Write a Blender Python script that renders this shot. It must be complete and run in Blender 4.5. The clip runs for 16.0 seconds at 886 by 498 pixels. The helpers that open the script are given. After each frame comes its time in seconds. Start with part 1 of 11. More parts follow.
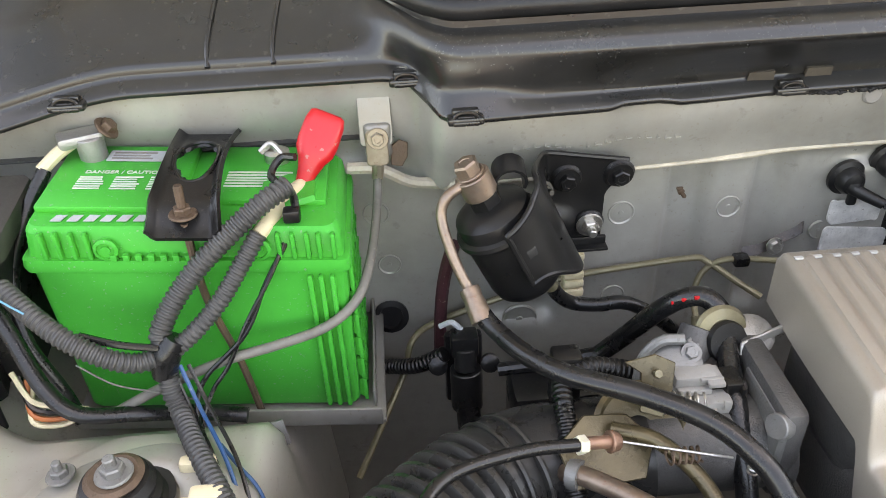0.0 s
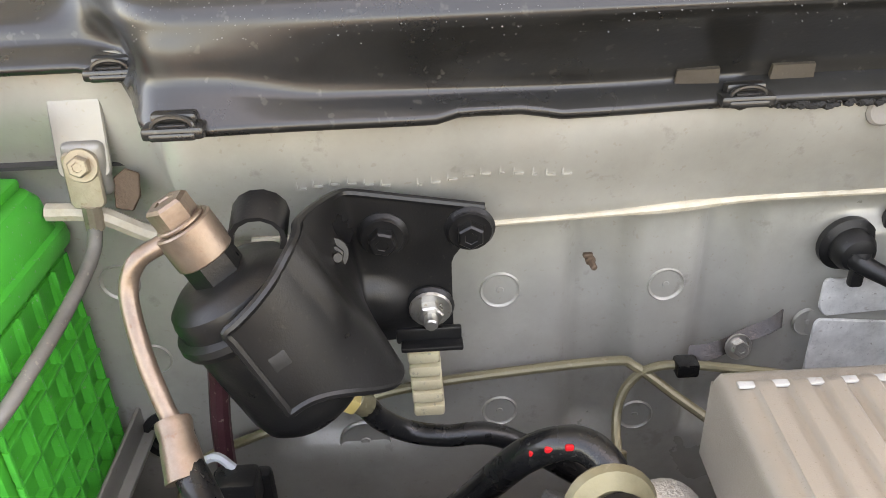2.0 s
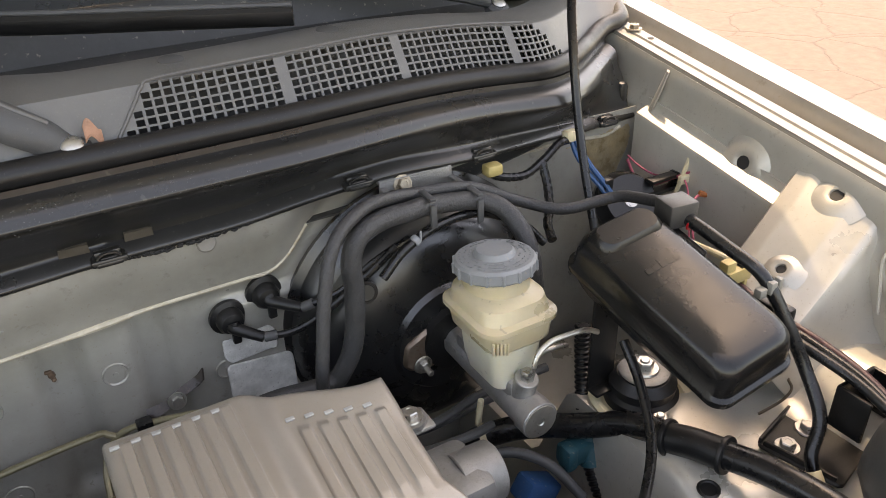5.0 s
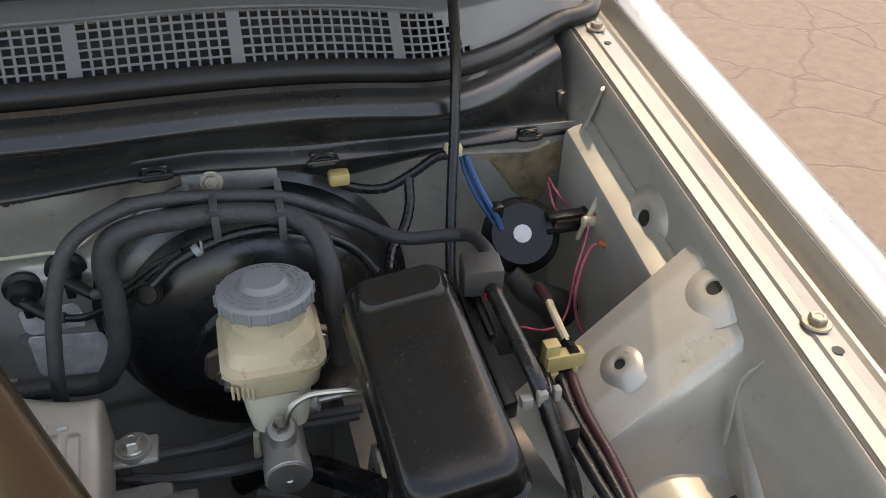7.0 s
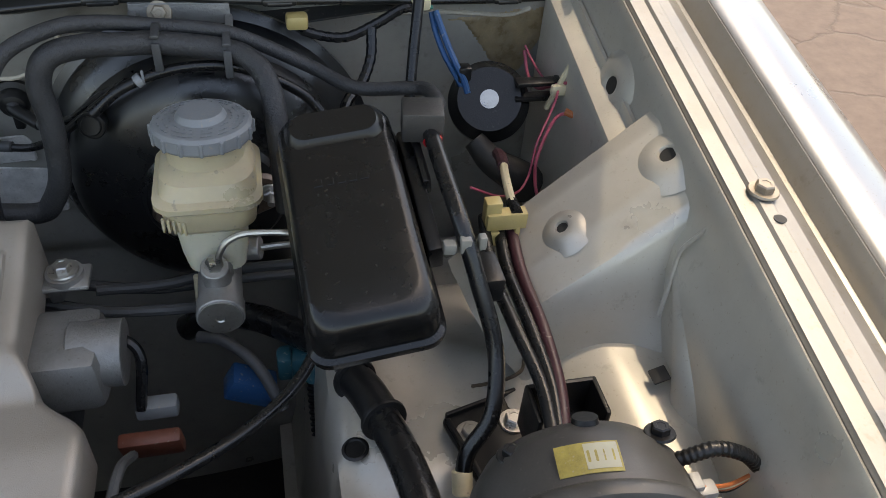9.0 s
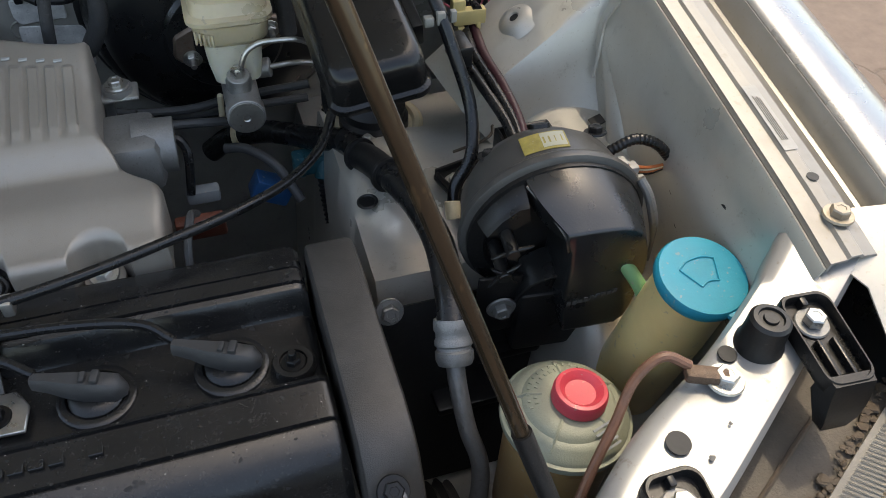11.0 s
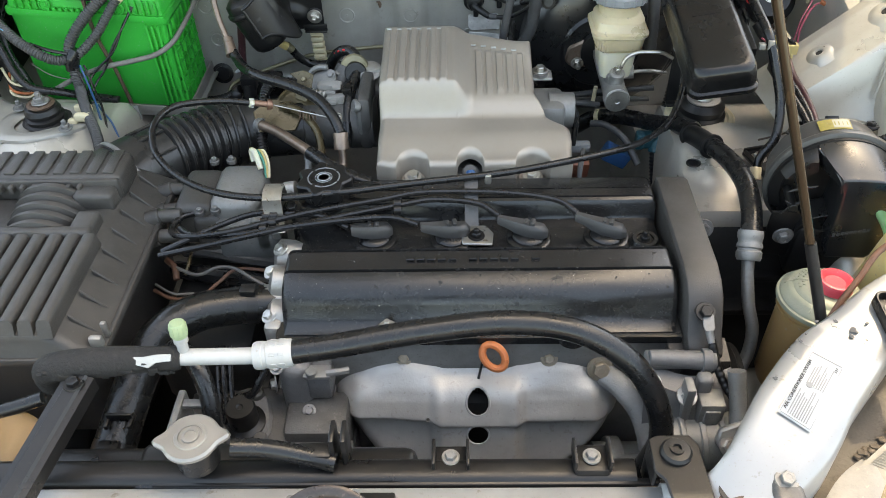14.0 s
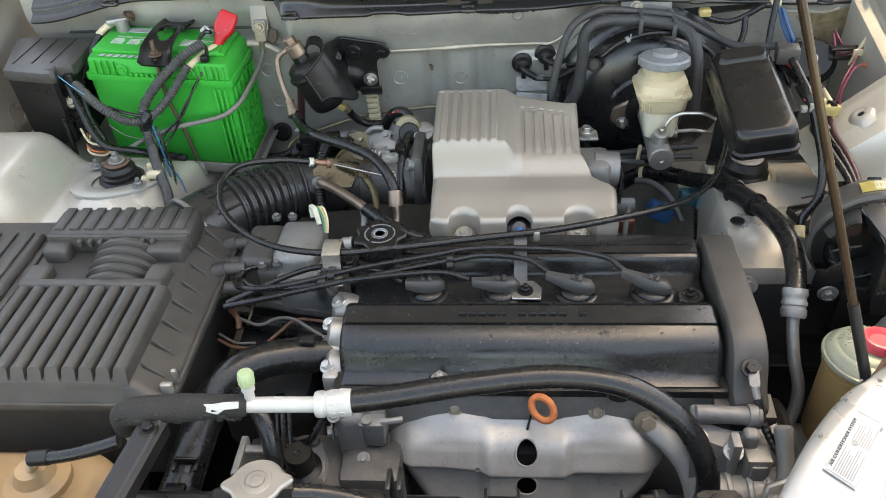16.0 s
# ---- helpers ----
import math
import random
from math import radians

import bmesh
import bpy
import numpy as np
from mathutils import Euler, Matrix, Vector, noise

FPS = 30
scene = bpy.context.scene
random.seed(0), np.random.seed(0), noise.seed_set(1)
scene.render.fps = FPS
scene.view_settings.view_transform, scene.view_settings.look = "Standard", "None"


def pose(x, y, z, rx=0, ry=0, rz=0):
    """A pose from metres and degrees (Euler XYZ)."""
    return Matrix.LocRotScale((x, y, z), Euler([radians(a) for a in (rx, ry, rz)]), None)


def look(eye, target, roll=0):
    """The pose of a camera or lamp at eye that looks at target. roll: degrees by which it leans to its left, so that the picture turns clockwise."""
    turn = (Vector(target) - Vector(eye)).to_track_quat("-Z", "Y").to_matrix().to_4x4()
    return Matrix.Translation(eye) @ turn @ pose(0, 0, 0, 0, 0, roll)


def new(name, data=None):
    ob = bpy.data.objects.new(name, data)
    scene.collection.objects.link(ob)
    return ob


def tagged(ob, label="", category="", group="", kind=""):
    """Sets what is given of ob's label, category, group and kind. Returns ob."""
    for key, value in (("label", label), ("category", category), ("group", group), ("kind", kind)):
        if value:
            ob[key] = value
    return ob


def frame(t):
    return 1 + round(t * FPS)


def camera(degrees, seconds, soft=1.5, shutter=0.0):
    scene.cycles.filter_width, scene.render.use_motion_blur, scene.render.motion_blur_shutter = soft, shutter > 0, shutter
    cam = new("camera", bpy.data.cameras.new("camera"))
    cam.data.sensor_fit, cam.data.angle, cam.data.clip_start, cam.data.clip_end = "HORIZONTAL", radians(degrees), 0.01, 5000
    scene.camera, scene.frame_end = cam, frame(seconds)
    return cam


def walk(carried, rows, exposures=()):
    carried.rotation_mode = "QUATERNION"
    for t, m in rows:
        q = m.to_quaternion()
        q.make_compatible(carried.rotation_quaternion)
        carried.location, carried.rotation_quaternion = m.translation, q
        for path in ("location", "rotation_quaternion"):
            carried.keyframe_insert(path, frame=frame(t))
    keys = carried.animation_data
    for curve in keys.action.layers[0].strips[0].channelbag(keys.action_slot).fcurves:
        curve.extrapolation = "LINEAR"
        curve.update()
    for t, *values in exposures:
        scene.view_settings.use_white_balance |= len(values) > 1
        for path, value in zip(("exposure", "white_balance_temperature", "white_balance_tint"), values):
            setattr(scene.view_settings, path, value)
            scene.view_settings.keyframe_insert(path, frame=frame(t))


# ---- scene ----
cam = camera(59.1, 16.0, 0.7)
PATH = [
    (0, (-0.364, -0.114, 1.368), (-0.264, 1.535, 0.24), -2.5),
    (0.5, (-0.282, -0.046, 1.341), (-0.181, 1.606, 0.218), -2.1),
    (1, (-0.233, 0.036, 1.275), (-0.15, 1.725, 0.207), -0.4),
    (1.5, (-0.219, 0.067, 1.252), (-0.173, 1.797, 0.249), -0.7),
    (2, (-0.207, 0.084, 1.243), (-0.167, 1.82, 0.252), -2.3),
    (2.5, (-0.195, 0.086, 1.253), (-0.111, 1.824, 0.267), -3.6),
    (3, (-0.148, 0.074, 1.28), (0.032, 1.811, 0.305), -4.0),
    (3.5, (-0.101, 0.041, 1.32), (0.277, 1.754, 0.359), -3.6),
    (4, (-0.081, -0.012, 1.349), (0.482, 1.649, 0.386), -3.3),
    (4.5, (-0.08, -0.078, 1.389), (0.673, 1.507, 0.43), -2.0),
    (5, (-0.088, -0.129, 1.413), (0.785, 1.365, 0.412), -1.4),
    (5.2, (-0.084, -0.147, 1.42), (0.831, 1.312, 0.403), -1.3),
    (7.3, (0.247, -0.124, 1.433), (0.685, 1.425, 0.246), 3.1),
    (7.5, (0.252, -0.119, 1.429), (0.677, 1.412, 0.213), 3.9),
    (8, (0.269, -0.126, 1.421), (0.688, 1.373, 0.166), 4.5),
    (8.2, (0.273, -0.135, 1.411), (0.684, 1.351, 0.137), 4.9),
    (10.3, (0.278, -0.254, 1.375), (0.668, 1.153, 0.008), 4.3),
    (10.5, (0.27, -0.284, 1.372), (0.667, 1.103, -0.012), 3.2),
    (11, (0.206, -0.352, 1.389), (0.684, 0.969, -0.034), 3.0),
    (11.5, (0.141, -0.433, 1.398), (0.633, 0.9, -0.01), 2.9),
    (12, (0.08, -0.504, 1.399), (0.532, 0.828, -0.022), 3.5),
    (12.2, (0.062, -0.532, 1.414), (0.412, 0.816, -0.022), 3.0),
    (12.5, (0.059, -0.571, 1.436), (0.235, 0.806, -0.003), 2.1),
    (13, (0.05, -0.628, 1.466), (0.039, 0.791, 0.057), -1.2),
    (13.5, (0.027, -0.671, 1.504), (-0.008, 0.81, 0.161), -1.5),
    (14, (0.011, -0.69, 1.527), (-0.035, 0.807, 0.201), -1.8),
    (14.5, (0.002, -0.708, 1.551), (-0.074, 0.829, 0.274), -2.6),
    (15, (-0.001, -0.715, 1.562), (-0.092, 0.845, 0.314), -3.0),
    (15.5, (0.002, -0.717, 1.561), (-0.127, 0.851, 0.327), -3.2),
    (16, (0.001, -0.714, 1.561), (-0.149, 0.855, 0.329), -3.7),
]
EXPOSURE = [(0, 3.5, 11200, 15), (2, 3.85, 11900, 18), (2.5, 3.85, 11900, 18), (3, 3.9, 11800, 17), (3.5, 3.7, 12000, 17), (4, 3.5, 12000, 17), (5, 2.85, 11200, 16), (8, 2.1, 9000, 10), (10.5, 1.92, 8500, 8), (12, 2.25, 8100, 4), (13, 2.8, 8800, 4), (16, 3.0, 9900, 7)]
walk(cam, [(t, look(eye, target, roll)) for t, eye, target, roll in PATH], EXPOSURE)

# world: clear daylight; the open bonnet shades the bay
SUN_AZ, SUN_EL = 40.0, 68.0          # degrees from the rear of the car towards its left-hand side (+x), and above the horizon
world = bpy.data.worlds.new("sky")
scene.world = world
world.use_nodes = True
wn = world.node_tree.nodes
sky = wn.new("ShaderNodeTexSky")
sky.sky_type, sky.sun_disc = "NISHITA", False
sky.sun_elevation, sky.sun_rotation = radians(SUN_EL), radians(SUN_AZ)
sky.dust_density, sky.air_density, sky.ozone_density = 2.0, 0.8, 0.8
world.node_tree.links.new(sky.outputs[0], wn["Background"].inputs[0])
wn["Background"].inputs[1].default_value = 0.15
sun_data = bpy.data.lights.new("sun", "SUN")
sun_data.energy, sun_data.angle, sun_data.color = 0.55, radians(0.6), (1.0, 0.95, 0.88)
sun = new("sun", sun_data)
sun_dir = Vector((math.sin(radians(SUN_AZ)) * math.cos(radians(SUN_EL)), math.cos(radians(SUN_AZ)) * math.cos(radians(SUN_EL)), math.sin(radians(SUN_EL))))
sun.matrix_world = look(sun_dir * 20, (0, 0, 0))

# ---- materials ----
def surf(name, col, rough=0.5, metal=0.0, var=0.15, scale=30.0, bump=0.15, bscale=600.0, dust=0.0, dustcol=(0.30, 0.26, 0.21),
         coat=0.0, spots=0.0, spotcol=(0.02, 0.02, 0.02), trans=0.0, sss=0.0, spec=0.5, stretch=(1, 1, 1), speck=0.5):
    m = bpy.data.materials.new(name)
    m.use_nodes = True
    nt = m.node_tree
    n, l = nt.nodes, nt.links
    b = n["Principled BSDF"]
    tc = n.new("ShaderNodeTexCoord")
    mp = n.new("ShaderNodeMapping")
    mp.inputs["Scale"].default_value = stretch
    l.new(tc.outputs["Object"], mp.inputs[0])
    def noise_tex(s, detail=6.0, r=0.6):
        t = n.new("ShaderNodeTexNoise")
        t.inputs["Scale"].default_value, t.inputs["Detail"].default_value, t.inputs["Roughness"].default_value = s, detail, r
        l.new(mp.outputs[0], t.inputs["Vector"])
        return t
    def mix(a, bcol, fac):
        x = n.new("ShaderNodeMix")
        x.data_type = "RGBA"
        if isinstance(a, tuple): x.inputs[6].default_value = (*a, 1)
        else: l.new(a, x.inputs[6])
        x.inputs[7].default_value = (*bcol, 1)
        l.new(fac, x.inputs[0])
        return x.outputs[2]
    def ramp(src, lo, hi, a=0.0, c=1.0):
        r = n.new("ShaderNodeMapRange")
        r.inputs[1].default_value, r.inputs[2].default_value, r.inputs[3].default_value, r.inputs[4].default_value = lo, hi, a, c
        l.new(src, r.inputs[0])
        return r.outputs[0]
    big, fine = noise_tex(scale), noise_tex(scale * 9, 4.0)
    dark = tuple(max(0.0, c * (1 - var * 1.3)) for c in col)
    lite = tuple(min(1.0, c * (1 + var)) for c in col)
    c = mix(mix(dark, lite, ramp(big.outputs[0], 0.35, 0.65)), col, ramp(fine.outputs[0], 0.3, 0.7, 0.15, 0.75))
    rfac = ramp(big.outputs[0], 0.3, 0.7, max(0.02, rough - 0.09), min(1.0, rough + 0.09))
    if dust > 0:
        d = noise_tex(scale * 2.3, 8.0, 0.7)
        c = mix(c, dustcol, ramp(d.outputs[0], 0.45, 0.75, dust * 0.25, dust))
    if spots > 0:
        s = noise_tex(scale * 6.0, 5.0, 0.65)
        c = mix(c, spotcol, ramp(s.outputs[0], 0.62, 0.70, 0.0, spots))
    if speck > 0:
        sp = noise_tex(bscale * 0.55, 2.0, 0.5)
        c = mix(c, dustcol, ramp(sp.outputs[0], 0.66, 0.72, 0.0, speck))
    l.new(c, b.inputs["Base Color"])
    l.new(rfac, b.inputs["Roughness"])
    b.inputs["Metallic"].default_value = metal
    b.inputs["Coat Weight"].default_value = coat
    b.inputs["Coat Roughness"].default_value = 0.12
    b.inputs["Transmission Weight"].default_value = trans
    b.inputs["Specular IOR Level"].default_value = spec
    if sss:
        b.inputs["Subsurface Weight"].default_value = sss
        b.inputs["Subsurface Radius"].default_value = (0.02, 0.015, 0.008)
    if bump > 0:
        t2 = noise_tex(bscale, 3.0)
        bp = n.new("ShaderNodeBump")
        bp.inputs["Strength"].default_value, bp.inputs["Distance"].default_value = bump, 0.0015
        l.new(t2.outputs[0], bp.inputs["Height"])
        l.new(bp.outputs[0], b.inputs["Normal"])
    return m

M = {}
M["firewall"] = surf("grey_green_body_paint", (0.365, 0.356, 0.320), 0.36, 0.28, 0.22, 9, 0.04, 500, dust=0.4, dustcol=(0.29, 0.26, 0.215), coat=0.12, spots=0.35, spotcol=(0.16, 0.145, 0.12))
M["silver"] = surf("silver_body_paint", (0.30, 0.31, 0.32), 0.30, 0.75, 0.06, 7, 0.02, 900, dust=0.10, dustcol=(0.24, 0.22, 0.19), coat=0.25)
M["bay_silver"] = surf("dusty_silver_bay_paint", (0.50, 0.475, 0.42), 0.34, 0.40, 0.14, 8, 0.04, 700, dust=0.3, dustcol=(0.36, 0.31, 0.24), spots=0.3, spotcol=(0.22, 0.18, 0.14))
M["white_panel"] = surf("chipped_silver_panel_paint", (0.33, 0.332, 0.328), 0.34, 0.40, 0.07, 10, 0.03, 700, dust=0.2, dustcol=(0.27, 0.25, 0.215), coat=0.15, spots=0.7, spotcol=(0.18, 0.155, 0.12))
M["cowl"] = surf("satin_black_cowl_plastic", (0.0125, 0.0125, 0.0122), 0.30, 0.0, 0.25, 14, 0.05, 300, dust=0.16, dustcol=(0.07, 0.066, 0.058), spec=0.5, coat=0.25)
M["grille"] = surf("faded_grey_black_plastic", (0.062, 0.064, 0.066), 0.48, 0.0, 0.25, 18, 0.15, 900, dust=0.25, dustcol=(0.11, 0.108, 0.102), spec=0.4)
M["rubber"] = surf("black_rubber", (0.008, 0.008, 0.0085), 0.40, 0.0, 0.25, 40, 0.12, 900, dust=0.07, dustcol=(0.05, 0.047, 0.042), spec=0.4)
M["hose"] = surf("dusty_black_hose_rubber", (0.0075, 0.0078, 0.0085), 0.27, 0.0, 0.3, 50, 0.06, 700, dust=0.07, dustcol=(0.06, 0.056, 0.05), spec=0.45)
M["grey_hose"] = surf("woven_grey_rubber_hose", (0.032, 0.033, 0.035), 0.50, 0.0, 0.25, 60, 0.6, 420, dust=0.15, dustcol=(0.09, 0.086, 0.08), spec=0.45)
M["black"] = surf("black_plastic", (0.0075, 0.0075, 0.008), 0.32, 0.0, 0.3, 25, 0.12, 700, dust=0.08, dustcol=(0.05, 0.046, 0.04), spec=0.4)
M["airbox"] = surf("dull_black_airbox_plastic", (0.040, 0.038, 0.036), 0.42, 0.0, 0.3, 18, 0.25, 1100, dust=0.4, dustcol=(0.105, 0.095, 0.082), spec=0.5)
M["fuse"] = surf("scuffed_black_box_plastic", (0.0062, 0.0062, 0.0064), 0.25, 0.0, 0.3, 16, 0.06, 500, dust=0.05, dustcol=(0.045, 0.042, 0.037), spec=0.38, coat=0.08, speck=0.3)
M["valve"] = surf("worn_black_crackle_paint", (0.0105, 0.0108, 0.0114), 0.23, 0.0, 0.3, 22, 0.09, 1200, dust=0.14, dustcol=(0.06, 0.058, 0.054), spots=0.45, spotcol=(0.05, 0.049, 0.046), spec=0.52, speck=0.6)
M["steel_black"] = surf("black_painted_steel", (0.0075, 0.0075, 0.008), 0.34, 0.0, 0.25, 25, 0.08, 700, dust=0.09, dustcol=(0.05, 0.046, 0.04), spec=0.38, speck=0.3)
M["green"] = surf("bright_green_battery_plastic", (0.003, 0.36, 0.046), 0.40, 0.0, 0.08, 12, 0.05, 700, spec=0.22)
M["red"] = surf("red_vinyl_cap", (0.55, 0.012, 0.018), 0.33, 0.0, 0.1, 40, 0.05, 400)
M["pink"] = surf("faded_red_plastic_cap", (0.52, 0.05, 0.075), 0.42, 0.0, 0.12, 60, 0.1, 500)
M["cyan"] = surf("cyan_washer_cap", (0.001, 0.23, 0.33), 0.45, 0.0, 0.10, 50, 0.08, 500, spec=0.3)
M["cover"] = surf("bronze_silver_cover_paint", (0.345, 0.31, 0.268), 0.38, 0.45, 0.06, 12, 0.2, 1500, dust=0.12, dustcol=(0.24, 0.195, 0.15))
M["alu"] = surf("cast_aluminium", (0.40, 0.395, 0.38), 0.42, 0.7, 0.18, 30, 0.35, 700, dust=0.35, dustcol=(0.22, 0.2, 0.17))
M["alu_grey"] = surf("dull_grey_casting", (0.24, 0.24, 0.235), 0.48, 0.5, 0.22, 28, 0.35, 600, dust=0.35, dustcol=(0.13, 0.12, 0.1))
M["shield"] = surf("heat_tinted_steel_sheet", (0.40, 0.395, 0.38), 0.40, 0.4, 0.16, 14, 0.12, 300, dust=0.35, dustcol=(0.27, 0.255, 0.23), spots=0.3, spotcol=(0.17, 0.15, 0.125))
M["steel"] = surf("bright_zinc_steel", (0.52, 0.51, 0.48), 0.33, 0.9, 0.2, 60, 0.1, 500, dust=0.25, dustcol=(0.25, 0.2, 0.14))
M["brass"] = surf("yellow_zinc_steel", (0.50, 0.42, 0.24), 0.36, 0.8, 0.2, 60, 0.1, 500, dust=0.3, dustcol=(0.3, 0.22, 0.12))
M["rust"] = surf("rusty_steel", (0.13, 0.085, 0.058), 0.6, 0.4, 0.35, 70, 0.4, 500, dust=0.35, dustcol=(0.07, 0.045, 0.032))
M["olive"] = surf("olive_coated_pipe", (0.20, 0.175, 0.105), 0.38, 0.35, 0.2, 50, 0.1, 400, dust=0.3, dustcol=(0.3, 0.27, 0.2))
M["pipe_tan"] = surf("tarnished_steel_pipe", (0.25, 0.195, 0.155), 0.36, 0.7, 0.3, 60, 0.12, 400, dust=0.4, dustcol=(0.20, 0.10, 0.06))
M["cream"] = surf("cream_plastic", (0.62, 0.54, 0.36), 0.45, 0.0, 0.12, 40, 0.1, 400)
M["yellow"] = surf("yellow_connector_plastic", (0.50, 0.375, 0.14), 0.42, 0.0, 0.15, 50, 0.1, 400, dust=0.3, dustcol=(0.4, 0.32, 0.19))
M["milky"] = surf("yellowed_milky_plastic", (0.58, 0.495, 0.33), 0.33, 0.0, 0.12, 18, 0.06, 300, sss=0.35, trans=0.12)
M["milky_b"] = surf("whitish_milky_plastic", (0.62, 0.59, 0.47), 0.36, 0.0, 0.08, 18, 0.06, 300, sss=0.35, trans=0.12)
M["amber"] = surf("amber_stained_tank_plastic", (0.34, 0.21, 0.09), 0.38, 0.0, 0.2, 14, 0.06, 300, sss=0.2, trans=0.05)
M["tan_tank"] = surf("beige_tank_plastic", (0.36, 0.25, 0.14), 0.42, 0.0, 0.12, 14, 0.06, 300, sss=0.2)
M["sage"] = surf("grey_green_lid_plastic", (0.25, 0.262, 0.20), 0.48, 0.0, 0.14, 30, 0.2, 700, dust=0.25, dustcol=(0.2, 0.19, 0.14))
M["cap_grey"] = surf("grey_cap_plastic", (0.20, 0.215, 0.225), 0.42, 0.0, 0.1, 40, 0.1, 700, dust=0.15)
M["orange"] = surf("orange_rubber_ring", (0.50, 0.14, 0.04), 0.55, 0.0, 0.25, 60, 0.2, 500, dust=0.3, dustcol=(0.22, 0.1, 0.06))
M["brown"] = surf("brown_tubing", (0.20, 0.065, 0.04), 0.42, 0.0, 0.25, 60, 0.1, 500)
M["white_pipe"] = surf("white_painted_pipe", (0.40, 0.405, 0.395), 0.42, 0.1, 0.1, 40, 0.06, 400, dust=0.2)
M["rad_cap"] = surf("tinned_radiator_cap", (0.26, 0.25, 0.232), 0.36, 0.55, 0.08, 30, 0.06, 400, dust=0.2, dustcol=(0.35, 0.31, 0.26))
M["foam"] = surf("crumbling_black_foam", (0.010, 0.0097, 0.0095), 0.8, 0.0, 0.4, 90, 1.0, 260, dust=0.15, dustcol=(0.05, 0.047, 0.045))
M["blue"] = surf("blue_wire", (0.015, 0.085, 0.22), 0.4, bump=0)
M["sky_wire"] = surf("light_blue_wire", (0.09, 0.36, 0.55), 0.4, bump=0)
M["red_wire"] = surf("red_wire", (0.42, 0.04, 0.06), 0.4, bump=0)
M["green_wire"] = surf("green_wire", (0.03, 0.22, 0.16), 0.4, bump=0)
M["label"] = surf("white_paper_label", (0.40, 0.43, 0.44), 0.5, bump=0.02)
M["label_y"] = surf("yellow_foil_label", (0.27, 0.215, 0.05), 0.5, 0.0, 0.35, 120, bump=0.1, spots=0.8, spotcol=(0.24, 0.225, 0.16))
M["ink"] = surf("dark_print", (0.03, 0.03, 0.035), 0.5, bump=0)
M["pale_ink"] = surf("pale_print", (0.55, 0.62, 0.52), 0.5, bump=0)
M["sealer"] = surf("cream_seam_sealer", (0.44, 0.405, 0.335), 0.45, 0.0, 0.3, 40, 0.3, 200, dust=0.45, dustcol=(0.33, 0.23, 0.12))
M["glue"] = surf("dried_tan_sealant", (0.40, 0.30, 0.17), 0.30, 0.0, 0.35, 60, 0.4, 160, dust=0.5, dustcol=(0.48, 0.42, 0.31))
M["insul"] = surf("silvery_worn_sticker_pad", (0.52, 0.515, 0.49), 0.4, 0.0, 0.35, 60, 0.4, 240, spots=0.8, spotcol=(0.22, 0.21, 0.18))
# near-black for grimy parts, and for blocks and discs that paint in shade
M["dark"] = surf("near_black_grime_and_shade", (0.012, 0.012, 0.012), 0.6, 0.0, 0.4, 12, 0.3, 120, dust=0.3, dustcol=(0.03, 0.028, 0.025))
M["lens"] = surf("yellow_brown_headlight_lens", (0.115, 0.080, 0.036), 0.26, 0.0, 0.4, 18, 0.15, 120, dust=0.4, dustcol=(0.125, 0.098, 0.058), spots=0.5, spotcol=(0.17, 0.145, 0.10))
M["lens_edge"] = surf("dirty_beige_lens_edge", (0.20, 0.185, 0.155), 0.5, 0.0, 0.2, 30, 0.2, 500, dust=0.4, dustcol=(0.14, 0.12, 0.09))
M["lens_rib"] = surf("pale_grey_lens_ribs", (0.24, 0.23, 0.20), 0.45, 0.0, 0.15, 40, 0.1, 500)
# dusty plastic whose brown is a reflection put into the colour
M["brown_sheen"] = surf("dusty_plastic_with_brown_sheen", (0.058, 0.048, 0.037), 0.5, 0.0, 0.25, 60, 0.15, 700, dust=0.3, dustcol=(0.09, 0.075, 0.06))
M["mud"] = surf("brown_grime", (0.055, 0.037, 0.022), 0.75, 0.0, 0.5, 30, 0.8, 160, dust=0.4, dustcol=(0.13, 0.10, 0.07))
M["grey_trim"] = surf("grey_felt_trim", (0.20, 0.19, 0.175), 0.7, 0.0, 0.2, 40, 0.4, 400, dust=0.3)
# the rod's brown is a warm reflection mixed into its colour
M["rod"] = surf("brown_reflecting_steel_rod", (0.036, 0.025, 0.016), 0.17, 0.5, 0.5, 20, 0.06, 400, dust=0.3, dustcol=(0.11, 0.072, 0.038), stretch=(1, 1, 0.25))

M["filler"] = surf("yellowish_filler_plastic", (0.60, 0.47, 0.22), 0.40, 0.0, 0.12, 14, 0.05, 300, sss=0.35)
M["boot"] = surf("dusty_dark_boot_rubber", (0.035, 0.035, 0.035), 0.50, 0.0, 0.25, 30, 0.15, 700, dust=0.3, dustcol=(0.075, 0.072, 0.066))
M["teal"] = surf("dark_teal_plastic", (0.012, 0.075, 0.095), 0.4, 0.0, 0.15, 40, 0.1, 500)
M["maroon"] = surf("dark_maroon_sleeve", (0.055, 0.018, 0.022), 0.42, 0.0, 0.25, 60, 0.1, 500)
M["duct"] = surf("dull_black_duct_rubber", (0.020, 0.020, 0.0198), 0.30, 0.0, 0.3, 30, 0.12, 500, dust=0.2, dustcol=(0.06, 0.057, 0.052), spec=0.45)
M["water_drop"] = surf("clear_water_drops", (0.10, 0.10, 0.095), 0.3, 0.0, bump=0)
M["deck"] = surf("faded_grey_deck_plastic", (0.115, 0.114, 0.110), 0.46, 0.0, 0.15, 14, 0.2, 900, dust=0.3, dustcol=(0.165, 0.158, 0.145), spec=0.5)
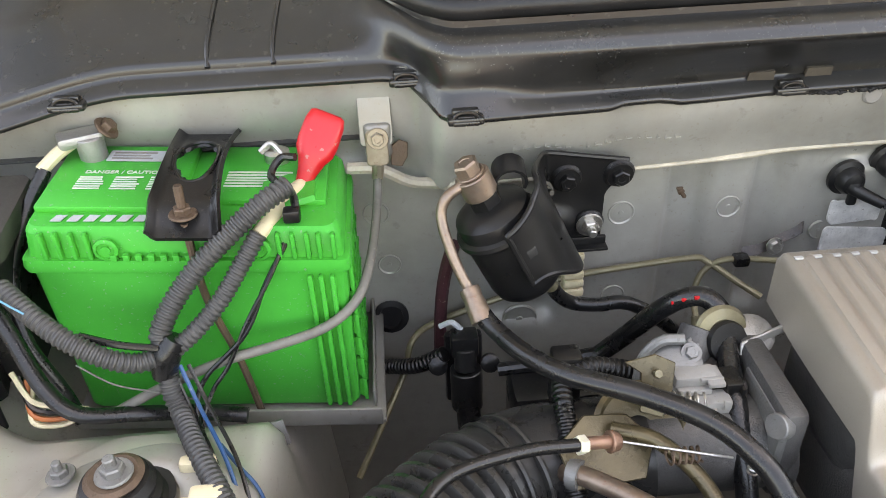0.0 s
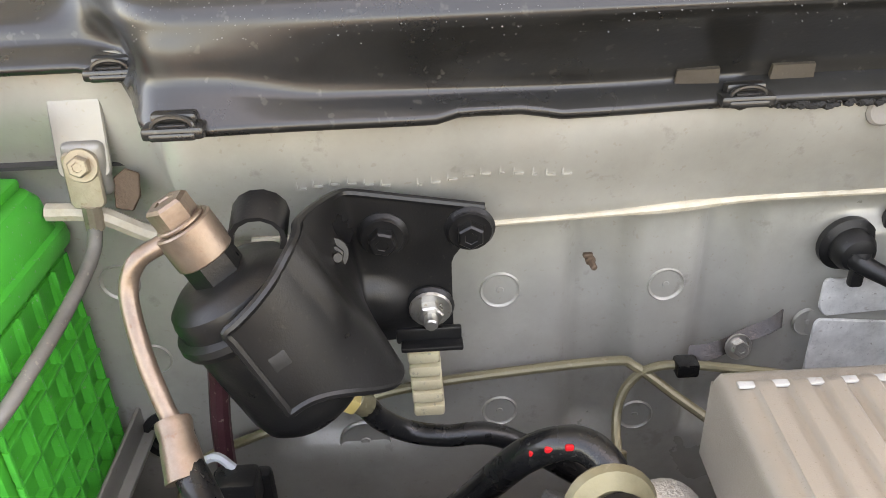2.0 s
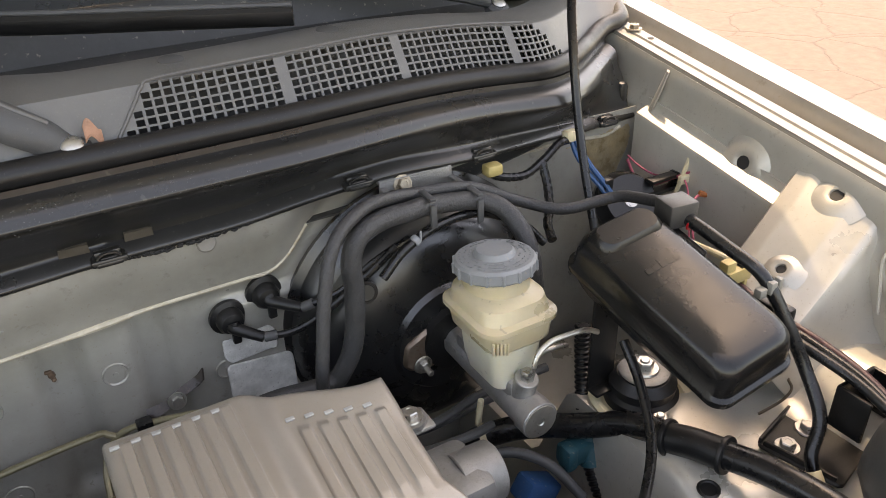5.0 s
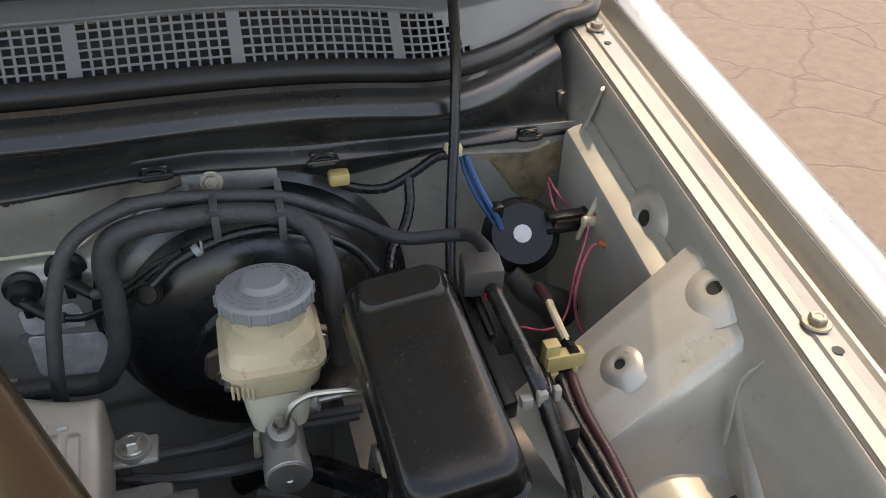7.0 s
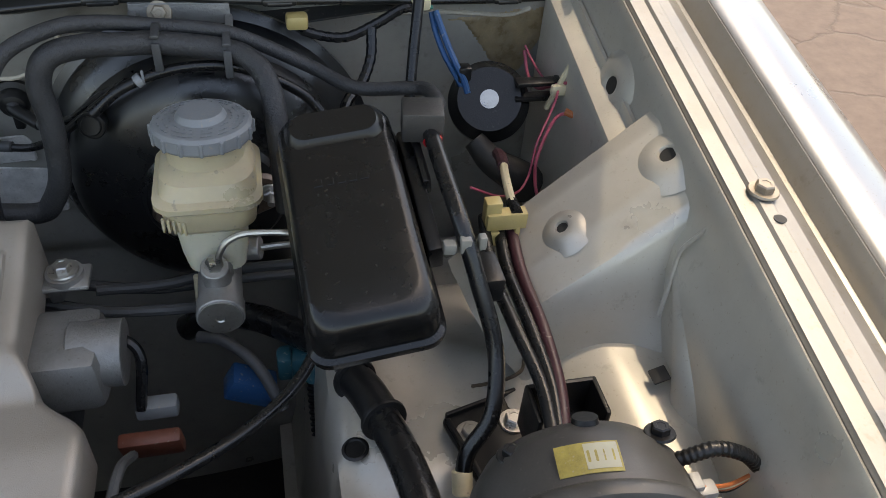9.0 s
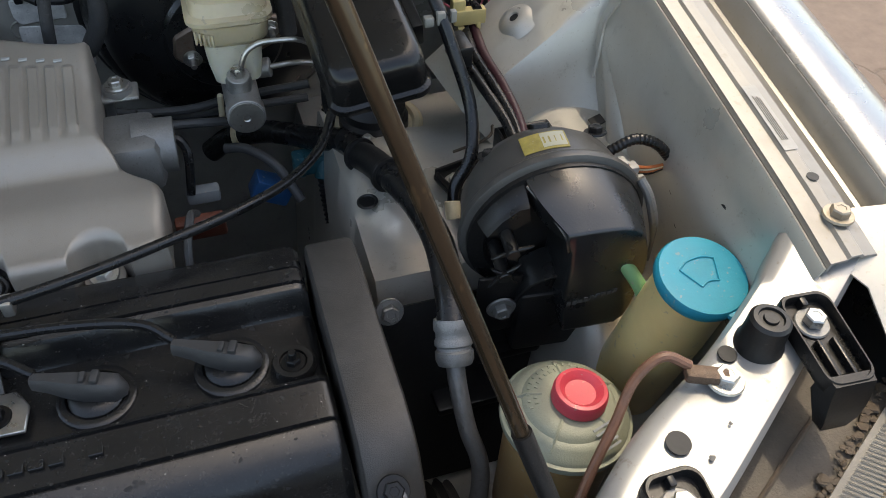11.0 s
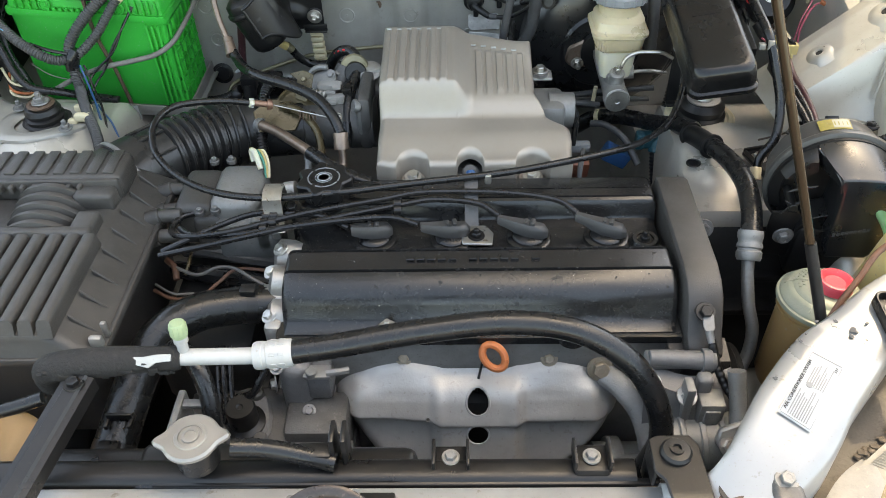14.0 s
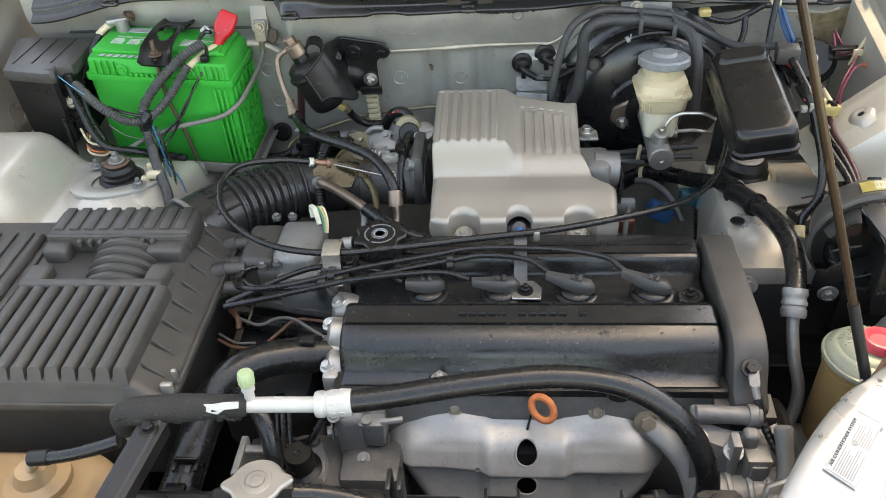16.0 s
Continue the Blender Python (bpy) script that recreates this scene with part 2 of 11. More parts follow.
# silver bay paint again, darkened to offset the direct sun on the rail
M["rail"] = surf("weathered_sun_toned_rail_paint", (0.27, 0.262, 0.243), 0.38, 0.45, 0.15, 10, 0.05, 600, dust=0.35, dustcol=(0.23, 0.20, 0.155), spots=0.35, spotcol=(0.16, 0.13, 0.10))
M["olive_dark"] = surf("oily_olive_zinc", (0.10, 0.078, 0.042), 0.3, 0.5, 0.4, 40, 0.2, 400, dust=0.3, dustcol=(0.16, 0.13, 0.08))
M["casting_dark"] = surf("grimy_dark_casting", (0.105, 0.103, 0.10), 0.45, 0.3, 0.35, 28, 0.4, 600, dust=0.4, dustcol=(0.055, 0.05, 0.045), spots=0.4, spotcol=(0.2, 0.19, 0.18))
M["green_pipe"] = surf("pale_green_pipe", (0.16, 0.34, 0.16), 0.4, 0.0, 0.1, 40, 0.05, 400)
M["valve_cap"] = surf("pale_green_cap_plastic", (0.30, 0.39, 0.23), 0.4, 0.0, 0.1, 30, 0.05, 400)
M["bolt_tan"] = surf("weathered_zinc_bolt", (0.36, 0.31, 0.24), 0.42, 0.6, 0.25, 60, 0.15, 500, dust=0.35, dustcol=(0.22, 0.15, 0.10))
M["copper"] = surf("tarnished_copper_fitting", (0.27, 0.15, 0.105), 0.42, 0.6, 0.3, 60, 0.2, 500, dust=0.3, dustcol=(0.24, 0.17, 0.13))
M["pink_wire"] = surf("pinkish_red_wire", (0.40, 0.075, 0.12), 0.4, bump=0)
M["oily"] = surf("oily_black_steel", (0.035, 0.032, 0.030), 0.3, 0.4, 0.4, 40, 0.3, 400, dust=0.4, dustcol=(0.14, 0.10, 0.085))
M["dirt_sheet"] = surf("dusty_grey_brown_sheet", (0.062, 0.050, 0.038), 0.6, 0.1, 0.4, 22, 0.4, 300, dust=0.5, dustcol=(0.115, 0.095, 0.07), spots=0.6, spotcol=(0.03, 0.024, 0.018))
M["dome_grey"] = surf("satin_grey_black_paint", (0.055, 0.054, 0.052), 0.40, 0.1, 0.2, 30, 0.08, 600, dust=0.25, dustcol=(0.10, 0.095, 0.085))
M["gloss_black"] = surf("glossy_black_moulding", (0.009, 0.0095, 0.0105), 0.30, 0.0, 0.2, 30, 0.05, 500, dust=0.08, dustcol=(0.04, 0.038, 0.034), spec=0.8)
M["conn_grey"] = surf("pale_grey_connector_plastic", (0.30, 0.295, 0.28), 0.42, 0.0, 0.12, 50, 0.08, 500, dust=0.3, dustcol=(0.22, 0.2, 0.17))
M["cable_grey"] = surf("dusty_grey_cable_sheath", (0.13, 0.125, 0.115), 0.5, 0.0, 0.2, 50, 0.1, 500, dust=0.3)
M["label_pale"] = surf("bleached_label_paper", (0.34, 0.33, 0.24), 0.5, bump=0.05)
M["leaf_brown"] = surf("dry_pinkish_leaf", (0.36, 0.19, 0.125), 0.7, 0.0, 0.3, 120, 0.3, 600)
M["conduit"] = surf("dusty_grey_corrugated_conduit", (0.040, 0.040, 0.040), 0.45, 0.0, 0.25, 40, 0.1, 600, dust=0.35, dustcol=(0.12, 0.115, 0.105))
M["brown_dark"] = surf("dirty_brown_sleeve", (0.13, 0.055, 0.032), 0.5, 0.0, 0.35, 80, 0.2, 500, dust=0.4, dustcol=(0.17, 0.11, 0.07))
M["casting_mid"] = surf("grey_cast_housing", (0.17, 0.17, 0.172), 0.48, 0.3, 0.25, 30, 0.4, 600, dust=0.35, dustcol=(0.10, 0.095, 0.085), spots=0.4, spotcol=(0.06, 0.058, 0.055))
M["rad_hose"] = surf("ribbed_grey_black_hose", (0.0075, 0.0078, 0.008), 0.26, 0.0, 0.25, 40, 0.10, 380, dust=0.12, dustcol=(0.04, 0.04, 0.037), spec=0.45)
M["duct_dark"] = surf("dark_grey_duct_floor", (0.05, 0.05, 0.05), 0.6, 0.0, 0.3, 20, 0.2, 300)
def stone():
    m = bpy.data.materials.new("sunlit_sandstone_paving")
    m.use_nodes = True
    n, l = m.node_tree.nodes, m.node_tree.links
    b = n["Principled BSDF"]
    tc = n.new("ShaderNodeTexCoord")
    v = n.new("ShaderNodeTexVoronoi"); v.feature = "DISTANCE_TO_EDGE"; v.inputs["Scale"].default_value = 1.7
    w = n.new("ShaderNodeTexNoise"); w.inputs["Scale"].default_value = 3.0; w.inputs["Detail"].default_value = 8
    wm = n.new("ShaderNodeVectorMath"); wm.operation = "MULTIPLY_ADD"; wm.inputs[1].default_value = (0.25, 0.25, 0)
    l.new(tc.outputs["Object"], w.inputs[0]); l.new(w.outputs["Color"], wm.inputs[0]); l.new(tc.outputs["Object"], wm.inputs[2]); l.new(wm.outputs[0], v.inputs["Vector"])
    r = n.new("ShaderNodeMapRange"); r.inputs[1].default_value, r.inputs[2].default_value = 0.0, 0.02
    l.new(v.outputs[0], r.inputs[0])
    g = n.new("ShaderNodeTexNoise"); g.inputs["Scale"].default_value = 14; g.inputs["Detail"].default_value = 9; g.inputs["Roughness"].default_value = 0.7
    l.new(tc.outputs["Object"], g.inputs[0])
    cr = n.new("ShaderNodeValToRGB")
    cr.color_ramp.elements[0].position, cr.color_ramp.elements[0].color = 0.3, (0.12, 0.088, 0.068, 1)
    cr.color_ramp.elements[1].position, cr.color_ramp.elements[1].color = 0.7, (0.175, 0.13, 0.102, 1)
    l.new(g.outputs[0], cr.inputs[0])
    mx = n.new("ShaderNodeMix"); mx.data_type = "RGBA"; mx.inputs[6].default_value = (0.12, 0.09, 0.07, 1)
    l.new(r.outputs[0], mx.inputs[0]); l.new(cr.outputs[0], mx.inputs[7]); l.new(mx.outputs[2], b.inputs["Base Color"])
    b.inputs["Roughness"].default_value = 0.85
    bp = n.new("ShaderNodeBump"); bp.inputs["Strength"].default_value = 0.5; bp.inputs["Distance"].default_value = 0.01
    l.new(r.outputs[0], bp.inputs["Height"]); l.new(bp.outputs[0], b.inputs["Normal"])
    return m
M["stone"] = stone()

def glass_mat():
    m = bpy.data.materials.new("tinted_windscreen_glass")
    m.use_nodes = True
    b = m.node_tree.nodes["Principled BSDF"]
    b.inputs["Base Color"].default_value, b.inputs["Roughness"].default_value = (0.75, 0.88, 0.84, 1), 0.02
    b.inputs["Transmission Weight"].default_value, b.inputs["IOR"].default_value = 1.0, 1.45
    return m
M["glass"] = glass_mat()

# ---- building helpers ----
V = Vector

def thing(name, at, label, category, group="", kind=""):
    ob = new(name)
    ob.empty_display_size = 0.02
    ob.location = at
    return tagged(ob, label, category, group, kind)

def finish(bm, angle=35):
    bmesh.ops.recalc_face_normals(bm, faces=bm.faces)
    me = bpy.data.meshes.new("mesh")
    for f in bm.faces:
        f.smooth = True
    bm.to_mesh(me)
    bm.free()
    me.set_sharp_from_angle(angle=radians(angle))
    return me

def hang(ob, parent):
    ob.parent = parent
    if parent.type == "EMPTY":
        ob.matrix_parent_inverse = Matrix.Translation(-V(parent.location))

def part(name, bm, material, parent, label="", angle=35):
    me = finish(bm, angle)
    me.materials.append(M[material])
    ob = new(name, me)
    hang(ob, parent)
    return tagged(ob, label)

def placed(name, me, parent, m, label=""):
    """A part on shared mesh data, at the pose m."""
    ob = new(name, me)
    hang(ob, parent)
    ob.matrix_basis = m
    return tagged(ob, label)

def J(*bms):
    out = bmesh.new()
    for b in bms:
        me = bpy.data.meshes.new("tmp")
        b.to_mesh(me)
        b.free()
        out.from_mesh(me)
        bpy.data.meshes.remove(me)
    return out

def move(bm, m):
    bmesh.ops.transform(bm, matrix=m, verts=bm.verts)
    return bm

def rbox(c, s, r=0.003, seg=2, m=None):
    """A box with rounded edges, centre c, size s; m is applied before the centre's shift."""
    bm = bmesh.new()
    bmesh.ops.create_cube(bm, size=1, matrix=Matrix.Diagonal((*s, 1)))
    if r > 0:
        bmesh.ops.bevel(bm, geom=bm.edges[:], offset=min(r, min(s) * 0.49), segments=seg, profile=0.5, affect="EDGES")
    if m is not None:
        move(bm, m)
    return move(bm, Matrix.Translation(c))

def aim(at, way, spin=0.0):
    """A pose whose z axis points along way."""
    return Matrix.Translation(at) @ V(way).to_track_quat("Z", "Y").to_matrix().to_4x4() @ Matrix.Rotation(radians(spin), 4, "Z")

def lathe(profile, m=None, seg=32, arc=360.0):
    bm = bmesh.new()
    rings = []
    whole = arc >= 360
    count = seg if whole else seg + 1
    for r, h in profile:
        if r < 1e-5:
            rings.append([bm.verts.new((0, 0, h))])
        else:
            rings.append([bm.verts.new((r * math.cos(radians(arc) * i / seg), r * math.sin(radians(arc) * i / seg), h)) for i in range(count)])
    for a, b in zip(rings, rings[1:]):
        for i in range(seg):
            j = (i + 1) % count
            q = [a[i % len(a)], a[j % len(a)], b[j % len(b)], b[i % len(b)]]
            q = list(dict.fromkeys(q))
            if len(q) > 2:
                bm.faces.new(q)
    if whole:
        for ring in (rings[0], rings[-1]):
            if len(ring) > 2:
                bm.faces.new(ring)
    return move(bm, m) if m is not None else bm

def cyl(p0, p1, r0, r1=None, seg=20, edge=0.0008):
    p0, p1 = V(p0), V(p1)
    r1 = r0 if r1 is None else r1
    h = (p1 - p0).length
    e = min(edge, r0 * 0.4, r1 * 0.4, h * 0.3)
    return lathe([(0, 0), (r0 - e, 0), (r0, e), (r1, h - e), (r1 - e, h), (0, h)], aim(p0, p1 - p0), seg)

def smooth_path(pts, sub=8):
    p = [V(q) for q in pts]
    p = [p[0] * 2 - p[1]] + p + [p[-1] * 2 - p[-2]]
    out = []
    for i in range(1, len(p) - 2):
        a, b, c, d = p[i - 1], p[i], p[i + 1], p[i + 2]
        for k in range(sub):
            t = k / sub
            out.append(0.5 * (2 * b + (c - a) * t + (2 * a - 5 * b + 4 * c - d) * t * t + (3 * b - a - 3 * c + d) * t ** 3))
    out.append(p[-2])
    return out

def even(path, step):
    out, carry = [path[0]], 0.0
    for a, b in zip(path, path[1:]):
        seg = (b - a).length
        while carry + seg >= step:
            k = (step - carry) / seg
            a = a + (b - a) * k
            seg = (b - a).length
            out.append(a)
            carry = 0.0
            if seg < 1e-9:
                break
        carry += seg
    if (out[-1] - path[-1]).length > step * 0.2:
        out.append(path[-1])
    return out

def frames(path):
    n = None
    for i, p in enumerate(path):
        t = (path[min(i + 1, len(path) - 1)] - path[max(i - 1, 0)]).normalized()
        if n is None:
            n = t.orthogonal().normalized()
        else:
            n = (n - t * n.dot(t)).normalized()
        yield p, t, n, t.cross(n)

def tube(pts, r, seg=12, sub=8, pitch=0.0, depth=0.0, radii=None, flat=1.0):
    """A hose or wire along a smooth line through pts. pitch, depth: rings of a corrugated hose. radii: a radius for each of pts."""
    path = smooth_path(pts, sub)
    if pitch:
        path = even(path, pitch / 4)
    bm = bmesh.new()
    rings = []
    for i, (p, t, n, b) in enumerate(frames(path)):
        rr = r
        if radii:
            f = i / max(1, len(path) - 1) * (len(radii) - 1)
            k = min(int(f), len(radii) - 2)
            rr = radii[k] + (radii[k + 1] - radii[k]) * (f - k)
        if pitch:
            rr *= 1 - (depth if i % 4 in (0, 3) else 0)
        rings.append([bm.verts.new(p + (n * math.cos(2 * math.pi * k / seg) + b * math.sin(2 * math.pi * k / seg) * flat) * rr) for k in range(seg)])
    for a, b in zip(rings, rings[1:]):
        for i in range(seg):
            j = (i + 1) % seg
            bm.faces.new((a[i], a[j], b[j], b[i]))
    bm.faces.new(rings[0]); bm.faces.new(rings[-1])
    return bm

def loft(rings, close=True, caps=True):
    bm = bmesh.new()
    vs = [[bm.verts.new(p) for p in ring] for ring in rings]
    n = len(vs[0])
    for a, b in zip(vs, vs[1:]):
        for i in range(n if close else n - 1):
            j = (i + 1) % n
            bm.faces.new((a[i], a[j], b[j], b[i]))
    if caps and close:
        bm.faces.new(vs[0]); bm.faces.new(vs[-1])
    return bm

def sheet(rings, thick):
    """An open surface through rows of points, given a thickness."""
    bm = loft(rings, close=False)
    bmesh.ops.recalc_face_normals(bm, faces=bm.faces)
    bmesh.ops.solidify(bm, geom=bm.faces[:], thickness=thick)
    return bm

def plate(outline, thick, m=None, bevel=0.0008, holes=()):
    """A flat piece of the given outline (x, y), from z = 0 to thick; holes: (x, y, r)."""
    bm = bmesh.new()
    loops = [list(outline)] + [[(x + r * math.cos(a * math.pi / 8), y + r * math.sin(a * math.pi / 8)) for a in range(16)] for x, y, r in holes]
    edges = []
    for lp in loops:
        vs = [bm.verts.new((x, y, 0)) for x, y in lp]
        edges += [bm.edges.new((vs[i], vs[(i + 1) % len(vs)])) for i in range(len(vs))]
    if holes:
        bmesh.ops.triangle_fill(bm, use_beauty=True, use_dissolve=False, edges=edges)
    else:
        bm.faces.new([v for v in bm.verts])
    top = bmesh.ops.extrude_face_region(bm, geom=bm.faces[:])
    bmesh.ops.translate(bm, vec=(0, 0, thick), verts=[g for g in top["geom"] if isinstance(g, bmesh.types.BMVert)])
    bmesh.ops.recalc_face_normals(bm, faces=bm.faces)
    if bevel and not holes:
        bmesh.ops.bevel(bm, geom=[e for e in bm.edges if len(e.link_faces) == 2 and e.calc_face_angle(0) > 0.5], offset=bevel, segments=1, affect="EDGES")
    return move(bm, m) if m is not None else bm

def rrect(w, h, r, n=4):
    out = []
    for cx, cy, a0 in ((w / 2 - r, h / 2 - r, 0), (-w / 2 + r, h / 2 - r, 90), (-w / 2 + r, -h / 2 + r, 180), (w / 2 - r, -h / 2 + r, 270)):
        out += [(cx + r * math.cos(radians(a0 + 90 * i / n)), cy + r * math.sin(radians(a0 + 90 * i / n))) for i in range(n + 1)]
    return out

_bolts = {}
def bolt(parent, at, way=(0, 0, 1), r=0.006, material="steel", name="bolt", washer=True, stud=0.0, label=""):
    key = (round(r, 4), material, washer, stud)
    if key not in _bolts:
        b = [lathe([(0, 0), (r * 0.98, 0), (r, r * 0.12), (r, r * 0.85), (r * 0.86, r), (r * 0.5, r), (r * 0.45, r * 0.93), (0, r * 0.93)], None, 6)]
        if washer:
            b.append(lathe([(0, -r * 0.1), (r * 1.55, -r * 0.1), (r * 1.6, 0.0), (r * 1.5, r * 0.2), (0, r * 0.2)], None, 18))
        if stud:
            b.append(lathe([(r * 0.5, 0), (r * 0.52, stud * 0.93), (r * 0.42, stud), (0, stud)], None, 10))
        me = finish(J(*b), 30)
        me.materials.append(M[material])
        _bolts[key] = me
    return placed(name, _bolts[key], parent, aim(at, way, (at[0] * 977 + at[1] * 631) % 60), label)

def lettering(text, size, m, material, parent, depth=0.0003, name="lettering", label=""):
    cu = bpy.data.curves.new("text", "FONT")
    cu.body, cu.size, cu.extrude, cu.align_x, cu.align_y = text, size, depth, "CENTER", "CENTER"
    tmp = new("text", cu)
    me = bpy.data.meshes.new_from_object(tmp)
    bpy.data.objects.remove(tmp)
    bpy.data.curves.remove(cu)
    me.materials.clear()
    me.materials.append(M[material])
    ob = placed(name, me, parent, m, label)
    return ob

def bars(n, length, pitch, thick, m, ragged=0.4, rnd=None):
    """Rows of unreadable print as thin bars, in the plane of m."""
    rnd = rnd or random.Random(3)
    out = []
    for i in range(n):
        k = length * (1 - ragged * rnd.random())
        out.append(rbox(((k - length) / 2, -pitch * i, 0.0002), (k, pitch * 0.45, 0.0005), 0, 1))
    return move(J(*out), m) if out else bmesh.new()

def frame_of(o, x, y):
    """A pose with its origin at o, x axis along x, and y axis towards y."""
    x = V(x).normalized()
    z = x.cross(V(y)).normalized()
    y = z.cross(x)
    return Matrix.Translation(o) @ Matrix((x, y, z)).transposed().to_4x4()

# ---- ground and car body ----
gb = bmesh.new()
bmesh.ops.create_grid(gb, x_segments=40, y_segments=40, size=40)
gme = finish(gb)
gme.materials.append(M["stone"])
ground = tagged(new("ground", gme), "sunlit pinkish sandstone paving round the parked car", "ground", kind="structure")

car = thing("car_body", (0, 0.2, 0), "silver car front with its bonnet propped open over the engine bay", "car")

def smoothstep(a, b, x):
    t = max(0.0, min(1.0, (x - a) / (b - a)))
    return t * t * (3 - 2 * t)

# firewall: flat lower panel with pressed pads, a lip that stands forward above a sealed seam
def seam_z(x):
    if x < -0.40:
        return 1.062
    if x < -0.30:
        return 1.062 - 0.024 * smoothstep(-0.40, -0.34, x) + 0.0055 * smoothstep(-0.335, -0.31, x)
    return 1.0445 + 0.004 * x + 0.078 * smoothstep(0.078, 0.165, x)

def firewall_y(x, z):
    lower = 0.478
    for cx, w in ((-0.105, 0.022), (-0.03, 0.018), (-0.262, 0.05)):      # pressed upright beads
        lower += 0.013 * smoothstep(w, w * 0.65, abs(x - cx)) * smoothstep(1.05, 1.035, z) * smoothstep(0.86, 0.885, z)
    lower -= 0.008 * smoothstep(0.02, 0.04, x) * smoothstep(0.16, 0.12, x) * smoothstep(1.03, 1.02, z) * smoothstep(0.85, 0.87, z)
    lip = 0.437 + 0.018 * smoothstep(-0.25, -0.02, x) * smoothstep(0.35, 0.1, x) + 0.03 * smoothstep(-0.325, -0.345, x) - 0.004 * smoothstep(0.1, 0.0, abs(x + 0.1))
    right = smoothstep(0.10, 0.50, x)
    lower += 0.035 * right
    lip += 0.07 * right
    s = seam_z(x)
    lip += 0.016 * smoothstep(s + 0.06, s, z)          # the lip leans forward towards its top
    return lower + (lip - lower) * smoothstep(s - 0.008, s + 0.004, z)

xs = [-0.76 + 0.006 * i for i in range(232)]
zs = [0.40, 0.55, 0.70, 0.78, 0.82] + [0.84 + 0.005 * i for i in range(62)]
def top_z(x):
    return 1.147 - 0.012 * smoothstep(-0.36, -0.33, x) - 0.027 * smoothstep(-0.33, -0.05, x) * smoothstep(0.26, 0.10, x) - 0.006 * smoothstep(0.1, 0.26, x) - 0.035 * smoothstep(0.20, 0.52, x)
rings = []
for z in zs:
    rings.append([(x, firewall_y(x, min(z, top_z(x))), min(z, top_z(x))) for x in xs])
fw = part("firewall", sheet(rings, 0.002), "firewall", car, "greyish painted firewall with pressed pads and a sealed seam", 60)

# seam sealer along the ledge
part("seam_sealer", tube([(x, firewall_y(x, seam_z(x) + 0.004) - 0.0005, seam_z(x) + 0.001) for x in [-0.30 + 0.02 * i for i in range(22)]], 0.0030, 8, 3, radii=[0.0018] * 10 + [0.0022, 0.0032, 0.0036, 0.0026] + [0.0022] * 8), "sealer", fw, "cream seam sealer smeared along the ledge")
part("seam_sealer", tube([(-0.405, 0.458, 1.064), (-0.38, 0.459, 1.061), (-0.355, 0.463, 1.045), (-0.335, 0.466, 1.040), (-0.315, 0.45, 1.045)], 0.005, 8), "sealer", fw)
for k in range(5):
    xc, hw = -0.030 + 0.004 * k, 0.030 - 0.004 * k
    part("sealer_ridge", tube([(xc + hw * u, firewall_y(xc + hw * u, seam_z(xc + hw * u) + 0.005) - 0.0004, seam_z(xc + hw * u) + 0.001 + 0.0016 * k * (1 - u * u)) for u in (-1, -0.6, -0.2, 0.2, 0.6, 1)], 0.0009, 6, 4, flat=0.7), "sealer", fw)
# spot-welded studs and pressed discs
def disc(x, z, r):
    y = firewall_y(x, z) - 0.001
    bm = lathe([(r, 0), (r, 0.0012), (r * 0.93, 0.0022), (r * 0.86, 0.0012), (r * 0.75, 0.0008), (r * 0.2, 0.0008), (r * 0.16, 0.0016), (0, 0.0016)], aim((x, y, z), (0, -1, 0)), 28)
    return part("pressed_disc", bm, "firewall", fw)
for x, z, r in ((-0.165, 0.989, 0.0125), (-0.065, 0.987, 0.0115), (-0.386, 1.008, 0.012), (-0.378, 0.952, 0.011), (-0.255, 0.87, 0.018), (-0.075, 0.885, 0.012), (0.027, 0.955, 0.010), (-0.165, 0.895, 0.012)):
    disc(x, z, r)
stud = J(lathe([(0, 0), (0.0028, 0), (0.0032, 0.003), (0.0020, 0.0035), (0.0020, 0.009), (0.0012, 0.010), (0, 0.010)], aim((-0.112, 0.478, 1.007), (0.15, -1, -0.2)), 10), rbox((-0.1135, 0.4755, 1.0105), (0.006, 0.003, 0.003), 0.001))
part("weld_stud", stud, "rust", fw, "rusty weld stud")
# stamped serial: an unreadable row of raised bars
vr = random.Random(5)
for i in range(17):
    x = -0.268 + 0.0084 * i
    if i == 6:
        continue
    w = 0.0048 if vr.random() > 0.3 else 0.002
    z = 1.082 + 0.002 * math.sin(i * 0.7)
    y = firewall_y(x, z) - 0.0012
    part("stamped_bar", J(rbox((x, y, z + 0.0038), (w, 0.0022, 0.0009), 0, 1), rbox((x, y, z - 0.0038), (w, 0.0022, 0.0009), 0, 1), rbox((x - w / 2, y, z), (0.0009, 0.0022, 0.0085), 0, 1)), "firewall", fw)
part("rubber_plug", lathe([(0, 0), (0.0085, 0), (0.0085, 0.0015), (0.007, 0.003), (0, 0.003)], aim((0.027, firewall_y(0.027, 1.1) - 0.001, 1.1), (0, -1, 0.1)), 20), "grey_trim", fw)
part("hole_cover", lathe([(0, 0), (0.017, 0), (0.017, 0.003), (0.012, 0.004), (0.011, 0.001), (0, 0.001)], aim((-0.381, 0.474, 0.893), (0, -1, 0.2)), 24), "rubber", fw, "black rubber hole plug")
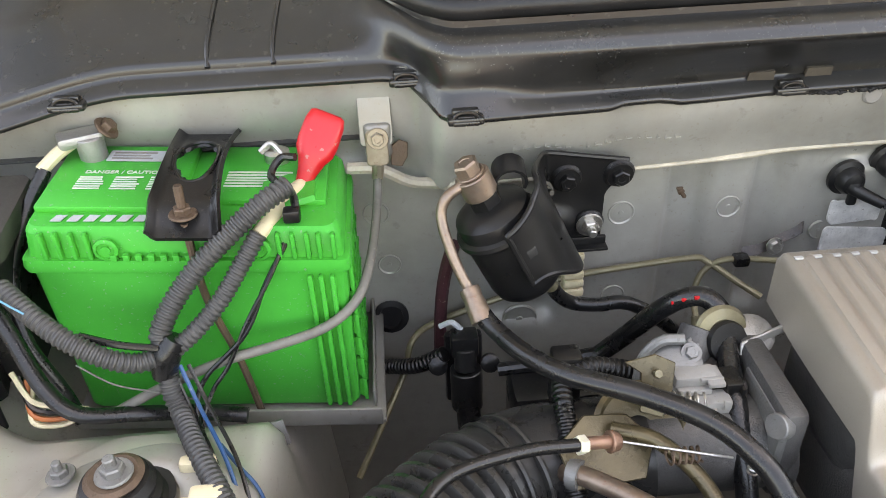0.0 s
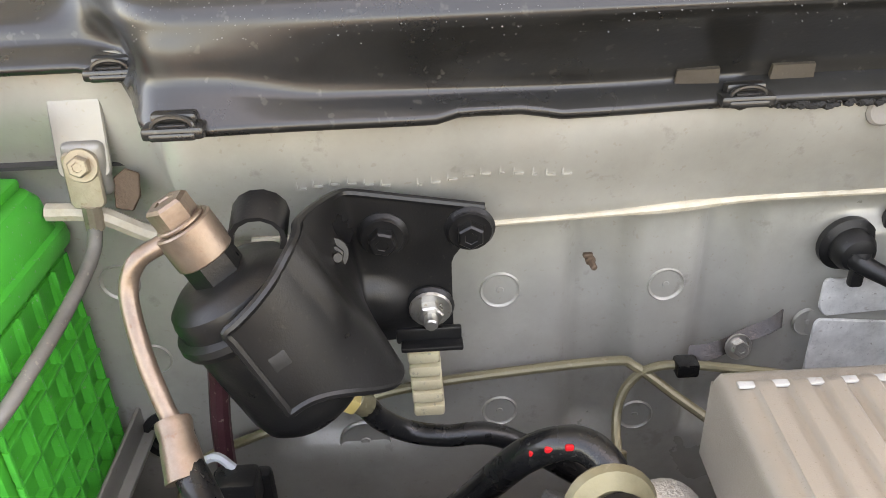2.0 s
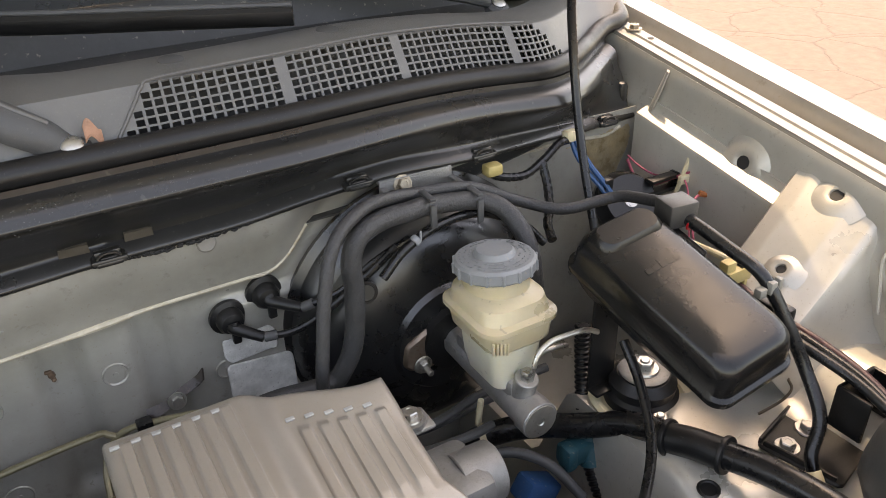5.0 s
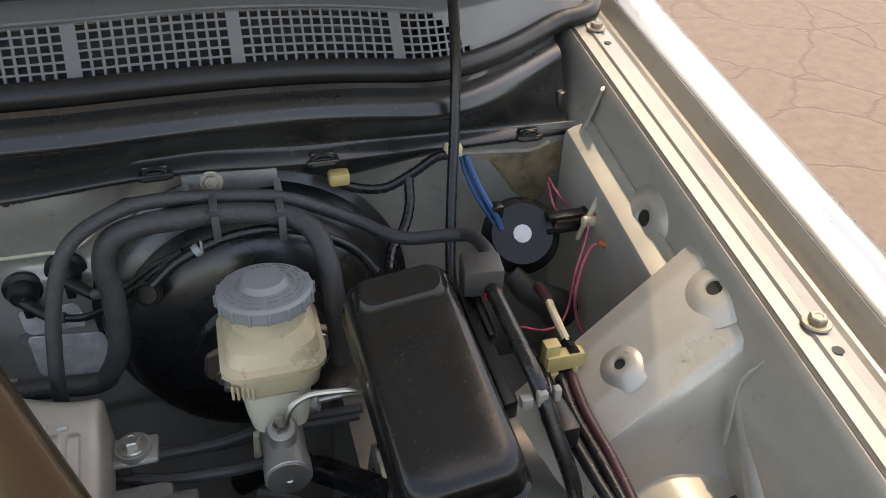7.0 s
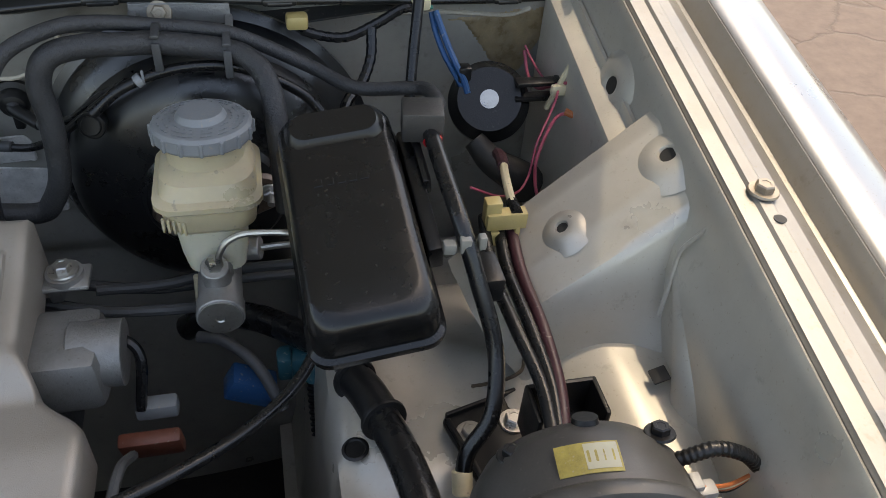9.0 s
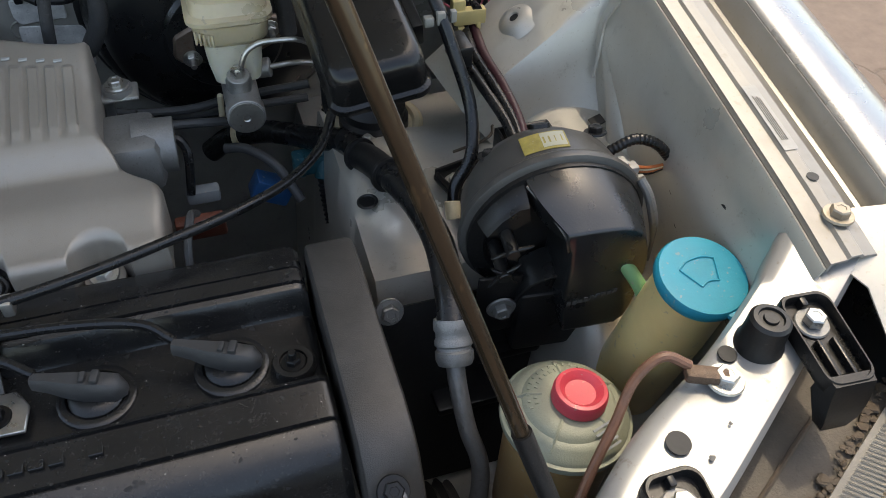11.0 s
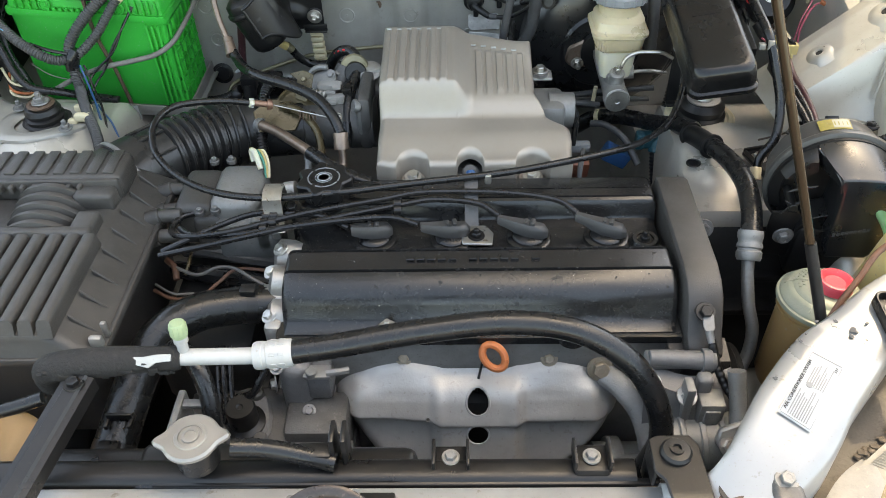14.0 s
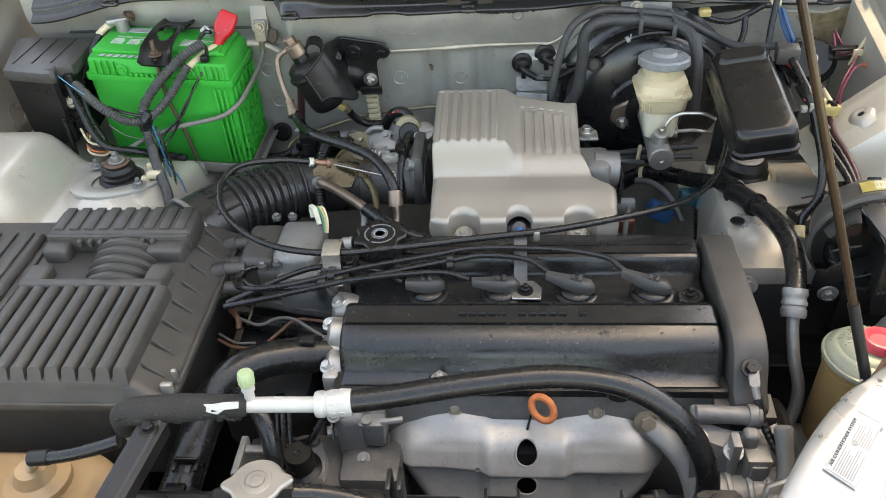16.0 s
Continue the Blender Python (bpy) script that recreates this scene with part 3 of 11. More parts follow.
for z0, z1, w in ((0.966, 0.992, 0.050), (0.912, 0.960, 0.064)):
    part("worn_pad", plate([(x, y + 0.004 * math.sin(x * 150)) for x, y in rrect(w, z1 - z0, 0.006, 4)], 0.0025, frame_of((0.026 + w / 2, 0.4672, (z0 + z1) / 2), (1, 0, 0), (0, 0, 1)), 0.0008), "insul", fw, "flaking silvery pad on the firewall")

# right-hand inner fender, bolt rail, gutter and fender as seen from the front: one section swept along the car
def rail_c(y):
    return 0.569 + (y - 0.168) * 0.066, 1.108 + (y - 0.168) * 0.135 - 0.05 * smoothstep(-0.05, -0.35, y) * 0.4
def section(profile, ys, sign=1):
    rows = []
    for y in ys:
        cx, cz = rail_c(y)
        rows.append([(sign * (cx + u), y, cz + w) for u, w in profile])
    return rows
ys = [-0.125 + 0.025 * i for i in range(36)]
for sgn in (1, -1):
    side_shift = Matrix.Translation((-0.255, 0, 0)) if sgn < 0 else Matrix()
    wallp = [(-0.034, -0.75), (-0.034, -0.12), (-0.036, -0.075), (-0.034, -0.058), (-0.028, -0.046), (-0.0255, -0.03), (-0.0245, -0.012), (-0.021, -0.004)]
    part("inner_fender", move(sheet(section(wallp, ys, sgn), 0.002), side_shift), "bay_silver", car, "dusty silver inner wheel-house wall")
    railp = [(-0.021, -0.006), (-0.0195, 0.0), (-0.008, 0.0005), (-0.006, 0.0025), (0.002, 0.0025), (0.004, 0.0005), (0.013, 0.0), (0.016, -0.004), (0.018, -0.012)]
    part("bolt_rail", move(sheet(section(railp, ys, sgn), 0.0025), side_shift), "rail", car, "bare sunlit rail with bolts")
    gutp = [(0.018, -0.011), (0.028, -0.014), (0.034, -0.020), (0.040, -0.018), (0.043, -0.004), (0.046, 0.002)]
    part("gutter", move(sheet(section(gutp, ys, sgn), 0.0025), side_shift), "rail", car, "dusty drain channel beside the fender")
    fp = [(0.0445, -0.01), (0.046, 0.003), (0.051, 0.0065), (0.066, 0.007), (0.086, 0.003), (0.104, -0.008), (0.118, -0.03), (0.126, -0.07), (0.135, -0.2), (0.14, -0.45), (0.12, -0.62)]
    part("fender", move(sheet(section(fp, [-0.60 + 0.03 * i for i in range(47)], sgn), 0.003), side_shift), "silver", car, "silver front fender")
for y, dx in ((0.168, 0.0), (-0.097, 0.001), (0.57, 0.0), (0.40, 0.0)):
    cx, cz = rail_c(y)
    if y != 0.40:
        bolt(car, (cx + dx, y, cz + 0.003), (0, 0, 1), 0.0062, "bolt_tan")
# holes are near-black discs laid on the metal, not cut through
for y in (0.145, -0.066, 0.54):
    cx, cz = rail_c(y)
    part("rail_hole", lathe([(0, 0), (0.0040, 0), (0.0040, 0.0004), (0, 0.0004)], aim((cx + 0.001, y, cz + 0.0026), (0, 0, 1)), 14), "dark", car, "punched hole")
for (x, y, z) in ((0.527, 0.035, 1.052), (0.532, 0.017, 1.004), (0.530, -0.035, 1.031), (0.531, 0.0, 0.985)):
    cx, cz = rail_c(y)
    u = np.interp(z - cz, [w for _, w in wallp], [q for q, _ in wallp])
    part("wall_hole", lathe([(0, 0), (0.0034, 0), (0.0034, 0.0004), (0, 0.0004)], aim((cx + u - 0.0012, y, z), (-1, 0, 0.1)), 12), "dark", car)
# raised round boss with a hole at the rear of the wall, and the folded brace beside the cowl
cx, cz = rail_c(0.353)
part("wall_boss", lathe([(0.030, -0.002), (0.025, 0.0003), (0.019, 0.0020), (0.013, 0.0034), (0.0095, 0.0030), (0.0070, 0.0015), (0.0068, -0.001)], aim((0.5465, 0.345, 1.0840), (-1, 0, 0.28)), 30), "bay_silver", car)
part("wall_boss_hole", lathe([(0, 0), (0.0072, 0), (0.0072, 0.001), (0, 0.001)], aim((0.5455, 0.345, 1.0843), (-1, 0, 0.28)), 16), "dark", car)
part("fender_fold", J(tube([(0.556, 0.487, 1.088), (0.572, 0.493, 1.118), (0.586, 0.503, 1.142)], 0.006, 10, flat=0.6), rbox((0.552, 0.487, 1.087), (0.022, 0.012, 0.004), 0.0015)), "bay_silver", car, "folded sheet-metal gusset")
# sunlit ledge low on the rear wall
part("sealer_drip", tube([(0.550, 0.492, 1.082), (0.553, 0.486, 1.100), (0.556, 0.480, 1.120), (0.560, 0.474, 1.144)], 0.0075, 10, 5, flat=0.35, radii=[0.005, 0.0075, 0.007, 0.005]), "bay_silver", car, "folded tab with cream sealer on the wall")
part("wall_ledge", sheet([[(rail_c(y)[0] + u, y, rail_c(y)[1] + w) for u, w in ((-0.050, -0.24), (-0.050, -0.064), (-0.0485, -0.0605), (-0.044, -0.0585), (-0.034, -0.0555), (-0.0315, -0.052), (-0.031, -0.044))] for y in [0.235 + 0.02 * i for i in range(14)]], 0.003), "bay_silver", car, "sunlit ledge pressed in the inner wall")

# right-hand strut tower and apron
def apron_z(x, y):
    z = 0.925
    z += 0.055 * smoothstep(0.40, 0.50, x) * smoothstep(0.0, 0.06, y) * smoothstep(0.26, 0.2, y)
    z += 0.012 * smoothstep(0.075, 0.055, math.hypot(x - 0.372, (y - 0.175)))
    z -= 0.30 * smoothstep(0.302, 0.272, x)
    z -= 0.016 * smoothstep(0.22, 0.06, y) * smoothstep(0.46, 0.38, x)
    z -= 0.22 * smoothstep(0.070, 0.024, y) * smoothstep(0.46, 0.40, x)
    z -= 0.10 * smoothstep(0.02, -0.12, y)
    z -= 0.12 * smoothstep(0.30, 0.36, y)
    return z
rows = [[(0.255 + 0.0078 * i, -0.14 + 0.0125 * j, apron_z(0.255 + 0.0078 * i, -0.14 + 0.0125 * j)) for i in range(37)] for j in range(52)]
part("strut_tower", sheet(rows, 0.002), "bay_silver", car, "silver painted strut tower with weld marks", 60)
# near-black sheet just ahead of the tower's silver front face
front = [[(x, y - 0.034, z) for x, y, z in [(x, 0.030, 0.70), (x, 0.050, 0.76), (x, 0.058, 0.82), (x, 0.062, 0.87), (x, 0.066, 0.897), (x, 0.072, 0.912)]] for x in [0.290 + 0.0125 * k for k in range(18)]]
part("undercoat_panel", sheet(front, 0.002), "dark", car, "near-black sheet over the front of the strut tower", 60)
part("undercoat_bracket", J(rbox((0.352, 0.040, 0.872), (0.075, 0.020, 0.016), 0.004), rbox((0.405, 0.030, 0.845), (0.06, 0.03, 0.012), 0.004), rbox((0.372, 0.020, 0.802), (0.07, 0.04, 0.010), 0.003)), "steel_black", car, "black pressed bracket below the tower")
part("tower_hole", lathe([(0, 0), (0.0085, 0), (0.0095, 0.001), (0.0075, 0.002), (0.0065, 0.0008), (0, 0.0008)], aim((0.3145, 0.148, apron_z(0.3145, 0.148) + 0.0030), (-0.12, -0.05, 1)), 20), "rubber", car)
bolt(car, (0.3035, 0.034, 0.914), (0, -1, 0.45), 0.0075, "alu_grey")
rm = thing("strut_mount", (0.338, 0.25, 0.93), "black rubber strut top mount with a bright cup and nut", "strut mount", "strut mounts")
part("rubber_mount", lathe([(0.034, 0), (0.034, 0.010), (0.030, 0.013), (0.031, 0.022), (0.027, 0.026), (0.024, 0.030), (0.0, 0.030)], aim((0.349, 0.262, 0.926), (0, 0, 1)), 32), "rubber", rm)
part("cup_washer", lathe([(0.0, 0.0), (0.021, 0.0), (0.023, 0.003), (0.019, 0.005), (0.012, 0.004), (0.0, 0.004)], aim((0.349, 0.262, 0.955), (0, 0, 1)), 28), "alu_grey", rm)
bolt(rm, (0.349, 0.262, 0.960), (0, 0, 1), 0.0085, "steel", "nut", True, 0.010)
part("mount_ring", lathe([(0.040, 0.0), (0.047, 0.0), (0.0485, 0.004), (0.045, 0.007), (0.040, 0.006), (0.038, 0.002)], aim((0.349, 0.262, 0.925), (0, 0, 1)), 36), "cream", rm, "cream sealed mount flange")
bolt(rm, (0.333, 0.222, 0.9335), (0, 0, 1), 0.007, "steel", "nut", True, 0.010)
part("tower_slot", rbox((0.516, 0.131, 0.990), (0.012, 0.012, 0.002), 0.001, 2, Matrix.Rotation(radians(-22), 4, "Y")), "dark", car)
# diagonal brace over the wheel house: a raised channel with two bosses
ba, bb = V((0.405, 0.228, 0.985)), V((0.568, 0.243, 1.108))
bx = (bb - ba).normalized()
prof = [(-0.088, -0.085), (-0.066, -0.066), (-0.052, -0.036), (-0.044, -0.012), (-0.040, -0.006), (-0.036, -0.0045), (-0.024, -0.0035), (-0.017, 0.0000), (-0.012, 0.0010), (0.016, 0.0010), (0.021, 0.0026), (0.026, 0.0028), (0.031, 0.0012), (0.039, 0.0002), (0.043, -0.006), (0.052, -0.045)]
side = V((0, 0, 1)).cross(bx).normalized()
up = bx.cross(side)
part("brace", sheet([[ba + bx * (d * (bb - ba).length) + side * u * (1 + 0.15 * d) + up * w for u, w in prof] for d in [i / 12 for i in range(13)]], 0.002), "bay_silver", car, "pressed diagonal brace with two raised holes")
for p, r in (((0.544, 0.238, 1.090), 0.021), ((0.474, 0.231, 1.038), 0.015)):
    q = V(p)
    part("brace_boss", lathe([(r * 1.45, -0.003), (r * 1.2, -0.0008), (r * 0.95, 0.0018), (r * 0.68, 0.0040), (r * 0.46, 0.0046), (r * 0.34, 0.0042), (r * 0.29, 0.0025), (r * 0.28, 0.0)], aim(q, up), 28), "bay_silver", car)
    part("boss_hole", lathe([(0, 0), (r * 0.28, 0), (r * 0.28, 0.001), (0, 0.001)], aim(q + up * 0.0015, up), 16), "dark", car)

part("flange_edge", tube([(0.5445, 0.171, 1.085), (0.5405, 0.174, 1.074), (0.5340, 0.177, 1.060), (0.5320, 0.176, 1.049), (0.5285, 0.170, 1.030), (0.5245, 0.164, 1.011)], 0.0016, 6, 5), "bay_silver", car)
part("wall_rib", tube([(0.544, 0.190, 1.060), (0.541, 0.174, 1.052), (0.538, 0.134, 1.020), (0.534, 0.100, 0.985), (0.530, 0.08, 0.95)], 0.016, 14, 6, flat=0.3, radii=[0.004, 0.013, 0.019, 0.023, 0.026]), "bay_silver", car, "", 60)
part("weld_crack", tube([(0.402, 0.176, 0.945), (0.412, 0.172, 0.951), (0.425, 0.170, 0.956), (0.436, 0.172, 0.961), (0.440, 0.180, 0.965), (0.448, 0.182, 0.968)], 0.0013, 6, 4), "mud", car, "cracked sealer along a weld")
# left-hand strut tower
def left_z(x, y):
    z = 0.945
    z += 0.014 * smoothstep(0.082, 0.066, math.hypot(x + 0.556, (y - 0.222) * 1.1))
    z -= 0.3 * smoothstep(-0.470, -0.440, x)
    z -= 0.06 * smoothstep(0.30, 0.33, y)
    z += 0.055 * smoothstep(-0.640, -0.70, x) * (1 - 0.5 * smoothstep(0.16, 0.10, y))
    return z
rows = [[(-0.79 + 0.009 * i, 0.02 + 0.0125 * j, left_z(-0.79 + 0.009 * i, 0.02 + 0.0125 * j)) for i in range(41)] for j in range(38)]
part("strut_tower", sheet(rows, 0.002), "bay_silver", car, "silver painted strut tower round a black rubber mount", 60)
lm = thing("strut_mount", (-0.553, 0.221, 0.957), "black rubber strut top mount with a rusty centre nut", "strut mount", "strut mounts")
# flat disc that paints the shaded gap round the rubber
part("mount_well", lathe([(0.0, 0.0), (0.031, 0.0), (0.032, 0.001), (0.0, 0.0012)], aim((-0.553, 0.223, 0.9630), (0, 0, 1)), 36), "dark", lm)
lobe = [((0.060 + 0.009 * math.cos(2 * a - 0.9) + 0.004 * math.cos(3 * a + 0.6)) * math.cos(a), (0.053 + 0.008 * math.cos(2 * a - 0.9)) * math.sin(a)) for a in [2 * math.pi * i / 40 for i in range(40)]]
lip = [[V((-0.557, 0.220, 0.0)) + V((x * k, y * k, z)) for k, z in ((1.0, 0.9585), (0.985, 0.9630), (0.95, 0.9640), (0.80, 0.9640), (0.62, 0.9650), (0.56, 0.9625))] for x, y in lobe + lobe[:1]]
part("mount_plate", loft(lip, close=False, caps=False), "firewall", lm, "pale painted pressed plate", 50)
part("rubber_mount", lathe([(0.027, 0), (0.028, 0.004), (0.0245, 0.006), (0.026, 0.012), (0.022, 0.014), (0.024, 0.020), (0.021, 0.026), (0.015, 0.028), (0, 0.028)], aim((-0.553, 0.221, 0.960), (0, 0, 1)), 32), "rubber", lm)
part("cup_washer", lathe([(0.0, 0.0), (0.0165, 0.0), (0.0185, 0.003), (0.015, 0.005), (0.010, 0.0045), (0.0, 0.0045)], aim((-0.552, 0.2205, 0.987), (0, 0, 1)), 28), "rust", lm, "rusty cup washer")
bolt(lm, (-0.551, 0.220, 0.993), (0, 0, 1), 0.0075, "alu_grey", "nut", True, 0.014)
for p in ((-0.597, 0.243, 0.962), (-0.513, 0.190, 0.962)):
    bolt(lm, V(p) + V((0, 0, 0.008)), (0, 0, 1), 0.006, "alu_grey", "nut", True, 0.012)

# front support: pale pressed panel from the radiator to the right-hand fender
sup = [((0.178, -0.372, 0.930), (0.178, -0.322, 0.935)), ((0.215, -0.392, 0.955), (0.202, -0.336, 0.962)), ((0.292, -0.346, 0.992), (0.224, -0.327, 0.990)), ((0.330, -0.299, 1.015), (0.258, -0.282, 1.015)),
       ((0.372, -0.255, 1.027), (0.299, -0.239, 1.026)), ((0.396, -0.232, 1.033), (0.333, -0.216, 1.030)), ((0.424, -0.214, 1.036), (0.385, -0.177, 1.034)), ((0.492, -0.168, 1.040), (0.447, -0.143, 1.036)), ((0.550, -0.128, 1.058), (0.501, -0.108, 1.050)), ((0.572, -0.112, 1.068), (0.528, -0.085, 1.062))]
rows = []
for a, b in zip(smooth_path([s[0] for s in sup], 5), smooth_path([s[1] for s in sup], 5)):
    d = (b - a)
    n = V((0, 0, 1))
    rows.append([a - d * 0.02 - n * 0.05, a - d * 0.01 - n * 0.006, a + d * 0.05, a + d * 0.2 + n * 0.001, a + d * 0.8 + n * 0.001, b - d * 0.05, b + d * 0.03 - n * 0.006, b + d * 0.06 - n * 0.035])
panel_rows = rows
def panel_z(x, y):
    """Height of the corner panel, between its two nearest sections."""
    near = []
    for r in panel_rows:
        d = V((r[4].x - r[3].x, r[4].y - r[3].y))
        e = V((x - r[3].x, y - r[3].y))
        k = e.dot(d) / d.length_squared
        near.append((abs(e.x * d.y - e.y * d.x) / d.length, r[3].z + (r[4].z - r[3].z) * k))
    (d1, z1), (d2, z2) = sorted(near)[:2]
    return (z1 * d2 + z2 * d1) / max(1e-9, d1 + d2)
part("corner_support", sheet(rows, 0.0025), "white_panel", car, "chipped pale painted corner support panel", 50)
for x, y, z, r in ((0.238, -0.330, 0.985, 0.006), (0.398, -0.192, 1.037, 0.0068), (0.453, -0.150, 1.0385, 0.0055), (0.222, -0.352, 0.968, 0.009)):
    part("panel_hole", lathe([(0, 0), (r, 0), (r, 0.0012), (0, 0.0012)], aim((x, y, z), (0, -0.1, 1)), 16), "dark", car)
part("rust_ring", plate([(0.016 * (0.7 + 0.3 * math.sin(3.1 * i + 1)) * math.cos(i * 0.45), 0.012 * (0.75 + 0.25 * math.cos(2.3 * i)) * math.sin(i * 0.45)) for i in range(14)], 0.0006, Matrix.Translation((0.224, -0.352, 0.9700)) @ Matrix.Rotation(-0.35, 4, "Y"), 0), "rust", car, "rusty edge round a punched hole")
fb = J(rbox((0.262, -0.356, 0.979), (0.024, 0.030, 0.010), 0.005, 3), rbox((0.268, -0.384, 0.966), (0.022, 0.04, 0.008), 0.004, 3), rbox((0.272, -0.398, 0.950), (0.022, 0.012, 0.035), 0.004, 3))
part("panel_bracket", fb, "casting_dark", car, "grey folded bracket screwed to the panel")
bolt(car, (0.262, -0.352, 0.984), (0, -0.2, 1), 0.0060, "alu_grey", "screw")
chip_rnd = random.Random(21)
for x, y, r in ((0.341, -0.239, 0.006), (0.338, -0.245, 0.004), (0.328, -0.232, 0.004), (0.330, -0.228, 0.003), (0.315, -0.227, 0.003), (0.354, -0.233, 0.0026), (0.296, -0.246, 0.003), (0.304, -0.239, 0.0024), (0.267, -0.279, 0.003), (0.348, -0.250, 0.0022), (0.264, -0.284, 0.0034), (0.376, -0.233, 0.003), (0.318, -0.236, 0.0026), (0.43, -0.19, 0.002), (0.41, -0.205, 0.0026), (0.286, -0.262, 0.0022)):
    d = min(range(len(rows)), key=lambda i: (rows[i][4] * 0.5 + rows[i][3] * 0.5 - V((x, y, 1.02))).length)
    a3, b3 = rows[d][3], rows[d][4]
    k = max(0.0, min(1.0, (V((x, y, 0)) - V((a3.x, a3.y, 0))).dot(V((b3.x - a3.x, b3.y - a3.y, 0))) / V((b3.x - a3.x, b3.y - a3.y, 0)).length_squared))
    p = a3 + (b3 - a3) * k
    o = [(0.7 * r * (0.45 + 0.8 * chip_rnd.random()) * math.cos(q), 0.7 * r * (0.45 + 0.8 * chip_rnd.random()) * math.sin(q)) for q in [2 * math.pi * i / 11 for i in range(11)]]
    part("paint_chip", plate(o, 0.0005, Matrix.Translation((x, y, p.z + 0.0016)), 0), "grille", car)
part("corner_fill", sheet([[(0.528, -0.085, 1.062), (0.552, -0.09, 1.072), (0.62, -0.10, 1.073)], [(0.55, -0.14, 1.055), (0.575, -0.15, 1.058), (0.62, -0.16, 1.06)], [(0.55, -0.2, 1.02), (0.6, -0.22, 1.03), (0.64, -0.24, 1.04)]], 0.002), "bay_silver", car)
# straight pale panel ahead of the radiator
part("front_panel", sheet([[(x, -0.40, 0.87), (x, -0.385, 0.925), (x, -0.378, 0.930), (x, -0.330, 0.931), (x, -0.3235, 0.928), (x, -0.322, 0.900)] for x in [-0.62 + 0.05 * i for i in range(17)]], 0.002), "white_panel", car, "pale front crossmember panel")
for x in (0.09, -0.02):
    part("panel_hole", lathe([(0, 0), (0.006, 0), (0.006, 0.0012), (0, 0.0012)], aim((x, -0.352, 0.9318), (0, 0, 1)), 16), "dark", car)
# unseen near-black boxes added to keep light out below and at the sides of the front
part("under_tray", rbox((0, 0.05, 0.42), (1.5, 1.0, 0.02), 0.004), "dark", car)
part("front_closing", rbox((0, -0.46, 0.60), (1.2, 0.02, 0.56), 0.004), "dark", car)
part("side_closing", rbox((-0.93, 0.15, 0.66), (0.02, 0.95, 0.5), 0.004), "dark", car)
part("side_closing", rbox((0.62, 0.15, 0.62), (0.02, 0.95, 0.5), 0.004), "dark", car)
# another added near-black wall, closing the bay at the rear beyond the firewall
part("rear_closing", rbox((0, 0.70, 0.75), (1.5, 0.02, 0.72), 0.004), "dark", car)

# open bonnet, propped; the bay lies in its shade
HB, HL, HA = V((0.0, 0.715, 1.228)), 1.18, 55.0
hdir = V((0, -math.cos(radians(HA)), math.sin(radians(HA))))
hn = V((0, math.sin(radians(HA)), math.cos(radians(HA))))
rows = []
for j in range(12):
    d = HL * j / 11
    w = 0.750 - 0.04 * (j / 11) ** 2 - 0.055 * smoothstep(0.42, 0.12, d)          # rounded rear corners
    rows.append([HB + hdir * d + V((x * w - 0.098, 0, 0)) + hn * (0.035 * (1 - x * x) - 0.03 * smoothstep(0.9, 1.0, abs(x)) - 0.03 * smoothstep(0.92, 1.0, j / 11)) for x in [-1 + i / 8 for i in range(17)]])
part("bonnet", sheet(rows, 0.012), "silver", car, "silver bonnet standing open")
# out of view; silver chosen so that it throws fill light into the bay
part("bonnet_inner_skin", sheet([[V(p) - hn * 0.022 for p in row[1:-1]] for row in rows[1:-1]], 0.008), "bay_silver", car, "unseen silver inner skin of the bonnet that bounces light")

# windscreen foot
ws = sheet([[(x, 0.755 - 0.06 * (x / 0.7) ** 2, 1.250), (x, 1.20 - 0.06 * (x / 0.7) ** 2, 1.62)] for x in [-0.7 + 0.1 * i for i in range(15)]], 0.005)
wso = part("windscreen", ws, "glass", car, "tinted windscreen glass")
wso.visible_shadow = False
# dark panels added behind the glass to hide the bright ground beyond
part("dashboard", sheet([[(x, 0.86, 1.16), (x, 0.865, 1.205), (x, 0.92, 1.235), (x, 1.25, 1.25), (x, 1.40, 1.20), (x, 1.45, 0.95)] for x in [-0.7 + 0.1 * i for i in range(15)]], 0.004), "duct_dark", car, "dark dashboard behind the windscreen")
part("cabin_closing", J(rbox((0, 2.1, 1.15), (1.5, 0.02, 1.0), 0.004), rbox((0, 1.75, 1.63), (1.4, 0.9, 0.02), 0.006), rbox((-0.76, 1.5, 1.2), (0.02, 1.2, 0.9), 0.004), rbox((0.76, 1.5, 1.2), (0.02, 1.2, 0.9), 0.004)), "duct_dark", car)
part("dashboard", sheet([[(x, 0.82, 1.14), (x, 1.05, 1.20), (x, 1.5, 1.16)] for x in [-0.7 + 0.1 * i for i in range(15)]], 0.01), "grey_trim", car)

# wheels under the fenders carry the body
def wheel(x):
    w = part("wheel", lathe([(0.0, -0.085), (0.20, -0.085), (0.20, 0.085), (0.0, 0.085)], aim((x, 0.12, 0.31), (1, 0, 0)), 32), "alu_grey", car)
    part("tyre", lathe([(0.19, -0.09), (0.27, -0.098), (0.302, -0.085), (0.31, -0.05), (0.31, 0.05), (0.302, 0.085), (0.27, 0.098), (0.19, 0.09)], aim((x, 0.12, 0.31), (1, 0, 0)), 40), "rubber", w)
wheel(0.50)
wheel(-0.62)

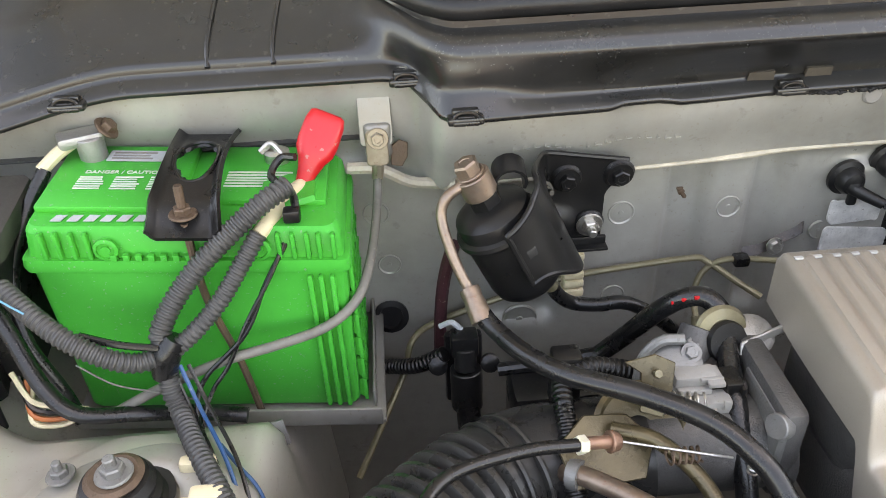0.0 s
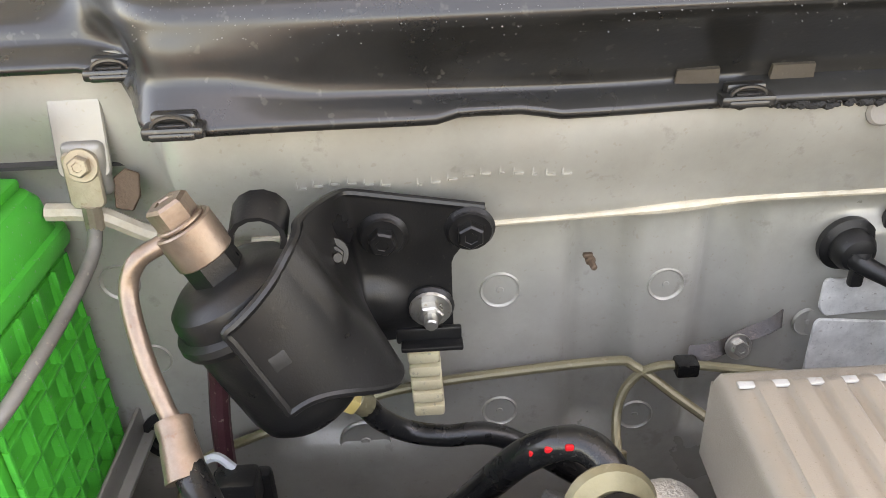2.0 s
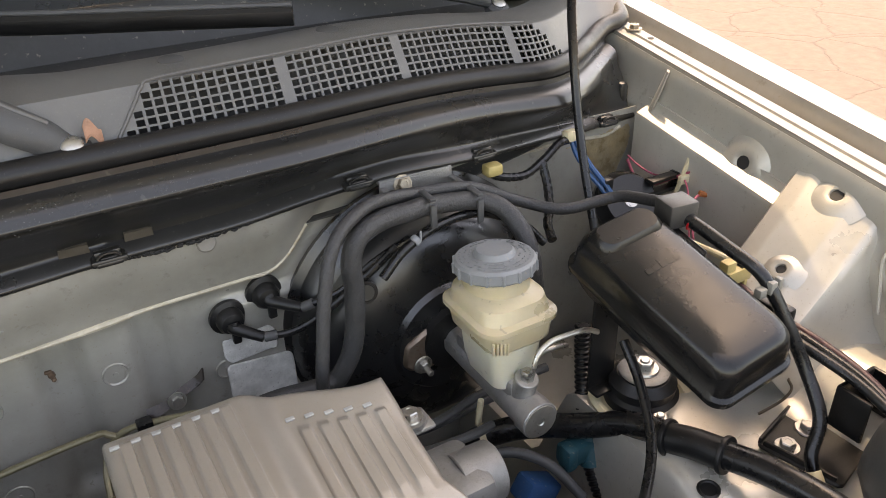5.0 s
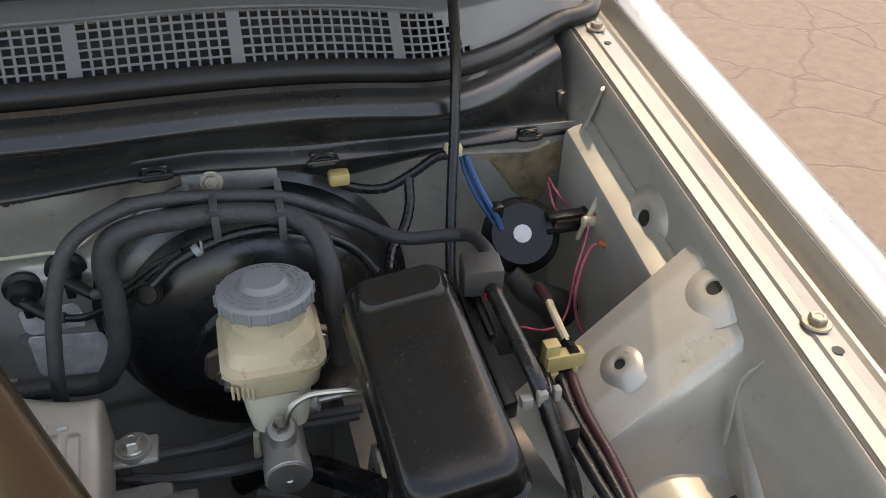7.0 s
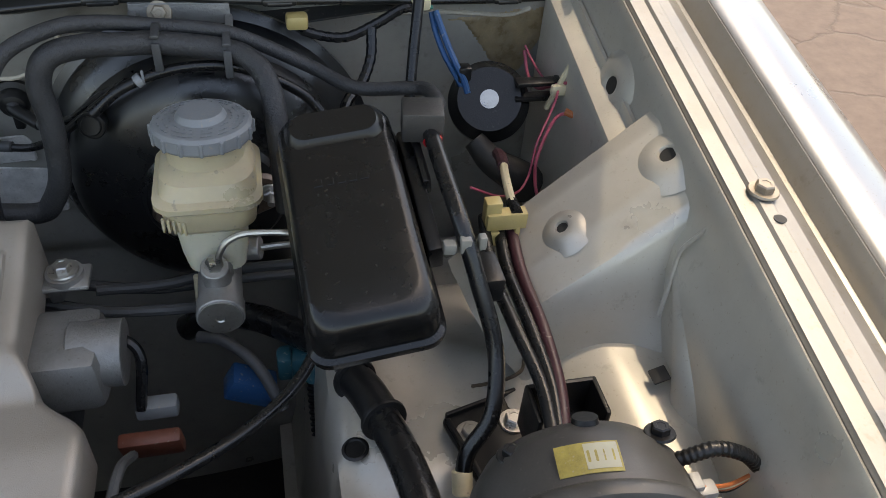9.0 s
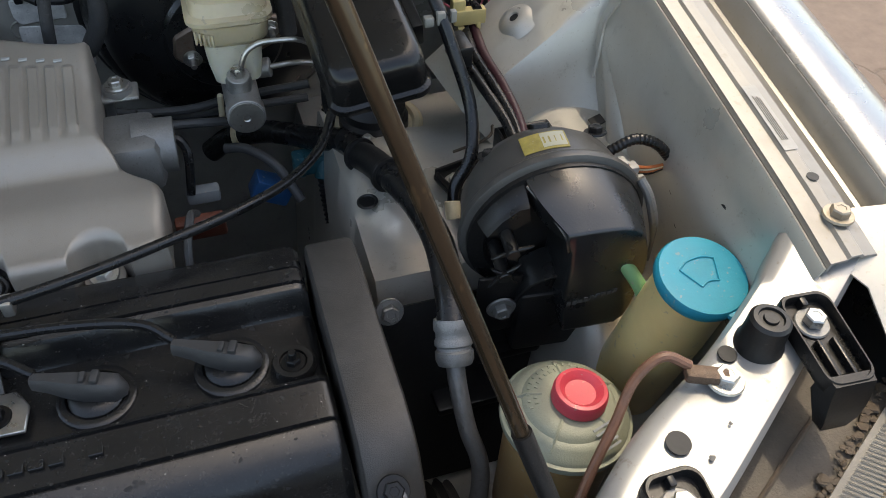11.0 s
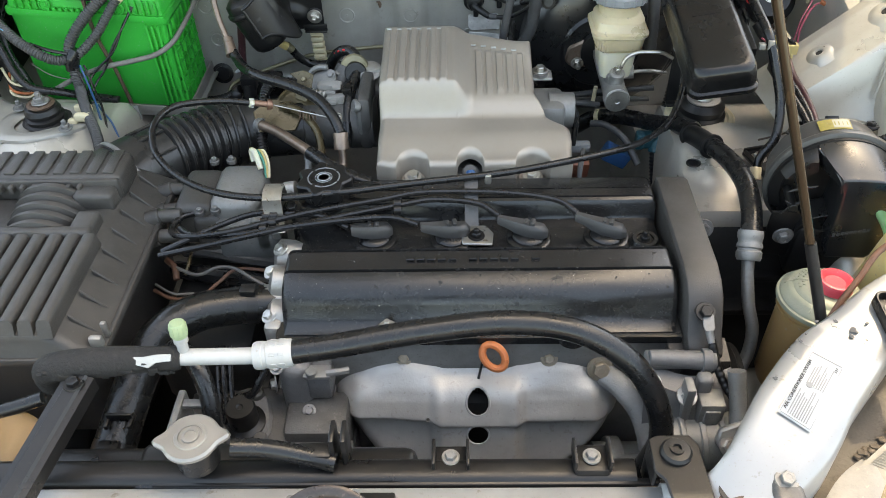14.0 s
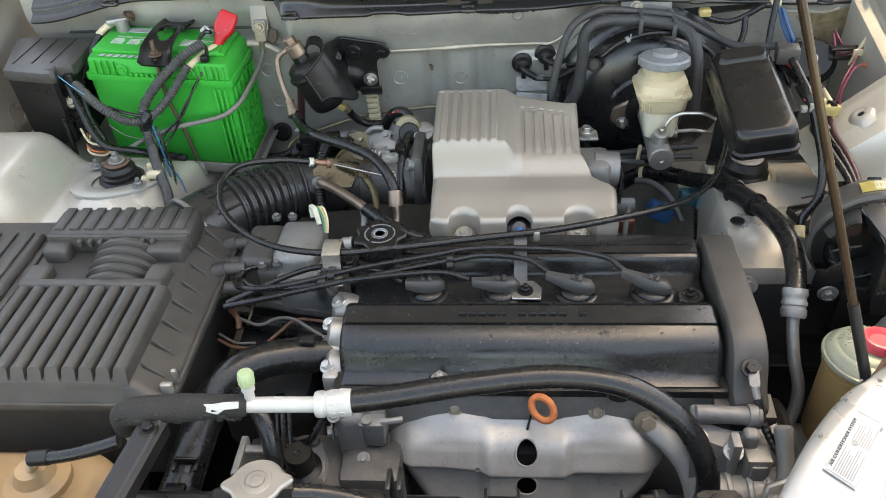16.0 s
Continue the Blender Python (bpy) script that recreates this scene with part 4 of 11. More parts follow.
# ---- cowl cover, seal, intake grille, wipers ----
cowl = thing("cowl_cover", (0, 0.45, 1.12), "glossy black plastic cowl cover clipped along the firewall top", "cowl cover")
def cowl_edge(x):
    """Front lower edge of the cover: place and height."""
    y = 0.458 + 0.0 * x
    y -= 0.052 * smoothstep(-0.352, -0.322, x)
    y += 0.042 * smoothstep(-0.32, -0.04, x) * smoothstep(0.30, 0.08, x) + 0.012 * smoothstep(0.02, 0.2, x) * smoothstep(0.5, 0.2, x)
    y += 0.105 * smoothstep(0.14, 0.56, x) + 0.0
    y -= 0.03 * smoothstep(-0.55, -0.72, x)
    z = 1.142 - 0.016 * smoothstep(-0.37, -0.32, x) - 0.013 * smoothstep(-0.3, -0.08, x) * smoothstep(0.22, 0.06, x) - 0.040 * smoothstep(0.19, 0.54, x) - 0.02 * smoothstep(-0.56, -0.72, x)
    return y, z
def seal_at(x):
    left = smoothstep(-0.31, -0.43, x)
    y = 0.454 + 0.034 * smoothstep(0.1, 0.35, x) + 0.115 * smoothstep(0.38, 0.62, x) + 0.11 * left
    z = 1.189 - 0.026 * smoothstep(0.12, 0.5, x) + 0.010 * smoothstep(0.5, 0.62, x) + 0.022 * left
    return y, z
xs = [-0.73 + 0.01 * i for i in range(129)]
rows = []
for x in xs:
    ye, ze = cowl_edge(x)
    ysl, zsl = seal_at(x)
    left = smoothstep(-0.33, -0.43, x)
    dip = 0.0035 * smoothstep(0.03, 0.015, abs(x + 0.172))
    near = smoothstep(-0.25, -0.30, x) * smoothstep(-0.36, -0.33, x)          # the flange widens at the step
    bz = 0.0065 + 0.006 * near
    foot = [(ye + 0.010, ze - 0.006 + dip), (ye - 0.001, ze - 0.005 + dip), (ye - 0.0025, ze - 0.002 + dip), (ye - 0.001, ze + dip), (ye + 0.004, ze + 0.001 + bz * 0.35 + dip * 0.5), (ye + 0.0075, ze + bz * 0.8), (ye + 0.0105, ze + bz * 1.05)]
    yb, y0, z0, z1 = ysl - 0.034, ye + 0.0105, ze + bz * 1.05, zsl - 0.027
    bulge = [(y0 + 0.0012 + (yb - y0) * 0.12, z0 + (z1 - z0) * 0.22), (y0 + (yb - y0) * 0.5, z0 + (z1 - z0) * 0.62), (yb, z1), (yb + 0.0012, zsl - 0.0210), (yb + 0.0048, zsl - 0.0158), (yb + 0.0105, zsl - 0.0126), (yb + 0.0190, zsl - 0.0106), (ysl - 0.0095, zsl - 0.0098)]
    slope = [(ye + 0.012, ze + 0.015), (ye + 0.018, ze + 0.019), (ye + 0.028, ze + 0.026), (ye + 0.040, ze + 0.034), (ye + 0.056, ze + 0.045), (ye + 0.068, ze + 0.052), (ye + 0.080, ze + 0.058), (ysl - 0.016, zsl - 0.006)]
    face = [(a[0] + (b[0] - a[0]) * left, a[1] + (b[1] - a[1]) * left) for a, b in zip(bulge, slope)]
    face = [(p.y, p.z) for p in smooth_path([(0, y, z) for y, z in [foot[-1]] + face], 3)][1:]
    rows.append([(x, y, z) for y, z in foot + face + [(ysl - 0.009, zsl - 0.005), (ysl - 0.007, zsl - 0.013), (ysl + 0.012, zsl - 0.013)]])
part("panel", sheet(rows, 0.0025), "cowl", cowl, "", 75)
sealpts = [(x, seal_at(x)[0], seal_at(x)[1] + 0.002) for x in [-0.72 + 0.04 * i for i in range(33)]] + [(0.600, 0.600, 1.172), (0.622, 0.645, 1.182), (0.628, 0.668, 1.190)]
part("rubber_seal", tube(sealpts, 0.0105, 12, 4), "rubber", cowl, "black rubber weather seal")
part("seal_lip", tube([(x, y + 0.014, z - 0.003) for x, y, z in sealpts[:-2]], 0.0085, 10, 4), "rubber", cowl)
def cowl_clip(x):
    y, z = cowl_edge(x)
    arch = tube([(x + 0.0085 * math.cos(k), y - 0.0055, z + 0.002 + 0.0045 * math.sin(k)) for k in [math.pi * i / 8 for i in range(9)]], 0.0012, 7, 2)
    bm = J(rbox((x, y - 0.002, z - 0.0005), (0.027, 0.012, 0.006), 0.002), rbox((x, y - 0.006, z - 0.0015), (0.020, 0.006, 0.004), 0.0015), arch, rbox((x, y - 0.005, z + 0.0026), (0.012, 0.003, 0.0012), 0.0004, 1), rbox((x, y + 0.001, z + 0.004), (0.020, 0.007, 0.006), 0.002))
    part("clip", bm, "cowl", cowl)
for x in (-0.605, -0.352, -0.312, -0.048, 0.162, 0.294, 0.503):
    cowl_clip(x)
# both blocks carry their brownish reflection as base colour
for x, mt in ((-0.070, "brown_sheen"), (-0.022, "brown_sheen")):
    y, z = cowl_edge(x)
    z -= 0.006
    y += 0.004
    part("stiffening_block", loft([[(x + sx * w, y + d, z + h) for sx, d, h in ((-1, 0.012, 0.002), (1, 0.012, 0.002), (1, d1, h1), (-1, d1, h1))] for w, d1, h1 in ((0.0125, 0.0115, 0.003), (0.0115, 0.0045, 0.0045))] + [[(x + sx * 0.0105, y + d, z + h) for sx, d, h in ((-1, 0.012, 0.0205), (1, 0.012, 0.0205), (1, 0.0025, 0.0185), (-1, 0.0025, 0.0185))]]), mt, cowl, "dusty wedge-shaped stiffening block with a painted brown reflection", 20)
for x, w in ((-0.502, 0.002), (-0.452, 0.002), (-0.22, 0.0)):
    if w:
        y, z = cowl_edge(x)
        part("rib", tube([(x, y + 0.010, z + 0.011), (x, y + 0.026, z + 0.0245), (x + 0.004, y + 0.052, z + 0.0425), (x + 0.01, y + 0.082, z + 0.060)], 0.0022, 8, 4), "cowl", cowl)
for (a, b) in (((0.345, 0.478, 1.118), (0.408, 0.498, 1.110)), ((0.350, 0.490, 1.135), (0.398, 0.506, 1.128))):
    d = V(b) - V(a)
    part("slot_lip", rbox((V(a) + V(b)) / 2, (d.length, 0.004, 0.012), 0.0015, 2, Matrix.Rotation(math.atan2(d.y, d.x), 4, "Z") @ Matrix.Rotation(-0.1, 4, "Y")), "cowl", cowl)
part("end_rib", rbox((0.505, 0.535, 1.115), (0.014, 0.008, 0.035), 0.002), "cowl", cowl)
part("end_rib", rbox((0.545, 0.548, 1.105), (0.012, 0.05, 0.03), 0.004), "cowl", cowl)

foam_rnd = random.Random(31)
crumbs = []
for k in range(260):
    x = -0.075 + 0.15 * foam_rnd.random()
    y, z = cowl_edge(x)
    b0 = bmesh.new()
    bmesh.ops.create_icosphere(b0, subdivisions=1, radius=1.0)
    w = 0.0010 + 0.0014 * foam_rnd.random()
    c = V((x, y + 0.004 * foam_rnd.random() - 0.001, z - 0.003 - 0.0045 * foam_rnd.random() * math.sin(math.pi * (x + 0.075) / 0.15)))
    for q in b0.verts:
        q.co = c + V((q.co.x * w * 1.5, q.co.y * w, q.co.z * w * (0.7 + 0.5 * foam_rnd.random())))
    crumbs.append(b0)
fo = part("foam_strip", J(*crumbs), "foam", cowl, "crumbled foam strip under the cowl edge")
tagged(fo, "crumbled black foam under the cowl edge", kind="stuff")
drop_rnd = random.Random(4)
verts, faces = [], []
for k in range(700):
    x = -0.33 + 0.40 * drop_rnd.random() ** 1.3
    i, f = int((x + 0.73) / 0.01), (x + 0.73) / 0.01 % 1
    j = 13 + int(drop_rnd.random() * 16)
    p = V(rows[i][j]).lerp(V(rows[i][j + 1]), drop_rnd.random()) * (1 - f) + V(rows[i + 1][j]) * f
    r = 0.0002 + 0.0003 * drop_rnd.random() ** 2
    n0 = len(verts)
    verts += [p + V((r * math.cos(a), -0.0002 + 0.7 * r * math.sin(a), 0.7 * r * math.sin(a))) for a in (0, 1.26, 2.51, 3.77, 5.03)] + [p + V((0, -0.5 * r, 0.6 * r))]
    faces += [(n0 + a, n0 + (a + 1) % 5, n0 + 5) for a in range(5)]
dme = bpy.data.meshes.new("mesh")
dme.from_pydata(verts, [], faces)
dme.materials.append(M["water_drop"])
dob = new("dust_specks", dme)
hang(dob, cowl)
tagged(dob, "pale specks and dried drops on the cover", kind="stuff")
cowl_rows = rows
# intake grille behind the seal: a sheet with square openings, pieces of mesh set in a plain panel
gr = thing("intake_grille", (0.2, 0.52, 1.2), "faded black plastic air intake panel with square mesh below the windscreen", "intake grille")
MESH = 0.37
def deck(x, v):
    """A place on the intake panel: v from the seal (0), up the steep mesh (to MESH), over a flat shelf and down its rear lip (0.66)."""
    y0, z0 = seal_at(x)
    drop = smoothstep(0.30, 0.62, x)
    m = min(1.0, max(v, -0.1) / MESH)
    w = max(0.0, min(1.0, (v - MESH) / 0.23))
    lip = max(0.0, (v - 0.60) / 0.06)
    return V((x, y0 + 0.007 + (0.016 + 0.014 * smoothstep(0.0, 0.25, x)) * m + (0.066 + 0.022 * smoothstep(-0.03, -0.10, x)) * w + 0.006 * lip, z0 + 0.003 + (0.040 - 0.010 * drop) * m + 0.003 * math.sin(w * 3.1) - 0.022 * lip * lip))
def in_mesh(x, v):
    m = v / MESH
    if -0.019 + 0.032 * m < x < 0.452 - 0.045 * m and 0.0 < v < MESH - 0.005:
        return True
    return -0.62 < x < -0.102 - 0.068 * m and 0.0 < v < MESH - 0.02
# plain deck round the openings
CELL = 0.0085
nx = int(1.28 / CELL)
VC = MESH / 6.7
gb = bmesh.new()
pc = {}
def pv(i, j):
    k = (i, j)
    if k not in pc:
        pc[k] = gb.verts.new(deck(-0.66 + CELL * i / 4, VC * j / 4 - 0.02))
    return pc[k]
bars_x = (0.1145, 0.238, 0.3705, -0.38, -0.185)
for i in range(nx):
    for j in range(12):
        x, v = -0.66 + CELL * (i + 0.5), VC * (j + 0.5) - 0.02
        solid = not in_mesh(x, v) or any(abs(x - b) < CELL * 0.55 for b in bars_x)
        for a in range(4):
            for b in range(4):
                if solid or a == 0 or b == 0:
                    try:
                        gb.faces.new((pv(4 * i + a, 4 * j + b), pv(4 * i + a + 1, 4 * j + b), pv(4 * i + a + 1, 4 * j + b + 1), pv(4 * i + a, 4 * j + b + 1)))
                    except ValueError:
                        pass
bmesh.ops.recalc_face_normals(gb, faces=gb.faces)
bmesh.ops.solidify(gb, geom=gb.faces[:], thickness=0.0016)
part("mesh_panel", gb, "deck", gr, "", 40)
part("trough", sheet([[deck(x, 0.66) + V((0, 0.002, -0.004)), (x, deck(x, 0.66).y + 0.012, deck(x, 0.66).z - 0.035), (x, deck(x, 0.66).y + 0.05, 1.190), (x, 0.715 - 0.06 * (x / 0.7) ** 2, 1.195), (x, 0.730 - 0.06 * (x / 0.7) ** 2, 1.232), (x, 0.760 - 0.06 * (x / 0.7) ** 2, 1.252)] for x in [-0.66 + 0.06 * i for i in range(22)]], 0.003), "duct_dark", gr, "dark trough at the foot of the windscreen")
part("duct_floor", sheet([[(x, 0.47 + 0.1 * smoothstep(0.3, 0.6, x), 1.085), (x, 0.60 + 0.06 * smoothstep(0.3, 0.6, x), 1.10), (x, 0.85, 1.12)] for x in [-0.7 + 0.1 * i for i in range(14)]], 0.002), "duct_dark", gr, "dark duct floor under the mesh")
# added wall that blocks bright ground from showing through the mesh
part("duct_back", loft([[(x, deck(x, 0.5).y, 1.08), (x, deck(x, 0.5).y + 0.004, 1.08), (x, deck(x, 0.5).y + 0.004, deck(x, 0.5).z - 0.006), (x, deck(x, 0.5).y, deck(x, 0.5).z - 0.006)] for x in [-0.66 + 0.08 * i for i in range(17)]]), "duct_dark", gr)
part("rim", tube([deck(-0.0225 + 0.032 * k, MESH * k) + V((0, -0.0008, 0.001)) for k in (0.0, 0.25, 0.5, 0.75, 0.93)] + [deck(x, MESH + 0.012) + V((0, -0.0005, 0.001)) for x in (0.022, 0.12, 0.22, 0.32, 0.40)], 0.0014, 6, 3), "deck", gr)
part("rim", tube([deck(-0.099 - 0.068 * k, MESH * k) + V((0, -0.0008, 0.001)) for k in (0.0, 0.3, 0.6, 0.9)] + [deck(x, MESH) + V((0, -0.0005, 0.001)) for x in (-0.18, -0.30, -0.45)], 0.0014, 6, 3), "deck", gr)
for x in (0.040, 0.185, -0.13):
    part("screw_cap", lathe([(0, 0), (0.0105, 0), (0.0105, 0.0008), (0.009, 0.0014), (0, 0.0014)], aim(deck(x, 0.50), (0, -0.1, 1)), 20), "grille", gr)
def dry_leaf():
    t = thing("dry_leaf", (-0.039, 0.463, 1.193), "curled brown dry leaf lying on the intake panel", "leaf")
    rows = []
    for i in range(7):
        k = i / 6
        w = 0.0058 * math.sin(math.pi * (0.1 + 0.85 * k))
        rows.append([(-0.041 + 0.012 * k, 0.459 + s * w * 0.6, 1.202 + 0.006 * s + 0.006 * abs(s) + 0.005 * math.sin(k * 5)) for s in (-1, -0.4, 0.2, 1)])
    part("blade", sheet(rows, 0.0006), "leaf_brown", t)
dry_leaf()

def wiper(arm, blade, pivot):
    t = thing("wiper", pivot, "faded black wiper arm and blade resting below the windscreen", "wiper", "wipers")
    part("arm", tube(arm, 0.014, 12, 5, flat=0.75, radii=[0.011, 0.014, 0.015, 0.014, 0.011, 0.008][:len(arm)]), "grille", t)
    part("arm_ridge", tube([V(p) + V((0.006, -0.002, 0.010)) for p in arm[1:]], 0.0018, 8, 5), "deck", t)
    part("blade", tube(blade, 0.0075, 10, 5, flat=1.4), "rubber", t, "black rubber blade")
    part("blade_spine", tube([V(p) + V((0, 0, 0.010)) for p in blade], 0.003, 8, 5), "grille", t)
    part("pivot", J(lathe([(0.014, -0.006), (0.014, 0.002), (0.010, 0.005), (0, 0.006)], aim(pivot, (0, -0.5, 1)), 20)), "grille", t)
    part("pivot_nut", lathe([(0.0085, 0.002), (0.0085, 0.007), (0.006, 0.009), (0, 0.0095)], aim(pivot, (0, -0.5, 1)), 12), "steel", t, "small metal nut")
wiper([(-0.054, 0.466, 1.198), (-0.068, 0.468, 1.209), (-0.0895, 0.472, 1.2235), (-0.115, 0.492, 1.238), (-0.150, 0.522, 1.249), (-0.26, 0.60, 1.263)], [(-0.52, 0.70, 1.275), (-0.34, 0.66, 1.272), (-0.20, 0.62, 1.268)], (-0.051, 0.462, 1.197))
wiper([(0.43, 0.640, 1.210), (0.38, 0.650, 1.226), (0.30, 0.68, 1.240), (0.20, 0.72, 1.252)], [(-0.30, 0.772, 1.256), (-0.063, 0.658, 1.248), (0.06, 0.592, 1.248), (0.158, 0.546, 1.247)], (0.44, 0.636, 1.200))

# ---- engine ----
eng = thing("engine", (0.05, 0.0, 0.45), "inline engine with a satin black valve cover and bare castings", "engine")
VP = [(-0.122, 0.893), (-0.1225, 0.903), (-0.112, 0.906), (-0.106, 0.912), (-0.102, 0.924), (-0.095, 0.936), (-0.084, 0.943), (-0.0715, 0.9465), (-0.0705, 0.9435), (-0.0685, 0.9435), (-0.0675, 0.9472),
      (-0.0400, 0.9480), (-0.0392, 0.9455), (-0.0374, 0.9455), (-0.0366, 0.9480), (-0.0335, 0.9468), (-0.0315, 0.9430), (-0.030, 0.932), (-0.027, 0.930), (0.036, 0.930), (0.039, 0.934), (0.041, 0.946), (0.0445, 0.9515), (0.0485, 0.9530),
      (0.0492, 0.9505), (0.0510, 0.9505), (0.0518, 0.9532), (0.0640, 0.9540), (0.0645, 0.9520), (0.0655, 0.9520), (0.0660, 0.9540), (0.084, 0.9540), (0.0900, 0.9510), (0.0945, 0.942), (0.097, 0.90), (0.097, 0.88)]
def cover_row(x, k):
    c = sum(p[0] for p in VP) / len(VP)
    return [(x, c + (y - c) * (1 - 0.02 * k), z - 0.006 * k) for y, z in VP]
vc = part("valve_cover", loft([cover_row(-0.184, 1), cover_row(-0.181, 0.3), cover_row(-0.177, 0), cover_row(0.236, 0), cover_row(0.240, 0.3), cover_row(0.243, 1)]), "valve", eng, "satin black ribbed valve cover with worn paint", 30)
pit_rnd = random.Random(12)
def specks(n, material, lo, hi, name, label):
    """Tiny flat flecks scattered over the cover's outer faces."""
    vs, fs = [], []
    segs = [(VP[k], VP[k + 1]) for k in range(2, 34)]
    lens = [math.hypot(b[0] - a[0], b[1] - a[1]) for a, b in segs]
    for k in range(n):
        a, b = pit_rnd.choices(segs, lens)[0]
        f = pit_rnd.random()
        dy, dz = b[0] - a[0], b[1] - a[1]
        nl = math.hypot(dy, dz)
        nv, tv = V((0, -dz / nl, dy / nl)), V((0, dy / nl, dz / nl))
        c = V((-0.176 + 0.41 * pit_rnd.random(), a[0] + dy * f, a[1] + dz * f)) + nv * 0.00015
        r = lo + (hi - lo) * pit_rnd.random() ** 3
        n0 = len(vs)
        for q in range(6):
            rr = r * (0.5 + 0.8 * pit_rnd.random())
            vs.append(c + V((1, 0, 0)) * rr * 1.3 * math.cos(q * 1.047) + tv * rr * math.sin(q * 1.047))
        fs.append(tuple(range(n0, n0 + 6)))
    sm = bpy.data.meshes.new("mesh")
    sm.from_pydata(vs, [], fs)
    sm.materials.append(M[material])
    so = new(name, sm)
    hang(so, vc)
    tagged(so, label, kind="stuff")
specks(420, "dark", 0.0004, 0.0022, "paint_pits", "dark pits in the worn paint")
specks(380, "lens_rib", 0.0002, 0.0007, "dust_flecks", "pale dust flecks on the cover")
part("filler_end", rbox((-0.166, 0.060, 0.930), (0.05, 0.075, 0.055), 0.008, 3), "valve", vc)
part("cover_flange", loft([[(x, y, z) for y, z in ((-0.127, 0.890), (-0.127, 0.900), (-0.118, 0.902), (0.1, 0.902), (0.102, 0.890))] for x in (-0.190, 0.246)]), "valve", vc)
# raised trade mark on the cover: a plain row of bars
rnd = random.Random(8)
for i in range(13):
    if i in (5, 11):
        continue
    x = -0.045 + 0.0115 * i
    part("raised_mark", rbox((x, -0.053, 0.9494), (0.0088, 0.0062, 0.0024), 0.0004, 1), "valve", vc)
for x, y in ((-0.069, -0.117), (0.129, -0.120)):
    part("bolt_boss", lathe([(0.016, -0.012), (0.0145, 0.0), (0.012, 0.003), (0, 0.003)], aim((x, y - 0.001, 0.905), (0, 0, 1)), 22), "valve", vc)
    bolt(vc, (x, y - 0.001, 0.9085), (0, 0, 1), 0.0066, "steel", "bolt", True, 0.011)
part("stud_boss", lathe([(0.016, 0), (0.016, 0.006), (0.014, 0.009), (0.010, 0.009), (0.010, 0.006), (0, 0.006)], aim((0.222, -0.010, 0.929), (0, 0, 1)), 24), "valve", vc)
bolt(vc, (0.222, -0.010, 0.936), (0, 0, 1), 0.0058, "steel_black", "nut", True, 0.012)
# spark plug wells, boots and leads
for i in range(4):
    x = -0.09 + 0.09 * i
    part("plug_well", lathe([(0.026, 0), (0.026, 0.003), (0.0235, 0.0045), (0.020, 0.0045), (0.0195, 0.0025), (0, 0.0025)], aim((x, 0.002, 0.9295), (0, 0, 1)), 30), "valve", vc)
leads = thing("spark_plug_leads", (0.0, 0.0, 0.94), "four black spark plug leads with moulded boots", "ignition leads")
for i, (yaw, L) in enumerate(((10, 0.032), (6, 0.044), (-14, 0.046), (-20, 0.047))):
    x = -0.09 + 0.09 * i
    part("boot_seal", lathe([(0.0185, 0), (0.0185, 0.002), (0.016, 0.0045), (0.009, 0.006), (0, 0.006)], aim((x, 0.002, 0.932), (0, 0, 1)), 24), "hose", leads)
    m = Matrix.Translation((x, 0.002, 0.944)) @ Matrix.Rotation(radians(yaw), 4, "Z")
    b = loft([[(u, sy * w, zc + sz * h) for sy, sz in ((-1, -1), (1, -1), (1, 0.4), (0.6, 1), (-0.6, 1), (-1, 0.4))] for u, w, zc, h in ((0.022, 0.003, -0.003, 0.004), (0.016, 0.0078, 0.0, 0.007), (0.0, 0.0088, 0.001, 0.008), (-0.014, 0.0076, 0.003, 0.007), (-0.026, 0.0055, 0.006, 0.0055), (-L * 0.8, 0.0045, 0.008, 0.0045))])
    bt = part("boot", move(b, m), "boot", leads, "dusty grey-black plug boot", 50)
    part("raised_tab", move(J(rbox((0.004, 0, 0.010), (0.005, 0.010, 0.005), 0.001), rbox((-0.004, 0, 0.010), (0.004, 0.008, 0.004), 0.001)), m), "boot", bt)
lp = [[(0.146, 0.018, 0.954), (0.122, 0.033, 0.962), (0.06, 0.040, 0.968), (-0.03, 0.040, 0.970), (-0.08, 0.030, 0.968), (-0.17, 0.010, 0.964), (-0.25, -0.010, 0.956), (-0.306, -0.010, 0.948), (-0.33, 0.010, 0.940), (-0.325, 0.035, 0.940), (-0.305, 0.045, 0.940)],
      [(0.056, 0.014, 0.954), (0.03, 0.028, 0.962), (-0.02, 0.032, 0.965), (-0.06, 0.024, 0.964), (-0.15, 0.002, 0.960), (-0.22, -0.016, 0.956), (-0.29, -0.026, 0.945), (-0.335, -0.028, 0.935)],
      [(-0.038, 0.000, 0.954), (-0.07, 0.006, 0.960), (-0.12, 0.0, 0.962), (-0.18, -0.008, 0.960), (-0.25, -0.012, 0.952), (-0.30, -0.004, 0.945), (-0.32, 0.012, 0.942)],
      [(-0.118, -0.002, 0.952), (-0.15, 0.012, 0.958), (-0.19, 0.016, 0.960), (-0.23, 0.018, 0.958), (-0.27, 0.004, 0.952), (-0.31, -0.016, 0.944), (-0.333, -0.022, 0.936)]]
for pts in lp:
    part("lead", tube(pts, 0.0036, 10), "hose", leads)
